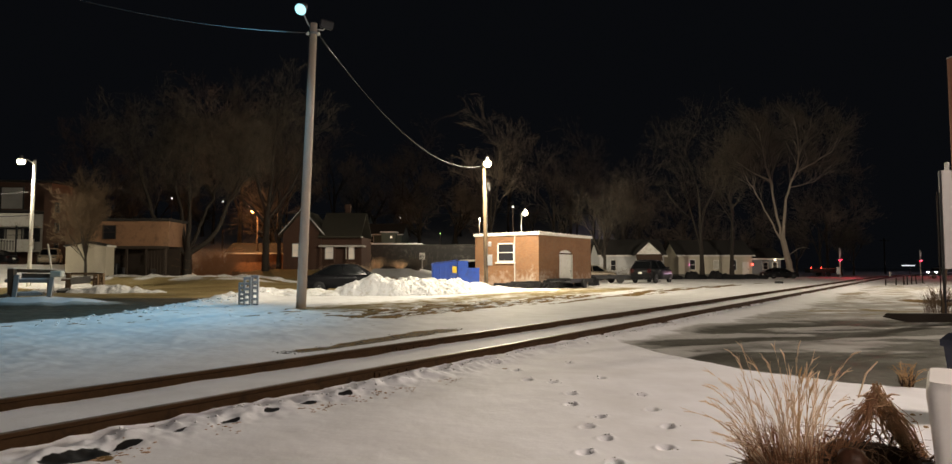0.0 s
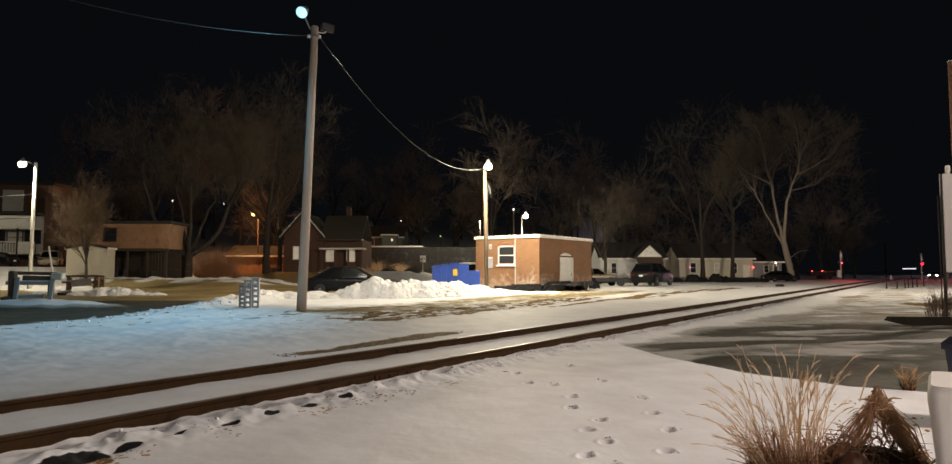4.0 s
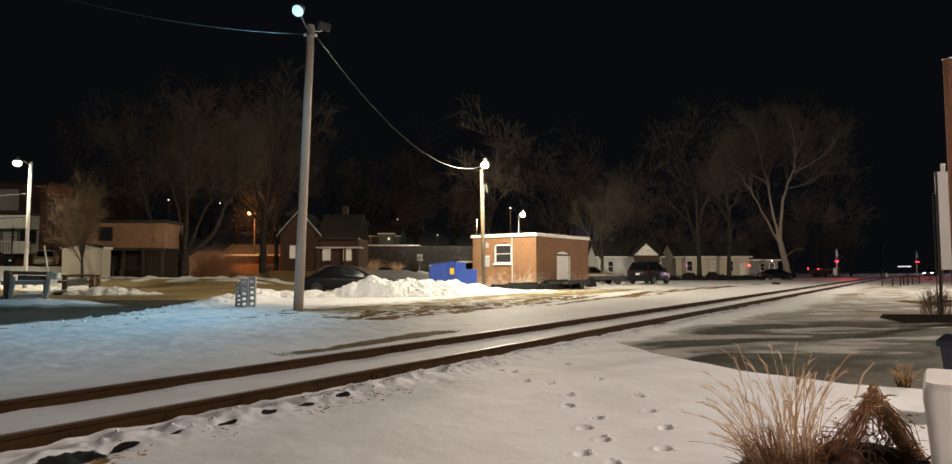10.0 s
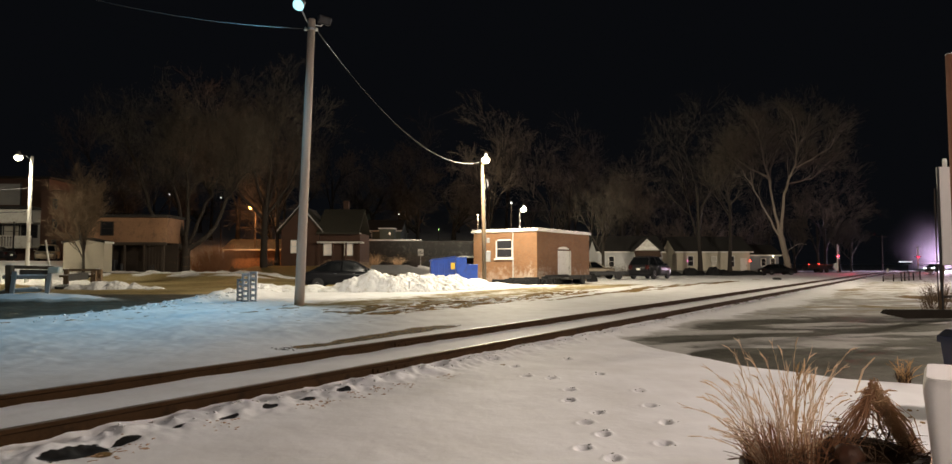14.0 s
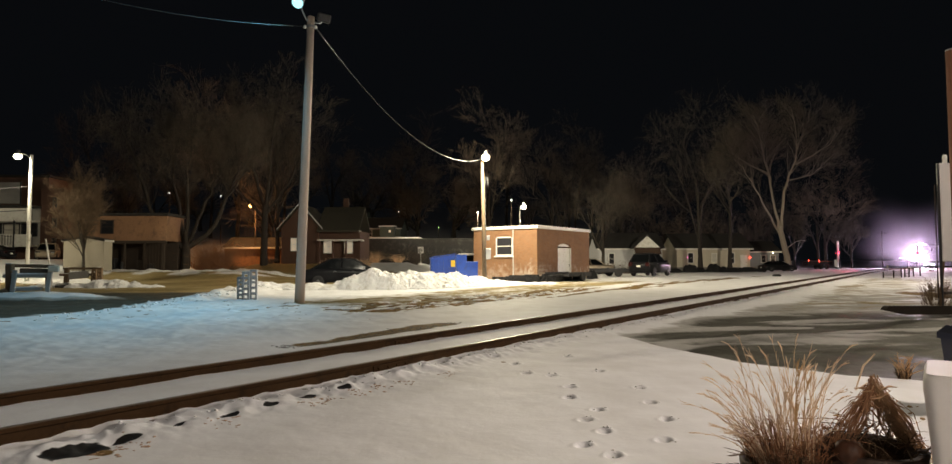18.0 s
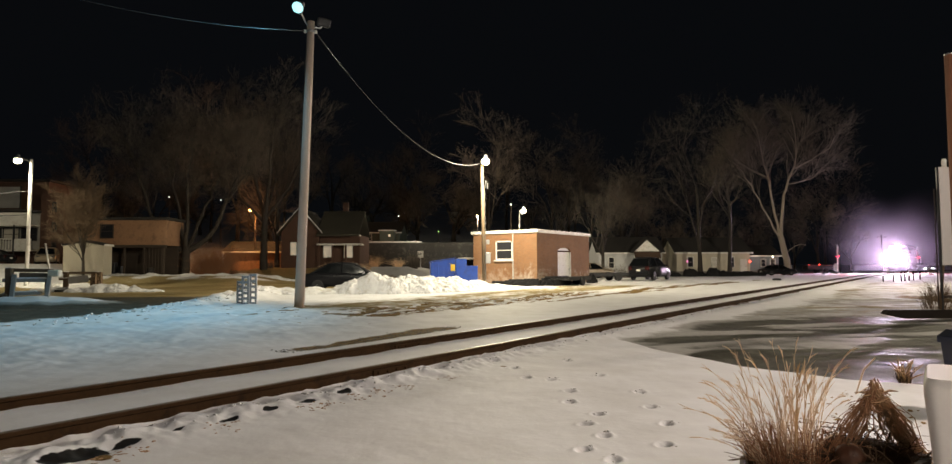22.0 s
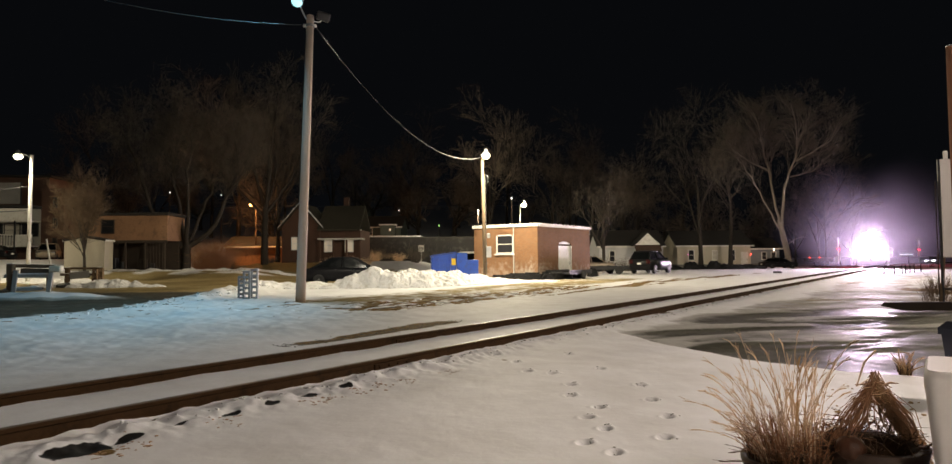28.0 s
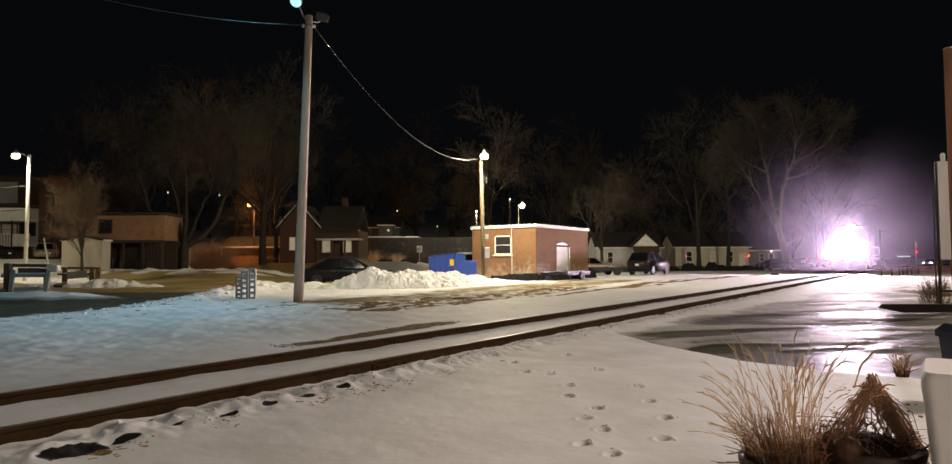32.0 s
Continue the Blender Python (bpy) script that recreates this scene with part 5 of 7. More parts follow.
for sx in (-1, 1):
    part("gable_roof", Mesh().prism([(-3.6, 8.05), (-3.6 + sx * 2.9, 4.75), (-3.6 + sx * 2.9, 4.95), (-3.6, 8.3)], -0.35, 8, "y"), OLD_ROOF, rb, "gable slope edged with snow")
    part("snow_edge", Mesh().prism([(-3.6, 8.30), (-3.6 + sx * 2.9, 4.97), (-3.6 + sx * 2.9, 5.07), (-3.6, 8.42)], -0.37, 0.15, "y"), ROOF_SNOW, rb, "strip of snow along the gable")
part("eave", Mesh().box((1.5, 0.35, 4.75), (5.2, 0.3, 0.16), ch=0.03), WHITE_PAINT, rb, "white eave board")
part("porch_roof", Mesh().box((1.7, -0.6, 3.55), (5.6, 2.0, 0.20), ch=0.03), WHITE_PAINT, rb, "flat porch roof")
for k in range(4):
    part("porch_post", Mesh().box((-0.8 + 1.66 * k, -1.4, 1.6), (0.22, 0.22, 3.7), ch=0.02), RED_BRICK, rb)
window_unit(rb, pose(-0.2, 0.57, 1.9), 1.15, 1.75, None, SOFT_PANE)
window_unit(rb, pose(2.45, 0.57, 1.9), 1.15, 1.65, None, SOFT_PANE)
window_unit(rb, pose(-4.4, -0.03, 2.2), 0.8, 1.7, None, SOFT_PANE)
part("chimney", Mesh().box((1.2, 5.2, 8.4), (0.7, 0.7, 2.0), ch=0.03), RED_BRICK, rb)

# tan two-storey building with a carport, and the pale garage before it
lt = thing("building", pose(-34.9, 62.6, 0.35, 0, 0, 2), "tan two-storey building with an open carport below", "building")
part("wall", Mesh().box((0, 2.1, 4.45), (8.6, 4.0, 2.5)), TAN_BRICK, lt, "tan upper wall")
# Dark wood puts the carport's inner shade into the wall's colour.
part("back_wall", Mesh().box((0, 3.4, 1.6), (8.6, 1.2, 3.3)), TIE, lt, "boarded back wall, darkened for the carport's shade")
part("roof", Mesh().box((0, 2.1, 5.85), (9.0, 4.6, 0.28), ch=0.03), SHINGLE, lt, "flat dark roof")
part("beam", Mesh().box((0, 0.2, 3.1), (8.6, 0.25, 0.3), ch=0.02), TIE, lt)
for k in range(5):
    part("carport_post", Mesh().box((-3.6 + 1.9 * k, 0.2, 1.4), (0.18, 0.18, 3.2), ch=0.02), TIE, lt)
window_unit(lt, pose(-1.5, 0.07, 3.9), 1.3, 1.4, TIE, PANE)
for k in range(7):
    part("lattice_slat", Mesh().box((2.3 + 0.3 * k, 0.2, 1.4), (0.08, 0.05, 3.0), ch=0.01), TIE, lt)
gr = gable_house("garage", pose(-37.6, 61.6, 0.30, 0, 0, 92), "low cream-painted garage with a shallow dark gable roof", 1.5, 3.8, 3.15, 3.5, CREAM, SHINGLE, over=0.10)
part("garage_seam", Mesh().box((-0.765, 0.1, 1.5), (0.03, 0.05, 3.0)), SLAB, gr)
for k, (dx, hh, mt) in enumerate(((-2.4, 1.1, BLUE_PAINT), (-1.4, 1.3, DARK_METAL), (-0.5, 0.9, DARK_METAL), (1.5, 1.2, TIE), (2.4, 0.8, DARK_METAL))):
    solo("storage_crate" if k % 2 else "storage_drum", (Mesh().box((0, 0, hh / 2), (0.7, 0.7, hh), ch=0.05) if k % 2 else Mesh().lathe([(0.28, 0), (0.3, 0.03), (0.3, hh / 2), (0.32, hh / 2 + 0.02), (0.3, hh / 2 + 0.05), (0.3, hh), (0.1, hh + 0.02)], 16)), mt,
         pose(-34.9 + dx, 63.6, z_at(-34.9 + dx, 63.6)), "dark clutter standing in the carport", "storage")

# apartment house at the yard's far left
ap = thing("apartment_house", pose(-49.0, 68.0, 0.0, 0, 0, 4), "white two-storey apartment house with balconies and a brick end", "house")
part("wall", Mesh().box((-3.0, 4.0, 5.3), (10.0, 7.0, 4.0)), WORN_SIDING, ap, "pale siding")
part("lower_wall", Mesh().box((-3.0, 4.1, 1.6), (9.9, 6.9, 3.4)), RED_BRICK, ap, "dark brick ground floor")
part("upper_wall", Mesh().box((-3.2, 5.0, 9.2), (9.4, 5.0, 3.6)), RED_BRICK, ap, "brown brick upper storey")
part("upper_roof", Mesh().box((-3.2, 5.0, 11.1), (10.0, 5.6, 0.25), ch=0.03), SHINGLE, ap)
blind = part("shuttered_opening", Mesh().box((-2.65, 2.46, 9.2), (2.3, 0.08, 2.35), ch=0.02), WORN_SIDING, ap, "pale closed shutter")
for sx in (-3.85, -1.45):
    part("frame", Mesh().box((sx, 2.44, 9.2), (0.12, 0.14, 2.6), ch=0.015), DARK_METAL, blind)
for k in range(6):
    part("slat", Mesh().box((-2.65, 2.41, 8.2 + 0.4 * k), (2.26, 0.03, 0.36), ch=0.01), WORN_SIDING, blind)
part("wall", Mesh().box((3.2, 4.0, 4.7), (2.4, 7.4, 9.6)), RED_BRICK, ap, "red brick end wall")
for z in (3.0, 5.2, 7.4):
    window_unit(ap, pose(3.5, 0.25, z), 0.5, 1.1, DARK_METAL, PANE)
part("roof", Mesh().box((-3.0, 3.0, 7.42), (10.2, 9.6, 0.22), ch=0.03), SHINGLE, ap, "dark overhanging roof edge")
part("balcony_front", Mesh().box((-3.0, -1.3, 6.55), (10.0, 0.15, 1.3), ch=0.02), WHITE_PAINT, ap, "white panelled balcony front")
part("balcony_floor", Mesh().box((-3.0, -0.4, 5.85), (9.8, 1.9, 0.14), ch=0.02), WHITE_PAINT, ap)
rail = part("balcony_rail", Mesh().box((-3.8, -1.3, 4.42), (8.0, 0.08, 0.10), ch=0.01), WHITE_PAINT, ap, "white railing")
for k in range(28):
    part("baluster", Mesh().box((-7.7 + 0.29 * k, -1.3, 3.85), (0.06, 0.06, 1.1)), WHITE_PAINT, rail)
part("side_panel", Mesh().box((1.15, -1.3, 3.85), (1.9, 0.12, 1.15), ch=0.02), WHITE_PAINT, ap, "white boarded balcony end")
part("balcony_floor", Mesh().box((-3.0, -0.4, 3.2), (9.8, 1.9, 0.16), ch=0.02), WHITE_PAINT, ap)
for k in range(4):
    part("balcony_post", Mesh().box((-7.6 + 2.64 * k, -1.32, 2.9), (0.16, 0.16, 6.0), ch=0.02), DARK_METAL, ap, "dark balcony post")
for k in range(5):
    window_unit(ap, pose(-6.6 + 1.85 * k, 0.47, 4.25), 1.7, 1.45, DARK_METAL, LIT_PANE if k == 3 else PANE)

# low house under the sodium lamp
gable_house("house", pose(-30.0, 93.5, 0.5, 0, 0, 0), "low tan brick house lit by an orange lamp", 11.0, 7.0, 3.0, 4.4, TAN_BRICK, DARK_STONE, [], 0.0)
for (x, y, w, d, wl, rg, mt) in ((-17.5, 121, 8, 7, 2.6, 4.6, DIM_SIDING), (-27.0, 134, 9, 8, 3.4, 6.0, DIM_SIDING)):
    gable_house("house", pose(x, y, float(hill(np.array([float(x)]), np.array([float(y)]))[0]) + 0.1, 0, 0, -4), "pale house among the trees on the hillside", w, d, wl, rg, mt, SHINGLE, [(-1.8, 1.0, 1.0, 1.3, None), (1.8, 1.0, 1.0, 1.3, LIT_PANE)])

ret = thing("retaining_wall", pose(-7.0, 97.0, 0), "dark stone retaining wall with snow on its top", "wall")
part("wall", Mesh().box((0, 0.3, 2.4), (20.5, 0.6, 5.2), ch=0.04), DARK_STONE, ret, "dark stone wall")
part("snow_cap", Mesh().box((-5.6, 0.4, 5.1), (9.0, 0.9, 0.22), ch=0.08), ROOF_SNOW, ret, "snow along the wall's top")
gl = thing("lit_window_bay", pose(-15.4, 112.0, z_at(-15.4, 112.0), 0, 0, 0), "small lit kiosk on the hillside road", "kiosk")
part("body", Mesh().box((0, 0, 1.5), (2.6, 2.0, 3.0), ch=0.05), DIM_SIDING, gl)
part("roof", Mesh().box((0, 0, 3.1), (3.0, 2.4, 0.2), ch=0.03), ROOF_SNOW, gl)
part("window", Mesh().box((0.5, -1.02, 2.2), (0.34, 0.06, 0.42)), WARM_PANE, gl, "warmly lit window")

# ---- bare trees ----


def tree_meshes(seed, height, spread, lean=0.0, twig_levels=2, fork=0.35, thick=None, trunk=0.52, kids0=4, low=0.32, fine=1.0, bark=None, twig=None, limb=0.56, boughs=()):
    """Trunk and limbs in one mesh, fine twigs in another, for a bare broad-leaved tree."""
    rnd = random.Random(seed)
    limbs, twigs = Mesh(), Mesh()
    r0 = thick or height * 0.022

    def grow(p, d, length, r, level):
        n = 5 if level < 2 else 3
        pts, q = [p], p
        dd = d.copy()
        for k in range(n):
            dd = (dd + Vector((rnd.gauss(0, 1), rnd.gauss(0, 1), rnd.gauss(0, 1))) * (0.02 if level == 0 else 0.06 + 0.035 * level) + Vector((0, 0, 0.05))).normalized()
            q = q + dd * (length / n)
            pts.append(q)
        end = r * (0.55 if level < 3 else 0.3)
        rad = [r + (end - r) * k / n for k in range(n + 1)]
        if level == 0:
            rad[0] = r * 1.35
        (limbs if level < 3 else twigs).tube(pts, rad, 8 if level == 0 else (5 if level < 3 else 3), caps=False)
        if level >= 3 + twig_levels - 1 or length < 0.35:
            return
        kids = (kids0, 4, 5, 5, 4, 3)[min(level, 5)]
        for c in range(kids):
            f = fork + (1 - fork) * (c + rnd.random()) / kids if level else low + (1 - low) * (c + rnd.random()) / kids
            i = min(n - 1, int(f * n))
            at = pts[i].lerp(pts[i + 1], f * n - i) if f < 1 else pts[-1]
            az = rnd.uniform(0, 2 * math.pi)
            tilt = radians(rnd.uniform(24, 52)) * (spread if level < 2 else fine)
            side = dd.orthogonal().normalized()
            side.rotate(Matrix.Rotation(az, 3, dd))
            nd = (dd * math.cos(tilt) + side * math.sin(tilt)).normalized()
            grow(at, nd, (length if level else height * limb) * rnd.uniform(0.50, 0.74), max(0.012, (r + (end - r) * f) * rnd.uniform(0.5, 0.72)), level + 1)

    for path, ra, rb, bare in boughs:
        ctrl = [Vector(q) for q in path]
        pts = []
        for k in range(13):
            u = k / 12 * (len(ctrl) - 1)
            i = min(len(ctrl) - 2, int(u))
            pts.append(ctrl[i].lerp(ctrl[i + 1], u - i) + Vector((rnd.gauss(0, 0.10), rnd.gauss(0, 0.10), 0)) * (0.25 if bare >= 1 else min(1, k)))
        limbs.tube(pts, [ra + (rb - ra) * (k / 12) ** 0.8 for k in range(13)], 8, caps=False)
        kids = 0 if bare >= 1 else int(7 + 0.8 * (ctrl[-1] - ctrl[0]).length)
        for c in range(kids):
            f = bare + (1 - bare) * (c + rnd.random()) / kids
            k = min(11, int(f * 12))
            along = (pts[k + 1] - pts[k]).normalized()
            side = along.orthogonal().normalized()
            side.rotate(Matrix.Rotation(rnd.uniform(0, 6.3), 3, along))
            tilt = radians(rnd.uniform(25, 50))
            grow(pts[k], (along * math.cos(tilt) + side * math.sin(tilt) + Vector((0, 0, 0.35))).normalized(), rnd.uniform(2.6, 4.8) * (1.15 - 0.35 * f), max(0.025, 0.24 * (ra + (rb - ra) * f)), 2)
    if boughs:
        return limbs.mesh("trunk", bark or BARK, True), twigs.mesh("twigs", twig or TWIGS)
    grow(Vector((0, 0, -0.3)), Vector((lean, 0, 1)).normalized(), height * trunk, r0, 0)
    return limbs.mesh("trunk", bark or BARK, True), twigs.mesh("twigs", twig or TWIGS)


def plant(meshes, x, y, rz, k, label, z=None, group=""):
    t = thing("tree", pose(x, y, z_at(x, y) if z is None else z, 0, 0, rz) @ Matrix.Scale(k, 4), label, "tree", group)
    part("trunk", meshes[0], BARK, t)
    tagged(part("crown", meshes[1], TWIGS, t), kind="stuff")


BIG = tree_meshes(12, 24, 0.80, twig_levels=3, fine=0.9, bark=PALE_BARK, twig=TWIGS, boughs=(
    (((0.5, 0, -0.4), (0.1, 0, 2.2), (-0.5, 0, 4.6), (-0.8, 0, 6.4)), 0.48, 0.36, 1),
    (((-1.0, 0, 5.6), (-1.5, 0.3, 9.9), (-1.9, 0.7, 14.1), (-2.5, 1.2, 17.8), (-3.4, 1.6, 22.6)), 0.21, 0.05, 0.45),
    (((-0.6, 0, 5.4), (-0.3, -0.3, 10.6), (0.4, -0.7, 13.2), (1.1, -1.0, 15.7), (1.3, -1.4, 18.6), (0.5, -1.8, 22.6)), 0.24, 0.05, 0.42),
    (((-1.0, 0, 5.6), (-2.9, -0.6, 8.7), (-4.6, -1.2, 11.6), (-6.7, -1.8, 14.5), (-8.2, -2.2, 15.8)), 0.14, 0.03, 0.4),
    (((1.2, -1.0, 15.0), (3.3, -1.5, 16.1), (5.4, -2.0, 17.6), (6.4, -2.2, 19.4)), 0.13, 0.03, 0.2),
    (((0.5, -0.6, 12.8), (2.6, 0.4, 13.3), (4.6, 1.0, 13.8), (6.6, 1.6, 15.6)), 0.09, 0.025, 0.3),
    (((-2.0, 0.7, 13.9), (-4.2, 1.5, 15.3), (-6.1, 2.2, 17.0), (-7.2, 2.6, 19.0)), 0.15, 0.03, 0.2),
    (((1.3, -1.2, 17.2), (2.2, -0.6, 18.6), (3.3, 0.2, 20.3), (4.4, 0.8, 23.0)), 0.13, 0.03, 0.2),
    (((-1.4, 0.3, 9.0), (-0.9, 2.6, 13.5), (-0.8, 4.6, 18.0), (-0.6, 5.6, 22.0)), 0.13, 0.03, 0.35),
    (((0.2, 0, 3.3), (1.2, -0.3, 4.1), (2.0, -0.5, 4.35), (2.7, -0.6, 4.2)), 0.055, 0.02, 1)))
WIDE = tree_meshes(23, 18, 1.0, twig_levels=3, bark=DARK_BARK, twig=DARK_TWIGS, boughs=(
    (((0, 0, -0.4), (0, 0, 1.6), (0.05, 0, 3.0)), 0.54, 0.44, 1),
    (((-0.1, 0, 2.4), (-2.0, -0.2, 4.4), (-3.7, -0.5, 6.6), (-5.1, -0.9, 11.3), (-5.4, -1.0, 12.7), (-7.2, -1.2, 16.4)), 0.34, 0.06, 0.4),
    (((-0.1, 0, 2.7), (-1.0, 0.5, 6.6), (-1.9, 0.9, 9.7), (-2.2, 1.3, 12.4), (-3.0, 1.7, 15.6)), 0.30, 0.06, 0.4),
    (((-2.2, 1.2, 12.0), (-1.8, 1.0, 13.8), (-1.3, 0.8, 17.0)), 0.13, 0.04, 0.2),
    (((0.1, 0, 2.8), (0.5, -0.8, 5.2), (0.6, -1.4, 8.8), (1.0, -1.9, 12.1), (1.8, -2.3, 15.6)), 0.28, 0.05, 0.4),
    (((0.1, 0, 2.6), (2.7, 0.3, 4.4), (4.1, 0.6, 7.8), (5.0, 0.8, 10.2), (5.3, 0.9, 11.8), (4.9, 1.1, 15.0)), 0.32, 0.05, 0.4),
    (((4.4, 0.6, 8.6), (6.2, -0.4, 10.6), (7.6, -1.0, 13.4)), 0.15, 0.04, 0.3),
    (((0.1, 0.1, 2.9), (0.8, 2.4, 7.0), (1.6, 4.0, 11.0), (2.6, 5.0, 15.6)), 0.26, 0.05, 0.4)))
STOUT = tree_meshes(29, 22, 1.0, twig_levels=3, bark=DARK_BARK, twig=DARK_TWIGS, boughs=(
    (((0, 0, -0.4), (0, 0, 3.5), (0.1, 0, 7.6)), 0.52, 0.38, 1),
    (((0.1, 0, 7.2), (-1.6, 0.4, 12.5), (-3.2, 1.0, 17.0), (-3.9, 1.4, 21.5)), 0.26, 0.05, 0.3),
    (((0.1, 0, 7.4), (0.9, -0.6, 13.0), (1.5, -1.2, 17.5), (2.2, -1.6, 22.5)), 0.28, 0.05, 0.3),
    (((0.1, 0, 6.4), (2.9, 0.3, 10.4), (4.6, 0.8, 14.5), (5.6, 1.2, 19.5)), 0.22, 0.05, 0.3),
    (((0.0, 0, 6.0), (-3.4, -0.8, 9.6), (-5.6, -1.4, 13.0), (-6.8, -1.8, 17.5)), 0.22, 0.05, 0.3),
    (((0.1, 0.2, 7.2), (0.4, 3.0, 12.0), (0.2, 4.6, 19.0)), 0.22, 0.05, 0.3)))
TALL = tree_meshes(5, 22, 0.55, 0.03, 3, 0.35, 0.33, 0.52, 4, 0.4, 1.0, DARK_BARK, WOOD_TWIGS)
SLIM = tree_meshes(5, 22, 0.55, 0.03, 3, 0.35, 0.33, 0.52, 4, 0.4, 1.0, BLACK_BARK, DARK_TWIGS)
BROAD = tree_meshes(23, 19, 1.15, 0.0, 3, 0.2, 0.55, 0.22, 6, 0.32, 1.0, DARK_BARK, WOOD_TWIGS)
BUSHY = tree_meshes(31, 10.0, 0.36, 0.0, 4, 0.12, 0.15, 0.40, 12, 0.55, 0.5, DARK_BARK, BROWN_TWIGS)
ROUND = tree_meshes(47, 13, 1.0, 0.0, 3, 0.2, 0.22, bark=DARK_BARK, twig=DARK_TWIGS)
plant(BIG, 42.7, 86.5, 0, 0.97, "big bare spreading tree, pale bark lit from below")
plant(SLIM, 30.0, 84, 0, 0.98, "slender bare tree before the low house")
plant(SLIM, 34.2, 84.6, 140, 0.9, "slender bare tree beside the big one")
plant(WIDE, -30.1, 66, 0, 0.93, "broad bare tree with low spreading limbs")
plant(BUSHY, -34.5, 56, 200, 0.84, "small bare tree with dense fine twigs")
plant(STOUT, -25.3, 76, 0, 0.93, "bare tree with a dark trunk by the street")
plant(SLIM, -25.6, 82, 60, 0.9, "slender bare tree beside the brick house")
plant(ROUND, 15.5, 76, 80, 1.0, "bare round-crowned tree behind the brick building")
plant(ROUND, 21.5, 92, 10, 1.1, "bare tree behind the pale house")


def build_woods():
    rnd = random.Random(77)
    kinds = (TALL, BROAD, ROUND, TALL)
    for k in range(44):
        x = -75 + 130 * ((k * 0.618) % 1.0) + rnd.uniform(-3, 3)
        y = rnd.uniform(104, 165) if x < 38 else rnd.uniform(118, 165)
        plant(kinds[k % 4], x, y, rnd.uniform(0, 360), rnd.uniform(0.75, 1.15), "bare tree in the dark woods on the hillside", group="hillside woods")
    for k in range(7):
        plant((ROUND, TALL)[k % 2], 50 + 3.6 * k + rnd.uniform(-1, 1), rnd.uniform(112, 124), rnd.uniform(0, 360), rnd.uniform(0.7, 0.95), "bare tree beyond the level crossing", group="trees by the crossing")


build_woods()

# ---- small lights far off on the hillside ----


def far_lamp(x, y, z, mt, label):
    g = z_at(x, y)
    p = thing("street_lamp", pose(x, y, g), label, "street lamp", "distant street lamps")
    h = z - g
    part("shaft", Mesh().cyl((0, 0, -0.3), (0, 0, h), 0.09, 0.06, 8), TIE, p)
    part("lens", Mesh().lathe([(0.02, 0.10), (0.09, 0.05), (0.09, -0.05), (0.02, -0.08)], 10, (0, -0.1, h)), mt, p, "glowing lamp")


for x, y, z, mt in ((-50.3, 104.0, 12.9, LENS_DIM), (-44.2, 110.0, 13.0, LENS_DIM), (-15.0, 125.0, 11.3, LENS_DIM), (-9.0, 100.0, 5.1, LENS_WARM), (0.5, 92, 8.6, LENS_WARM), (4.1, 70, 8.2, LENS_DIM), (28.2, 100, 5.35, LENS_DIM), (43.0, 91.0, 2.56, LENS_WARM), (-7.1, 125, 8.2, LENS_GREEN)):
    far_lamp(x, y, z, mt, "small distant lamp glowing among the trees")

# ---- level crossing ----


def crossing_signal(x, y, rz, label, cabinet=True):
    s = thing("crossing_signal", pose(x, y, 0, 0, 0, rz), label, "crossing signal", "level crossing signals")
    part("mast", Mesh().tube([(0, 0, -0.2), (0, 0, 4.6)], [0.09, 0.08], 12), WHITE_PAINT, s, "white mast")
    part("base", Mesh().lathe([(0.28, 0), (0.28, 0.15), (0.12, 0.35)], 12), GALV, s)
    for a in (45, -45):
        part("cross_board", Mesh().box((0, -0.12, 0), (1.2, 0.02, 0.2), ch=0.004, m=pose(0, 0, 3.9, 0, a, 0)), WHITE_PAINT, s)
    part("crossarm", Mesh().box((0, -0.05, 2.75), (1.3, 0.07, 0.07), ch=0.01), DARK_METAL, s)
    for sx in (-1, 1):
        for fy in (-1, 1):
            bg = part("light_disc", Mesh().cyl((sx * 0.55, fy * 0.10, 2.75), (sx * 0.55, fy * 0.12, 2.75), 0.29, n=20), DARK_METAL, s)
            part("hood", Mesh().tube_rings([[(sx * 0.55 + 0.16 * math.cos(q), fy * (0.12 + d), 2.75 + 0.16 * math.sin(q)) for q in [math.pi * i / 8 for i in range(9)]] for d in (0, 0.22)], False), DARK_METAL, bg)
            part("lens", Mesh().cyl((sx * 0.55, fy * 0.12, 2.75), (sx * 0.55, fy * 0.16, 2.75), 0.15, n=16), LENS_RED, bg, "glowing red lens")
    if cabinet:
        part("cabinet", Mesh().box((0.5, 0.3, 1.0), (0.7, 0.5, 1.2), ch=0.03), GALV, s, "grey relay cabinet")
    return s


crossing_signal(58.7, 102, 52, "red flashing crossing signal on a white mast")
crossing_signal(80.8, 115, 40, "red crossing signal beside the road beyond the track", False)

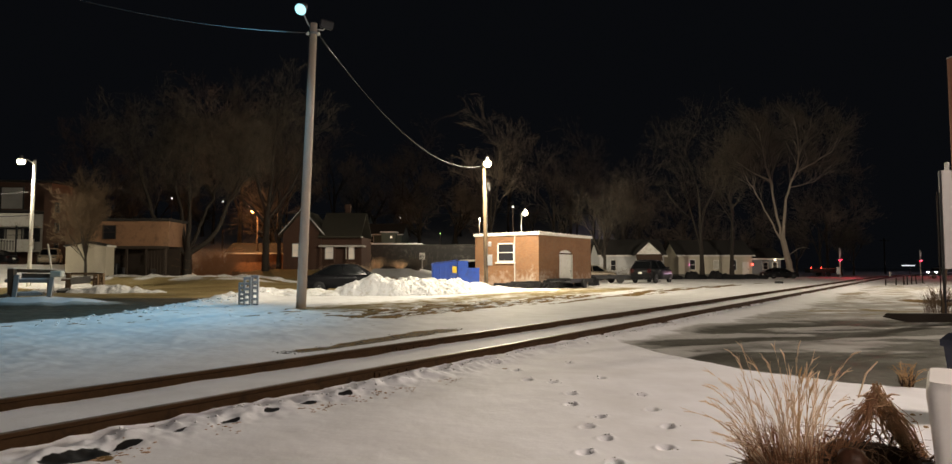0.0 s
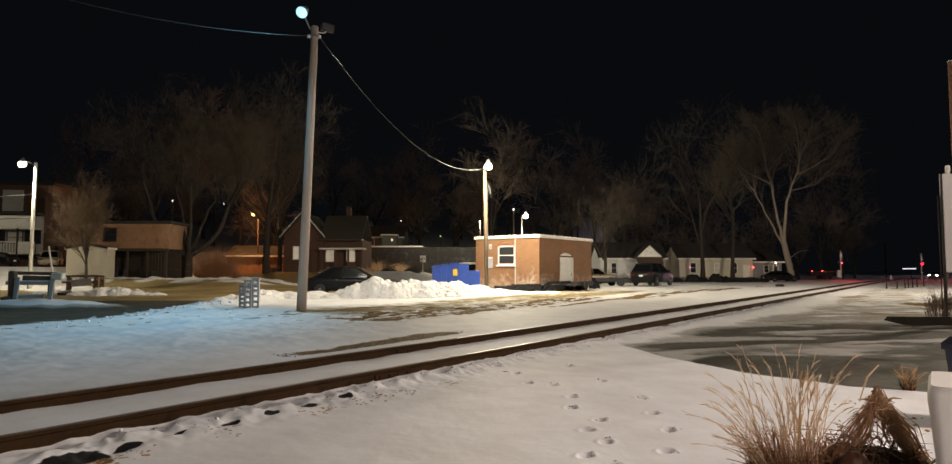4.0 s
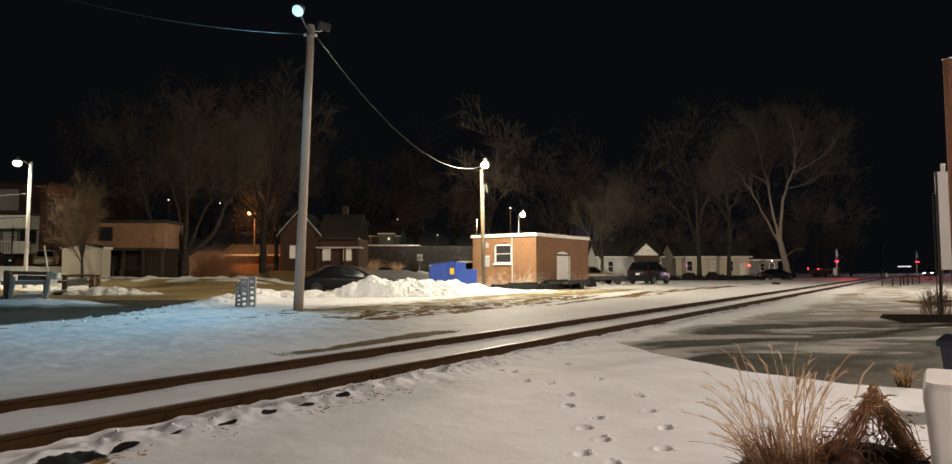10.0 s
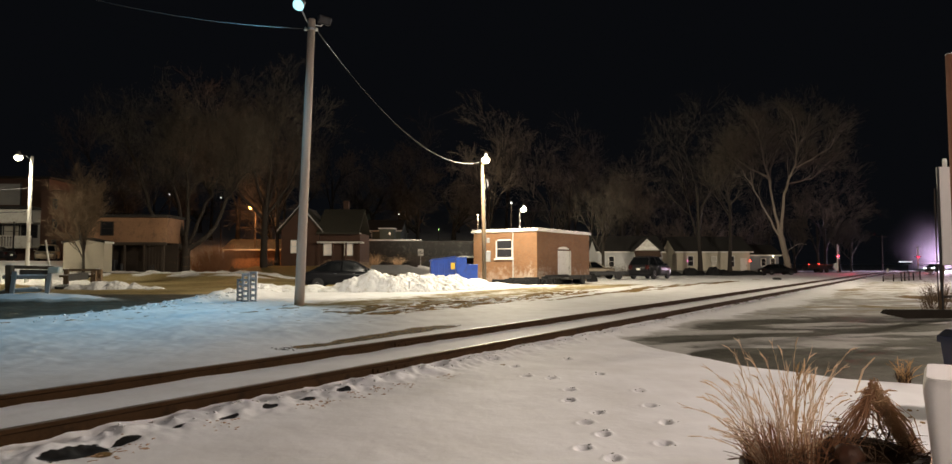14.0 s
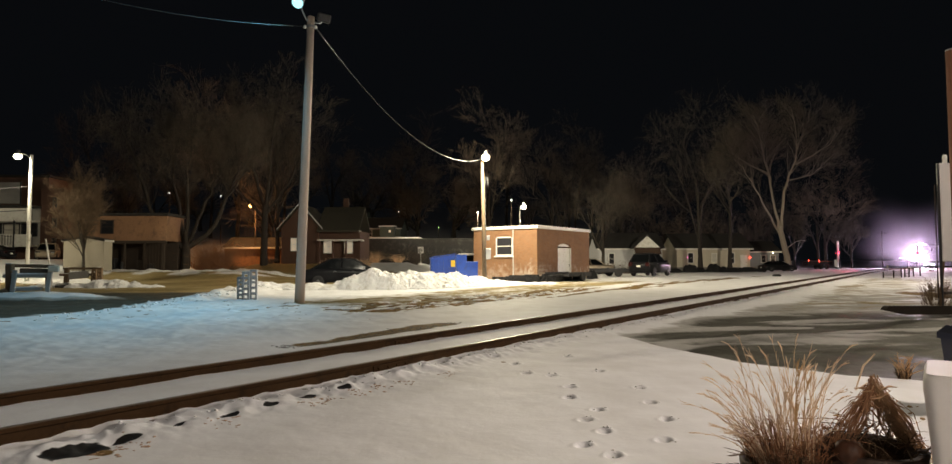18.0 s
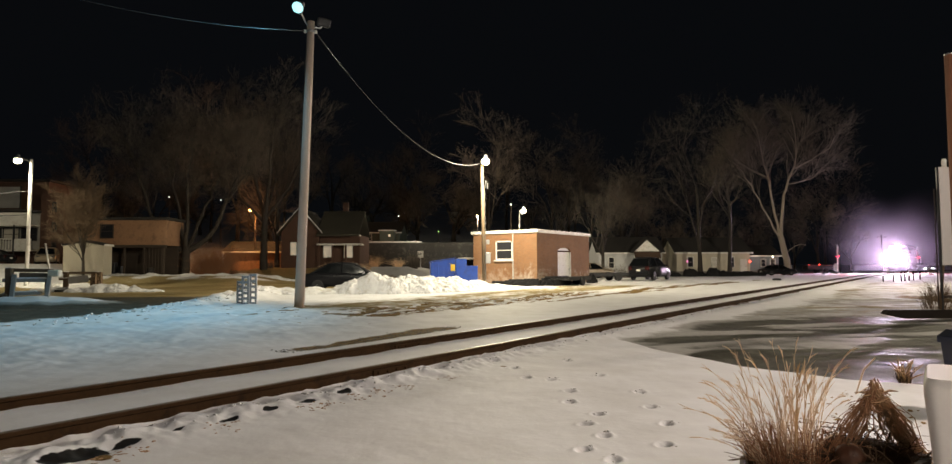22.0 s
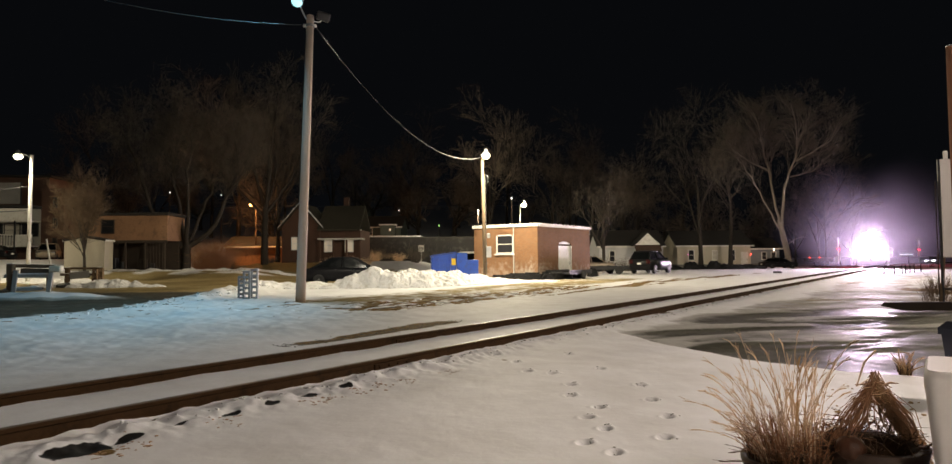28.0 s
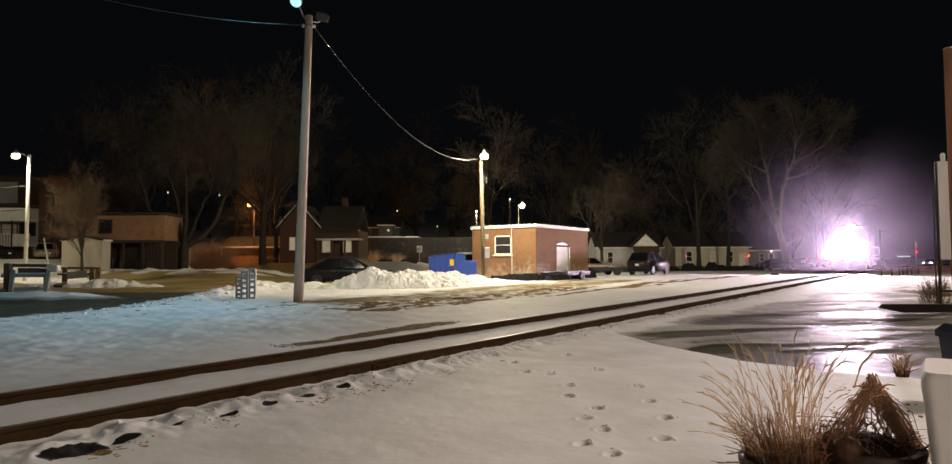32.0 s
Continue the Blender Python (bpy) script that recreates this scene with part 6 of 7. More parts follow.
vehicle("van", pose(-0.75, 54.5, 0, 0, 0, 95), WHITE_PAINT, "white van parked behind the dumpster", 5.0, 1.95, 2.1, 0.3, 1.2, (-2.4, -2.2, 0.9, 1.6), 1.1, "suv")
ct = thing("cargo_trailer", pose(58.1, 106, 0, 0, 0, 0), "dark cargo trailer at the crossing with lit red and amber lights", "trailer")
part("bed", Mesh().box((-0.5, 0, 0.95), (4.2, 1.8, 0.7), ch=0.05), DARK_METAL, ct)
part("tongue", Mesh().tube([(2.0, 0, 0.7), (3.2, 0, 0.6)], 0.06, 8), DARK_METAL, ct)
for wx in (-0.4, 0.5):
    part("wheel", Mesh().cyl((wx, -0.95, 0.34), (wx, -0.72, 0.34), 0.34, n=18), BLACK, ct)
    part("wheel", Mesh().cyl((wx, 0.72, 0.34), (wx, 0.95, 0.34), 0.34, n=18), BLACK, ct)
for lx in (-2.45, -0.75):
    part("red_light", Mesh().lathe([(0.02, 0.09), (0.08, 0.04), (0.08, -0.04), (0.02, -0.09)], 12, (lx, -0.93, 1.42)), TAIL, ct, "glowing red light")
for k in range(6):
    part("marker", Mesh().box((-0.4 + 0.34 * k, -0.93, 1.30), (0.10, 0.04, 0.05), ch=0.01), AMBER, ct, "small amber marker")
part("rack", Mesh().tube([(-2.5, -0.85, 1.25), (-2.5, -0.85, 1.42), (1.5, -0.85, 1.42), (1.5, -0.85, 1.25)], 0.03, 6), DARK_METAL, ct)

sgn = thing("lit_sign", pose(82.0, 120, 0, 0, 0, -6), "small white lit sign on posts beside the road", "sign")
part("panel", Mesh().box((0, 0, 1.85), (2.4, 0.15, 0.20), ch=0.05), LIT_WHITE, sgn, "glowing white sign face")
for sx in (0.3,):
    part("post", Mesh().box((sx, 0, 0.9), (0.14, 0.14, 2.0), ch=0.01), DARK_METAL, sgn)
car2 = vehicle("sedan", pose(85.5, 117.5, 0, 0, 0, 215), CAR_GREY, "car with lit headlights waiting beyond the crossing", 4.6, 1.8, 1.45, 0.2, 0.9, (-1.75, -0.95, 0.35, 1.15), 0.86, lit_head=True)
solo("marker_post", Mesh().lathe([(0.05, -0.1), (0.05, 1.5), (0.02, 1.6)], 8), WHITE_PAINT, pose(47.6, 96, 0), "white marker post by the road", "post")
solo("marker_post", Mesh().lathe([(0.14, -0.1), (0.14, 0.75), (0.05, 0.85)], 10), WHITE_PAINT, pose(60.5, 92.5, 0), "short white post by the track", "post")
solo("tyre", Mesh().lathe([(0.2, 0.0), (0.34, 0.02), (0.38, 0.1), (0.34, 0.2), (0.2, 0.22)], 18), BLACK, pose(27.5, 57.5, -0.02), "old black tyre lying in the snow", "tyre")
solo("debris", Mesh().box((0, 0, 0.09), (0.8, 0.4, 0.18), ch=0.06), BLACK, pose(17.8, 62.5, -0.02, 0, 0, 20), "dark lump lying in the snow", "debris")

# ---- right-hand side: cabinet, pole, platform, bin, planters ----
cab = thing("sign_cabinet", pose(14.03, 18.9, 0, 0, 0, 0), "tall pale metal sign box on dark posts", "sign")
part("body", Mesh().box((0.17, 0.05, 2.87), (0.33, 0.10, 2.97), ch=0.02), PLASTIC, cab, "pale tall box")
part("edge_frame", Mesh().box((-0.035, 0.04, 2.2), (0.06, 0.06, 4.3), ch=0.008), DARK_METAL, cab)
part("lamp_cap", Mesh().lathe([(0.06, 0.0), (0.065, 0.2), (0.04, 0.25)], 10, (0.2, 0.05, 4.36)), WHITE_PAINT, cab)
for sx in (0.05, 0.33):
    part("leg", Mesh().tube([(sx * 1.9 - 0.20, 0.05, -0.1), (sx, 0.05, 1.42)], 0.04, 6), TIMBER, cab, "splayed timber leg")
part("conduit", Mesh().cyl((-0.10, 0.1, 0.0), (-0.10, 0.1, 3.7), 0.016, n=8), TIE, cab)
part("crossbar", Mesh().box((0.45, 0.0, 0.45), (0.9, 0.08, 0.08), ch=0.01), TIE, cab)
pole = thing("utility_pole", pose(13.57, 17.6, 0), "brown wooden utility pole", "utility pole")
part("shaft", Mesh().tube([(0.0, 0, -0.3), (-0.05, 0, 7.35)], [0.17, 0.14], 14), BROWN_POLE, pole, smooth=True)
part("cap", Mesh().lathe([(0.15, 0), (0.15, 0.03), (0.03, 0.06)], 12, (-0.05, 0, 7.35)), GALV, pole)
solo("timber_beam", Mesh().prism([(0, 0.10), (0.55, -0.02), (5.2, -0.02), (5.2, 0.20), (0.1, 0.20)], -0.12, 0.12, "y"), BLACK_TIMBER, pose(10.95, 17.0, 0, 0, 0, -1), "long dark timber lying at the lot's edge", "timber")
blue = thing("blue_bin", pose(4.84, 6.0, 0, 0, 0, 4), "dark blue plastic bin", "bin")
part("body", Mesh().tube_rings([[(sx * k, sy * k, z) for sx, sy in ((-0.26, -0.24), (0.26, -0.24), (0.26, 0.24), (-0.26, 0.24))] for z, k in ((-0.02, 0.8), (0.66, 1.0))]), NAVY, blue)
part("lid", Mesh().tube_rings([[(sx * k, sy * k, z) for sx, sy in ((-0.28, -0.26), (0.28, -0.26), (0.28, 0.26), (-0.28, 0.26))] for z, k in ((0.66, 1.0), (0.72, 1.0), (0.79, 0.8))]), NAVY, blue)


def build_white_bin():
    b = thing("white_bin", pose(2.71, 3.29, -0.085, 0, 0, -36), "white moulded plastic bin", "bin")
    rings = []
    for z, k in ((-0.02, 0.78), (0.05, 0.80), (0.80, 0.985), (0.84, 1.0), (0.88, 1.0), (0.905, 0.985), (0.92, 0.95)):
        ring = []
        for qx, qy in ((1, 1), (-1, 1), (-1, -1), (1, -1)):
            a0 = math.atan2(qy, qx) - math.pi / 4
            for i in range(8):
                a = a0 + (math.pi / 2) * i / 7
                ring.append((k * (qx * 0.26 + 0.06 * math.cos(a)), k * (qy * 0.26 + 0.06 * math.sin(a)), z))
        rings.append(ring)
    part("body", Mesh().tube_rings(rings, False), PLASTIC, b, smooth=True)
    part("lid", Mesh().prism([q[:2] for q in rings[-1]], 0.915, 0.928, "z"), PLASTIC, b, "flat white lid")
    part("lid_panel", Mesh().box((0.06, -0.02, 0.93), (0.36, 0.40, 0.03), ch=0.012), PLASTIC, b)
    # Reflected red light put in as a small glowing dot.
    part("red_glint", Mesh().cyl((-0.10, -0.2, 0.922), (-0.10, -0.2, 0.935), 0.012, n=8), TAIL, b, "red reflection on the lid, made as a tiny glowing dot")


build_white_bin()


def blades(seed, n, base_r, height, splay, w0, bendy=0.5, one_side=0.0, low=0.35):
    """Many thin curved stalks out of one root."""
    rnd = random.Random(seed)
    m = Mesh()
    for k in range(n):
        a = rnd.uniform(0, 2 * math.pi)
        r = base_r * math.sqrt(rnd.random())
        p = Vector((r * math.cos(a), r * math.sin(a), 0))
        out = Vector((math.cos(a) + rnd.gauss(0, 0.5) + one_side, math.sin(a) + rnd.gauss(0, 0.5), 0)) * splay * rnd.uniform(0.2, 1.0)
        h = height * rnd.uniform(low, 1.0) * (1 - 0.25 * min(1, out.length))
        w = w0 * rnd.uniform(0.6, 1.4)
        pts = []
        sway = Vector((rnd.gauss(0, 0.06), rnd.gauss(0, 0.06), 0)) * h
        nod = Vector((out.x, out.y, -0.3)) * h * rnd.uniform(0.0, 0.25)
        for i in range(7):
            f = i / 6
            pts.append(p + out * h * (f * (1 - bendy) + bendy * f * f) + sway * math.sin(3.1 * f) * f + nod * f ** 4 + Vector((0, 0, h * (f - 0.22 * out.length * f * f))))
        m.tube(pts, [w * (1 - 0.75 * i / 6) for i in range(7)], 3, caps=False)
        if rnd.random() < 0.22:
            q = pts[4]
            m.tube([q, q + Vector((rnd.gauss(0, 0.05), rnd.gauss(0, 0.05), 0.06)), q + Vector((rnd.gauss(0, 0.10), rnd.gauss(0, 0.10), 0.08))], [w * 0.8, w * 0.7, w * 0.2], 3, caps=False)
        if rnd.random() < 0.45:
            e = pts[-1]
            d = (pts[-1] - pts[-2]).normalized()
            m.tube([e - d * 0.10, e - d * 0.05, e + d * 0.02], [w * 0.4, w * 0.62, w * 0.2], 4, caps=False)
    return m


def reed(m, rnd, root, tip, bow, w):
    """One dry reed that rises steeply and bows out to its tip, with frayed leaves along its upper part."""
    rise = Vector((root.x + (tip.x - root.x) * 0.30, root.y + (tip.y - root.y) * 0.30, root.z + (tip.z - root.z) * (0.55 + 0.40 * bow)))
    pts = [root * (1 - f) ** 2 + rise * (2 * f * (1 - f)) + tip * f * f for f in [i / 8 for i in range(9)]]
    m.tube(pts, [w * (1 - 0.8 * i / 8) for i in range(9)], 3, caps=False)
    head = (pts[8] - pts[7]).normalized()
    nod = Vector((head.x * 1.6, head.y * 1.6, head.z * 0.5)).normalized()
    m.tube([pts[8] - head * 0.03, pts[8], pts[8] + nod * 0.03, pts[8] + nod * 0.05], [w * 0.4, w * 0.95, w * 0.8, w * 0.15], 4, caps=False)
    for i in range(2, 8):
        for c in range(3):
            if rnd.random() < 0.15 + 0.08 * i:
                d = (pts[i + 1] - pts[i]).normalized()
                side = Vector((rnd.gauss(0, 1), rnd.gauss(0, 1), rnd.gauss(0, 0.4))).normalized()
                long = rnd.uniform(0.03, 0.10)
                q = pts[i] + (pts[i + 1] - pts[i]) * rnd.random()
                m.tube([q, q + d * long * 0.6 + side * long * 0.12, q + d * long + side * long * 0.28], [w * 0.4, w * 0.50, w * 0.12], 3, caps=False)


def build_planters():
    g = thing("grass_planter", pose(1.90, 3.85, -0.08), "tall dry ornamental grass in a brown tub", "planter")
    part("tub", Mesh().lathe([(0.22, -0.02), (0.275, 0.24), (0.29, 0.27), (0.29, 0.30), (0.265, 0.30), (0.25, 0.285), (0.02, 0.28)], 28), PLANTER, g, "dark brown tub", smooth=True)
    rnd = random.Random(8)
    # (where the tip leans to, its height, how many reeds, how far they bow)
    for dx, top, n, bow in ((-0.28, 0.94, 5, 0.25), (-0.32, 0.86, 6, 0.3), (-0.19, 0.86, 6, 0.25), (-0.08, 0.92, 6, 0.15), (0.01, 0.95, 7, 0.12), (0.13, 0.86, 5, 0.2), (0.26, 0.92, 6, 0.3),
                            (0.15, 0.80, 5, 0.2), (0.29, 0.72, 4, 0.4), (-0.43, 0.78, 7, 0.4), (-0.48, 0.70, 8, 0.5), (-0.46, 0.61, 8, 0.55), (-0.58, 0.56, 3, 0.75)):
        m = Mesh()
        for k in range(n):
            root = Vector((0.35 * dx + rnd.gauss(0, 0.045), rnd.gauss(0, 0.06), 0.26))
            lead = k == 0
            h = top * (1.0 if lead else rnd.uniform(0.55, 0.98)) + 0.08
            tip = Vector((dx * (1 if lead else rnd.uniform(0.7, 1.06)) + rnd.gauss(0, 0.02), rnd.gauss(0, 0.09), h))
            reed(m, rnd, root, tip, bow, rnd.uniform(0.0028, 0.0050))
        tagged(part("reeds", m, STRAW, g, "dry straw-coloured reeds with frayed leaves"), kind="stuff")
    m = Mesh()
    for k in range(4):
        root = Vector((rnd.gauss(-0.01, 0.03), rnd.gauss(-0.08, 0.012), 0.26))
        reed(m, rnd, root, Vector((-0.01 + rnd.gauss(0, 0.05), -0.09, rnd.uniform(0.75, 0.88))), 0.05, 0.0045)
    tagged(part("golden_reeds", m, GOLD_STRAW, g, "a few golden upright reeds"), kind="stuff")
    m = Mesh()
    for dx, z in ((-0.42, 0.30), (-0.34, 0.24), (-0.38, 0.36), (0.30, 0.34), (0.36, 0.45)):
        reed(m, rnd, Vector((0.3 * dx, rnd.gauss(0, 0.05), 0.28)), Vector((dx, rnd.gauss(-0.05, 0.05), z)), 1.1, 0.004)
    tagged(part("drooping_leaves", m, BLACK_STRAW, g, "dark drooping leaves"), kind="stuff")
    tagged(part("root_tuft", blades(6, 300, 0.22, 0.36, 0.42, 0.0036, 0.5, -0.25, 0.35), RED_STRAW, g, "reddish-brown tuft at the roots", pose(0, 0, 0.25)), kind="stuff")
    tagged(part("low_leaves", blades(5, 200, 0.23, 0.17, 0.65, 0.0046), BLACK_STRAW, g, "brown low leaves", pose(0, 0, 0.27)), kind="stuff")
    s = thing("dead_plant", pose(2.31, 3.75, 0.0), "dead drooping stalks tied at the top in a dark tub", "planter")
    part("tub", Mesh().lathe([(0.23, -0.02), (0.28, 0.27), (0.295, 0.33), (0.27, 0.33), (0.02, 0.315)], 28), PLANTER, s, smooth=True)
    rnd = random.Random(9)
    peak = Vector((0.03, 0, 0.735))
    # (foot, strands, spread of the bundle, how far leaves stand off)
    for foot, n, wide, leafy in ((Vector((0.33, 0.0, 0.20)), 90, 0.022, 0.020), (Vector((-0.24, -0.04, 0.24)), 34, 0.026, 0.030), (Vector((-0.10, 0.16, 0.24)), 7, 0.03, 0.04)):
        m = Mesh()
        for k in range(n):
            top = peak + Vector((rnd.gauss(0, 0.012), rnd.gauss(0, 0.012), rnd.uniform(-0.10, 0.02)))
            end = foot + Vector((rnd.gauss(0, wide * 1.4), rnd.gauss(0, wide * 1.4), rnd.uniform(-0.04, 0.10)))
            mid = top.lerp(end, 0.5) + Vector((-foot.x * 0.06 + rnd.gauss(0, wide * 1.5), rnd.gauss(0, wide * 1.5), 0.02))
            w = rnd.uniform(0.0015, 0.0046)
            m.tube([top, mid, end], [w * 0.6, w, w * 0.6], 4, caps=False)
            for c in range(4):
                f = rnd.random()
                q = top.lerp(mid, f * 2) if f < 0.5 else mid.lerp(end, f * 2 - 1)
                d = Vector((rnd.gauss(0, 1), rnd.gauss(0, 1), rnd.gauss(-1.2, 0.7))) * leafy * rnd.uniform(0.3, 1.5)
                m.tube([q, q + d * 0.6 + Vector((0, 0, 0.010)), q + d], [0.0012, rnd.uniform(0.002, 0.005), 0.0008], 3, caps=False)
        tagged(part("stalk", m, RED_STRAW if foot.x < 0 else DARK_STRAW, s, "withered brown stalks"), kind="stuff")
    m = Mesh()
    for k in range(34):
        z = rnd.uniform(0.50, 0.68)
        a = Vector((0.02 + rnd.uniform(-0.5, 0.35) * (0.80 - z), rnd.gauss(0, 0.03), z))
        m.tube([a, a + Vector((0.05, 0, rnd.gauss(0.01, 0.01))), a + Vector((rnd.uniform(0.07, 0.13), rnd.gauss(0, 0.02), rnd.gauss(-0.01, 0.02)))], [0.003, 0.007, 0.002], 3, caps=False)
    tagged(part("leaves", m, DARK_STRAW, s, "dry leaves caught between the stalks"), kind="stuff")
    part("soil", Mesh().lathe([(0.27, 0.30), (0.22, 0.345), (0.14, 0.375), (0.02, 0.385)], 20), SOIL_DARK, s, "dark soil heaped in the tub", smooth=True)
    tagged(part("tangle", blades(19, 190, 0.27, 0.12, 0.9, 0.0045), BLACK_STRAW, s, "tangled rotten leaves", pose(0, 0, 0.31)), kind="stuff")
    tagged(part("tip", Mesh().tube([(0.0, 0, 0.70), (-0.07, 0, 0.66), (-0.02, 0, 0.80), (0.05, 0, 0.87)], [0.004, 0.004, 0.006, 0.004], 5), STRAW, s, "loose straw stalk"))
    pk = thing("pumpkin", pose(2.125, 3.62, 0.285, 10, -14, 0), "small withered brown pumpkin in the tub", "pumpkin")
    rings = []
    for k in range(11):
        a = math.pi * k / 10
        rr = 0.004 + 0.078 * math.sin(a)
        rings.append([(rr * (1 - 0.09 * abs(math.sin(4.5 * q))) * math.cos(q), rr * (1 - 0.09 * abs(math.sin(4.5 * q))) * math.sin(q), 0.064 - 0.064 * math.cos(a)) for q in [2 * math.pi * i / 36 for i in range(36)]])
    part("rind", Mesh().tube_rings(rings), ORANGE, pk, "ribbed dull orange-brown rind", smooth=True)
    part("stem", Mesh().tube([(0, 0, 0.12), (0.004, 0, 0.145), (0.016, 0, 0.165)], [0.012, 0.009, 0.007], 6), BLACK_STRAW, pk, "dry stem")


build_planters()
tuft = thing("weed_tuft", pose(5.22, 7.75, -0.03), "small tuft of dry weeds in the snow", "weeds")
part("dry_grass", blades(33, 46, 0.06, 0.36, 0.55, 0.005, 0.6, 0.3), GOLD_STRAW, tuft)
part("rotten_stalks", blades(34, 26, 0.07, 0.24, 0.5, 0.006), BLACK_STRAW, tuft, "dark broken stalks")
for k, (x, y, hh, n) in enumerate(((15.7, 21.5, 0.9, 70), (17.1, 23.5, 1.1, 80), (19.0, 26.0, 1.2, 80), (15.0, 20.6, 0.7, 60), (22.0, 30, 1.3, 90), (18.6, 25.0, 1.0, 60), (60.5, 84, 1.6, 60), (61.5, 85, 1.8, 60))):
    w = thing("dry_weeds", pose(x, y, z_at(x, y) - 0.03), "clump of dry brown weeds at the lot's edge", "weeds", "dry weeds")
    tagged(part("dry_grass", blades(50 + k, n, 0.4, 0.8 * hh, 0.4, 0.006), BROWN_TWIGS, w), kind="stuff")

# ---- left: fence and racks by the yard ----


def build_fence(x, y, rz, k, label):
    """Dark timber barrier: two posts, two beams, and grey stakes leaning on it."""
    f = thing("timber_barrier", pose(x, y, z_at(x, y), 0, 0, rz), label, "fence", "timber barriers")
    for px, w in ((0.0, 0.26), (1.42 * k, 0.24)):
        post = part("post", Mesh().box((0, 0, 0.52), (w, 0.20, 1.26), ch=0.03), TIMBER, f, "dark timber post", pose(px, 0, 0, 0, 1.5, 3))
        part("snow_cap", Mesh().box((0, 0, 1.17), (w + 0.01, 0.2, 0.03), ch=0.012), SNOW, post)
    part("top_beam", Mesh().box((0.72 * k, 0.02, 1.10), (1.75 * k, 0.10, 0.13), ch=0.02), TIMBER, f, "dark top beam")
    beam = part("lower_beam", Mesh().box((0.66 * k, -0.05, 0.72), (1.9 * k, 0.12, 0.12), ch=0.02), TIMBER, f, "dark lower beam")
    part("snow_cap", Mesh().box((0.66 * k, -0.05, 0.80), (1.86 * k, 0.13, 0.05), ch=0.02), SNOW, beam)
    return f


bar = thing("timber_barrier", pose(-18.12, 24.6, z_at(-17.6, 24.6) - 0.26, 0, 0, 4), "weathered timber barrier with grey stakes leaning on it in the snow", "fence", "timber barriers")
post = part("post", Mesh().box((0.12, 0, 0.62), (0.25, 0.22, 1.5), ch=0.03), TIMBER, bar, "brown timber post", pose(0, 0, 0, 0, -1.5, 0))
part("snow_cap", Mesh().box((0.12, 0, 1.385), (0.23, 0.2, 0.03), ch=0.012), SNOW, post)
part("top_beam", Mesh().box((0.80, 0.14, 1.30), (1.62, 0.14, 0.13), ch=0.025), TIMBER, bar, "dark top beam", pose(0, 0, 0, 0, 1.2, 0))
lower = part("lower_beam", Mesh().box((0.70, -0.04, 0.90), (1.66, 0.12, 0.13), ch=0.02), WEATHERED, bar, "grey lower beam with snow on it")
part("snow_cap", Mesh().box((0.70, -0.04, 0.985), (1.60, 0.13, 0.05), ch=0.02), SNOW, lower)
low2 = part("bottom_beam", Mesh().box((0.60, -0.02, 0.36), (1.45, 0.14, 0.12), ch=0.02), WEATHERED, bar, "grey bottom beam with snow on it", pose(0, 0, 0, 0, -2, 0))
part("snow_cap", Mesh().box((0.55, -0.02, 0.44), (1.2, 0.14, 0.05), ch=0.02), SNOW, low2)
part("short_post", Mesh().box((1.50, 0.05, 0.45), (0.18, 0.16, 1.2), ch=0.02), TIMBER, bar)
for px, lean, top in ((0.32, 1.5, 1.14), (1.60, 3, 1.26)):
    part("stake", Mesh().box((0, 0, top / 2 - 0.1), (0.17, 0.07, top + 0.2), ch=0.012), WEATHERED, bar, "grey leaning stake", pose(px, -0.24, 0, -6, lean, 0))
part("board", Mesh().box((0.88, 0.24, 1.06), (1.22, 0.05, 0.30), ch=0.02), SLAB, bar, "old grey board behind the beams", pose(0, 0, 0, 0, 1.5, 0))
part("white_box", Mesh().box((1.80, -0.05, 1.17), (0.44, 0.28, 0.26), ch=0.04), CREAM, bar, "pale box on the beam's end")
part("foot", Mesh().box((-0.05, -0.1, 0.32), (0.34, 0.2, 0.12), ch=0.03), TIMBER, bar, "broken timber end")
far_bar = build_fence(-24.6, 38.2, 6, 1.25, "dark timber barrier at the yard's far edge")
part("board", Mesh().box((0.85, -0.14, 0.62), (1.15, 0.05, 0.42), ch=0.02), WEATHERED, far_bar, "grey weathered board", pose(0, 0, 0, 0, -6, 0))
solo("leaning_post", Mesh().tube([(0.30, 0, -0.2), (0.05, 0, 1.5), (-0.22, 0, 3.0)], [0.06, 0.055, 0.05], 10), WHITE_PAINT, pose(-26.9, 40.0, z_at(-26.9, 40.0)), "thin white post leaning in the yard", "post", smooth=True)
solo("tyre", Mesh().lathe([(0.2, 0.0), (0.34, 0.02), (0.38, 0.1), (0.34, 0.2), (0.2, 0.22)], 18), BLACK, pose(-23.9, 36.8, z_at(-23.9, 36.8), 12, 0, 0), "old black tyre lying by the barrier", "tyre")


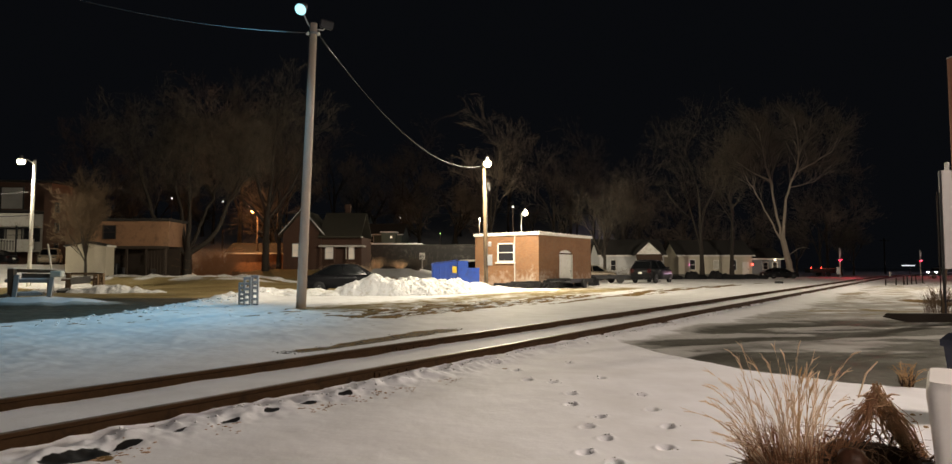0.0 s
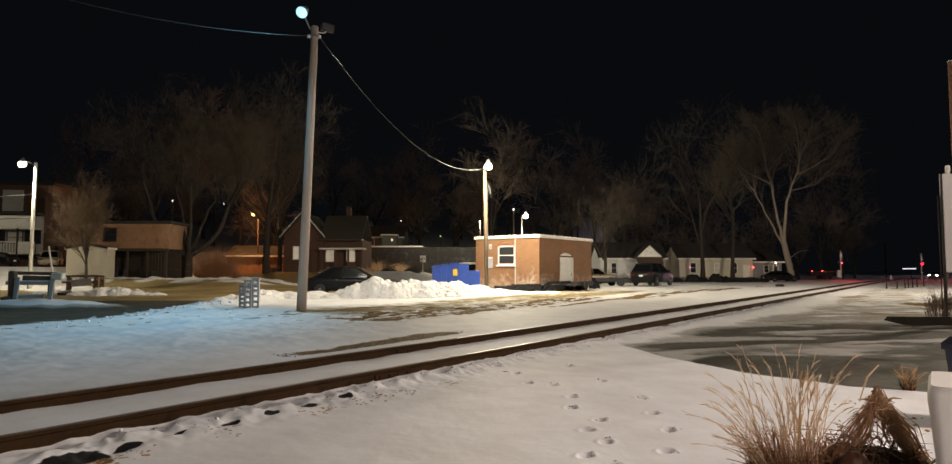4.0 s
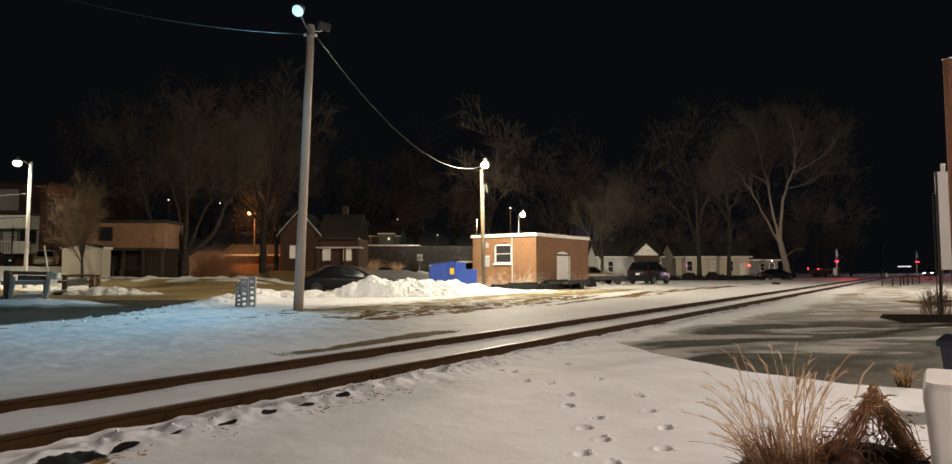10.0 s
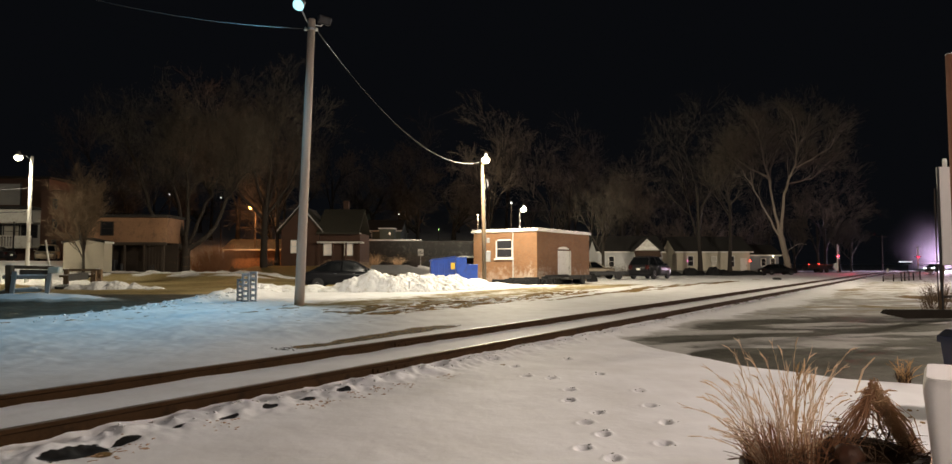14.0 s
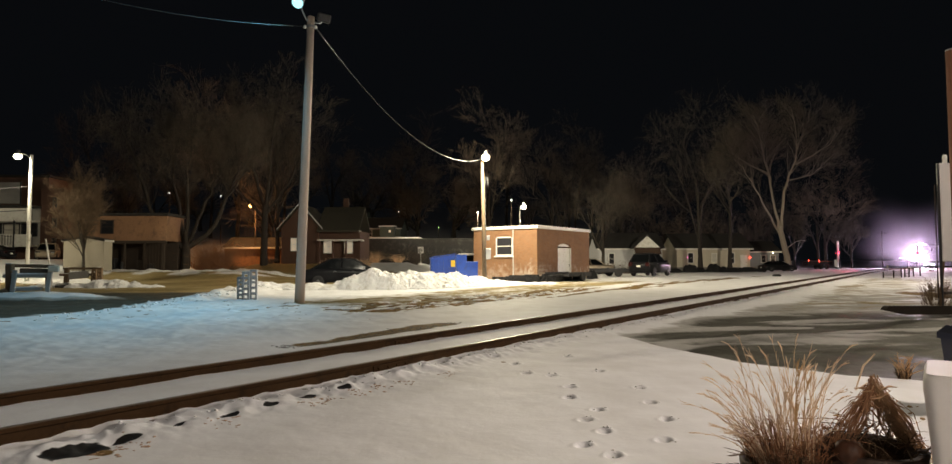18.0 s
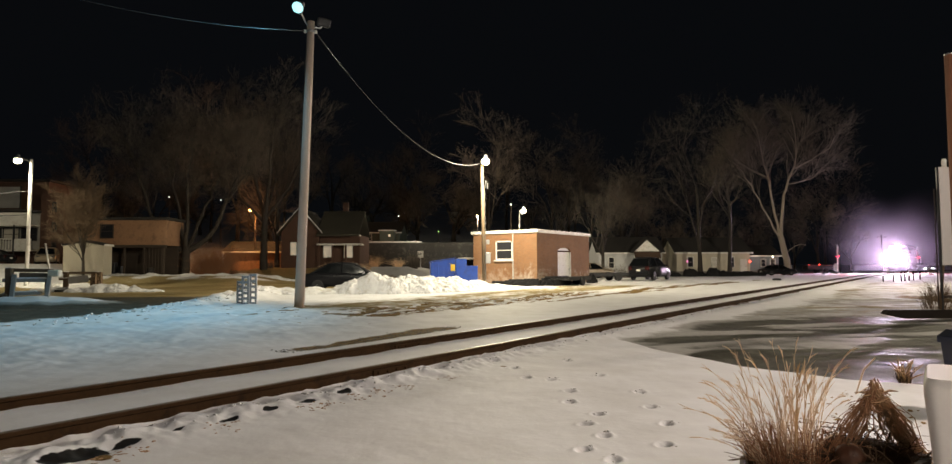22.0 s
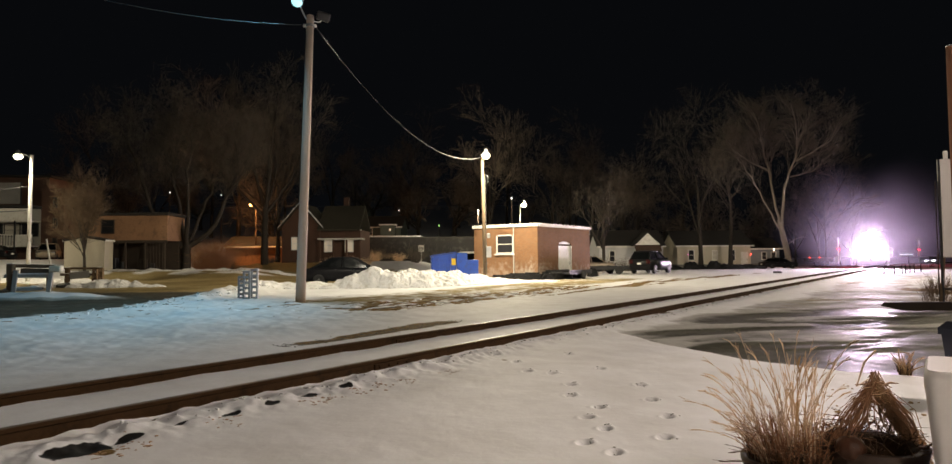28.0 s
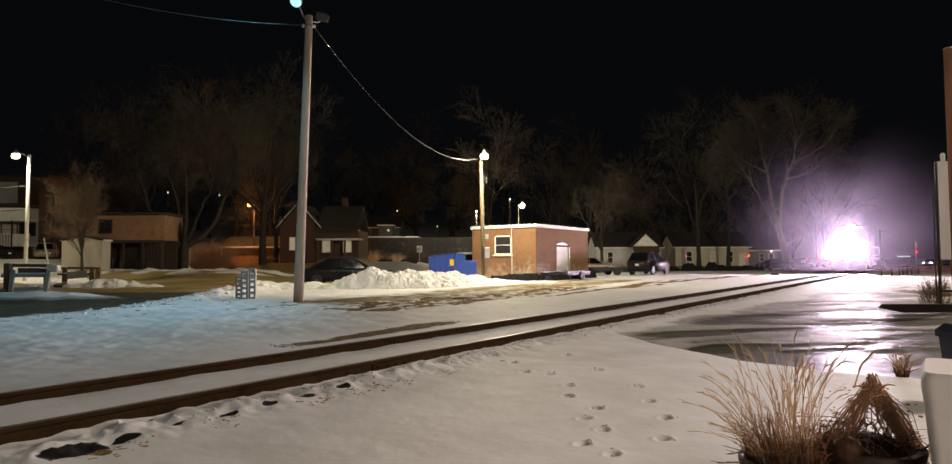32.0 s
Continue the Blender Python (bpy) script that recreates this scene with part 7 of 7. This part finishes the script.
def rack(x, y, rz, h, label, mt):
    r = thing("steel_rack", pose(x, y, z_at(x, y) - 0.05, 0, 0, rz), label, "post rack", "perforated steel posts")
    for dx, dy, hh in ((-0.22, 0.25, h * 0.80), (0.02, -0.10, h * 0.98), (0.27, 0.06, h * 1.04)):
        m = Mesh()
        for sx in (-1, 1):
            m.box((dx + sx * 0.10, dy, hh / 2), (0.07, 0.17, hh), ch=0.01)
        n = 5
        for k in range(n + 1):
            m.box((dx, dy, 0.05 + (hh - 0.10) * k / n), (0.135, 0.165, 0.095), ch=0.008)
        part("upright", m, mt, r, "steel upright with square holes")
    part("tie_bar", Mesh().box((0, 0.15, h * 0.75), (0.6, 0.05, 0.08), ch=0.01), mt, r)


rack(-8.62, 23.9, 10, 1.12, "short perforated grey steel posts standing in the snow", GALV)
rack(-22.75, 38.0, 0, 1.15, "rusty perforated steel posts by the yard's far edge", RUSTY)
sg = thing("road_sign", pose(-7.65, 90, z_at(-7.65, 90) - 0.8), "small white road sign by the street", "sign")
part("post", Mesh().cyl((0, 0, -0.2), (0, 0, 2.3), 0.05, n=8), WHITE_PAINT, sg)
part("plate", Mesh().box((0, -0.06, 2.75), (0.8, 0.03, 0.95), ch=0.01), WHITE_PAINT, sg, "white plate")
for k in range(3):
    part("marking", Mesh().box((-0.2 + 0.2 * k, -0.08, 2.75 + 0.06 * (k % 2)), (0.08, 0.008, 0.4)), DARK_METAL, sg)

# ---- shrubs along the street ----


def shrub(x, y, h, spread, n, mt, label):
    s = thing("shrub", pose(x, y, z_at(x, y) - 0.03), label, "shrub", "leafless shrubs")
    tagged(part("crown", blades(int(x * 7 + y), n, 0.5, h, spread, 0.012, 0.4, 0.0, 0.5), mt, s), kind="stuff")


for x, y, h, sp, n in ((-28.2, 67.5, 4.4, 0.7, 560), (-26.9, 67.8, 4.0, 0.7, 460), (-29.2, 67.2, 2.6, 0.9, 320), (-17.0, 74.0, 1.6, 0.8, 200), (-14.8, 74.2, 1.7, 0.9, 200), (-12.9, 74.4, 1.4, 0.8, 160), (-25.4, 78.0, 1.5, 1.0, 200), (-7.6, 80, 3.0, 0.6, 160), (14.2, 70, 2.4, 0.8, 200), (17.5, 73, 2.0, 0.9, 180), (-33.5, 86.5, 2.6, 0.8, 240), (-30.8, 87.0, 1.7, 1.0, 200), (-28.2, 87.2, 1.5, 1.0, 200), (-25.8, 87.4, 1.6, 1.0, 200), (-15.0, 95.5, 2.4, 0.9, 220), (-11.5, 95.6, 1.8, 1.0, 220), (-8.4, 95.6, 2.6, 0.8, 220)):
    shrub(x, y, h, sp, n, RED_STRAW if y < 68 and x < -26 else STRAW if y > 73.5 and x < -10 and x > -18 else TWIGS, "leafless brown shrub beside the street")

# ---- wire fence and poles beyond the lot ----
for k, (px, py, h) in enumerate(((34.6, 53.5, 0.5), (36.2, 54.6, 0.62), (37.3, 55.2, 0.75), (38.4, 56.4, 0.72), (39.6, 57.6, 0.85), (41.0, 59.0, 0.8), (42.6, 60.4, 0.8))):
    post = thing("fence_post", pose(px, py, z_at(px, py), 0, 3 * math.sin(k * 2.1), 0), "thin dark fence post at the lot's far edge", "fence post", "wire fence posts")
    part("post", Mesh().box((0, 0, h / 2 - 0.1), (0.08, 0.08, h + 0.2), ch=0.01), BLACK_TIMBER, post)
    part("staple", Mesh().box((0, -0.05, h - 0.15), (0.03, 0.03, 0.03)), GALV, post)
cable("fence_wire", sag((34.6, 53.5, 0.42), (42.6, 60.4, 0.62), 0.06), 0.008, "rusty wire strung along the fence posts")
cable("fence_wire", sag((34.6, 53.5, 0.22), (42.6, 60.4, 0.35), 0.05), 0.008, "rusty wire strung along the fence posts")
for x, y, h in ((90.5, 140.0, 8.0), (70.0, 150.0, 9.0)):
    up = thing("utility_pole", pose(x, y, 0), "distant utility pole beyond the crossing", "utility pole", "distant utility poles")
    part("shaft", Mesh().tube([(0, 0, -0.3), (0, 0, h)], [0.16, 0.12], 10), BLACK_TIMBER, up)
    part("crossarm", Mesh().box((0, -0.12, h - 0.5), (2.2, 0.1, 0.12), ch=0.01), BLACK_TIMBER, up)

# ---- the train ----


def bucket(x, y, z, r=0.165, depth=0.24):
    """The open hood round a lens, with a wall of its own."""
    rings = [[(x + d, y + k * math.cos(q), z + k * math.sin(q)) for q in [2 * math.pi * i / 16 for i in range(16)]] for d, k in ((0, r), (depth, r), (depth, r + 0.015), (0, r + 0.015))]
    return Mesh().tube_rings(rings, False)


def glare_surface():
    """A nearly clear surface that imitates lamp glare, seen only where strong light shines through it."""
    m, t, b = nodes("headlight_glare_veil")
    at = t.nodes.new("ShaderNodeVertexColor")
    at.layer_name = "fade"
    thin = math_of(t, "MULTIPLY", math_of(t, "MULTIPLY", at.outputs["Color"], GLARE_DENSITY), math_of(t, "ADD", noise_of(t, 0.35, 4, 0.6), 0.5))
    clear, scatter, mix = t.nodes.new("ShaderNodeBsdfTransparent"), t.nodes.new("ShaderNodeBsdfTranslucent"), t.nodes.new("ShaderNodeMixShader")
    scatter.inputs["Color"].default_value = (0.86, 0.75, 0.96, 1)
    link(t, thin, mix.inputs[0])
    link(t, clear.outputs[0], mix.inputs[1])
    link(t, scatter.outputs[0], mix.inputs[2])
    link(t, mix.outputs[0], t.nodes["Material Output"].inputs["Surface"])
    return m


# Violet-white veil standing in for the headlights' bloom.
GLARE_DENSITY = 0.02
GLARE_MATERIAL = glare_surface()


def build_glare_veils(train):
    """Headlight glare given a shape: two thin, lumpy, domed veils added before the train, densest by the lamps."""
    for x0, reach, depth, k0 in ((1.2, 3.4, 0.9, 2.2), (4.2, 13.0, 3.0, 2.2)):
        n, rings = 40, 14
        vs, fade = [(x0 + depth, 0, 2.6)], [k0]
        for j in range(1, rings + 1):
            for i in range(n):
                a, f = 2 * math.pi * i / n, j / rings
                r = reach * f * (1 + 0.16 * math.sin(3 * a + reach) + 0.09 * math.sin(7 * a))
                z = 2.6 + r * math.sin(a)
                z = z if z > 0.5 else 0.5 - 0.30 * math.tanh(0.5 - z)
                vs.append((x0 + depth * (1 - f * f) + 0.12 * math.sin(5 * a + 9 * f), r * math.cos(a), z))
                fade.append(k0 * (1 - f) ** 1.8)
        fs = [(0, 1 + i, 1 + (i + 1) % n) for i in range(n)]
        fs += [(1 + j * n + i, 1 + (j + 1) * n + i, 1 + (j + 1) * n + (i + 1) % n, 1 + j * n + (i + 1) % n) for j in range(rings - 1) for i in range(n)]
        me = Mesh().add(vs, fs).mesh("glare_veil", GLARE_MATERIAL, True)
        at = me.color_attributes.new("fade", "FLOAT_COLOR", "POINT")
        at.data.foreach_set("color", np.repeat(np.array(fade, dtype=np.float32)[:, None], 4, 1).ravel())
        tagged(part("glare_veil", me, None, train, "thin added veil that imitates the headlights' glare"), kind="stuff")


def build_locomotive():
    """A road locomotive; its front faces +x."""
    t = thing("locomotive", pose(0, 0, 0), "dark diesel locomotive with bright headlight and ditch lights", "locomotive")
    part("frame", Mesh().box((-9, 0, 1.35), (18.6, 2.9, 0.35), ch=0.05), DARK_METAL, t)
    part("nose", Mesh().add([(0.0, -1.3, 1.5), (0.0, 1.3, 1.5), (-0.3, 1.25, 2.75), (-0.3, -1.25, 2.75), (-2.4, -1.45, 1.5), (-2.4, 1.45, 1.5), (-2.4, 1.4, 3.0), (-2.4, -1.4, 3.0)],
                            [(0, 1, 2, 3), (4, 7, 6, 5), (0, 3, 7, 4), (1, 5, 6, 2), (3, 2, 6, 7), (0, 4, 5, 1)]), LOCO_PAINT, t, "short sloping nose")
    cabin = part("cab", Mesh().prism([(-1.5, 1.5), (-1.5, 3.6), (-1.1, 4.45), (1.1, 4.45), (1.5, 3.6), (1.5, 1.5)], -4.6, -2.2, "x"), LOCO_PAINT, t, "driver's cab")
    for sy in (-1, 1):
        part("windscreen", Mesh().box((-2.18, sy * 0.75, 3.55), (0.04, 0.95, 0.75), ch=0.01), PANE, cabin)
        part("side_window", Mesh().box((-3.4, sy * 1.515, 3.3), (1.3, 0.04, 0.75), ch=0.01), PANE, cabin)
    part("hood", Mesh().prism([(-0.95, 1.5), (-0.95, 3.9), (-0.6, 4.3), (0.6, 4.3), (0.95, 3.9), (0.95, 1.5)], -18.0, -4.6, "x"), LOCO_PAINT, t, "long engine hood")
    part("fuel_tank", Mesh().box((-9, 0, 0.85), (5.0, 2.6, 0.8), ch=0.15), DARK_METAL, t)
    part("plough", Mesh().add([(0.9, 0, 0.15), (0.3, -1.45, 0.15), (0.3, 1.45, 0.15), (0.5, 0, 1.0), (0.1, -1.45, 1.0), (0.1, 1.45, 1.0), (0, 0, 0.15), (0, 0, 1.0)],
                              [(0, 3, 4, 1), (0, 2, 5, 3), (1, 4, 7, 6), (2, 6, 7, 5), (3, 5, 7, 4), (0, 1, 6, 2)]), DARK_METAL, t, "pilot plough")
    part("coupler", Mesh().box((1.0, 0, 1.05), (0.5, 0.25, 0.28), ch=0.05), DARK_METAL, t)
    hl = part("headlight_box", Mesh().box((-2.25, 0, 4.30), (0.25, 0.74, 0.38), ch=0.03), DARK_METAL, t)
    for sy in (-1, 1):
        part("headlight", Mesh().cyl((-2.10, sy * 0.17, 4.30), (-2.06, sy * 0.17, 4.30), 0.15, n=16), HEADLIGHT, hl, "blazing headlight lens")
        part("headlight_hood", bucket(-2.12, sy * 0.17, 4.30), DARK_METAL, hl)
        d = part("ditch_light", Mesh().box((-0.05, sy * 1.15, 1.75), (0.25, 0.36, 0.36), ch=0.03), DARK_METAL, t)
        part("ditch_lens", Mesh().cyl((0.08, sy * 1.15, 1.75), (0.12, sy * 1.15, 1.75), 0.15, n=16), HEADLIGHT, d, "blazing ditch light lens")
        part("ditch_hood", bucket(0.06, sy * 1.15, 1.75), DARK_METAL, d)
        part("handrail", Mesh().tube([(0.1, sy * 1.4, 1.5), (0.1, sy * 1.4, 2.5), (-2.0, sy * 1.42, 2.5), (-2.2, sy * 1.42, 2.5)], 0.02, 6), WHITE_PAINT, t)
        part("walkway_rail", Mesh().tube([(-4.7, sy * 1.42, 2.5), (-18.0, sy * 1.42, 2.5), (-18.0, sy * 1.42, 1.5)], 0.02, 6), WHITE_PAINT, t)
        part("number_board", Mesh().box((-2.12, sy * 0.72, 4.28), (0.10, 0.55, 0.22), ch=0.02), WHITE_PAINT, t, "plain number board")
    for tx in (-3.6, -14.4):
        tr = part("truck", Mesh().box((tx, 0, 0.75), (4.4, 2.3, 0.45), ch=0.06), DARK_METAL, t)
        for k in (-1.6, 0, 1.6):
            for sy in (-1, 1):
                part("wheel", Mesh().cyl((tx + k, sy * 0.69, 0.69), (tx + k, sy * 0.82, 0.69), 0.51, n=20), DARK_METAL, tr)
    for k in range(3):
        part("roof_fan", Mesh().lathe([(0.7, 0.0), (0.7, 0.15), (0.1, 0.18)], 16, (-12 - 1.7 * k, 0, 4.3)), DARK_METAL, t)
    part("horn", Mesh().cyl((-3.4, 0.3, 4.6), (-2.9, 0.3, 4.6), 0.05, 0.10, 10), GALV, t)
    build_glare_veils(t)
    return t


locomotive = build_locomotive()


def motions():
    rows = []
    for t in [k for k in range(0, 33)]:
        s = 69.3 + 5.75 * (32 - t) - 0.0165 * (32 - t) ** 2 + 0.8 * min(8, max(0, 17 - t)) ** 2
        x, y = on_track(s)
        x2, y2 = on_track(s - 0.5)
        rows.append((float(t), pose(x, y, RAIL_TOP, 0, 0, math.degrees(math.atan2(y2 - y, x2 - x)))))
    walk(locomotive, rows)


motions()
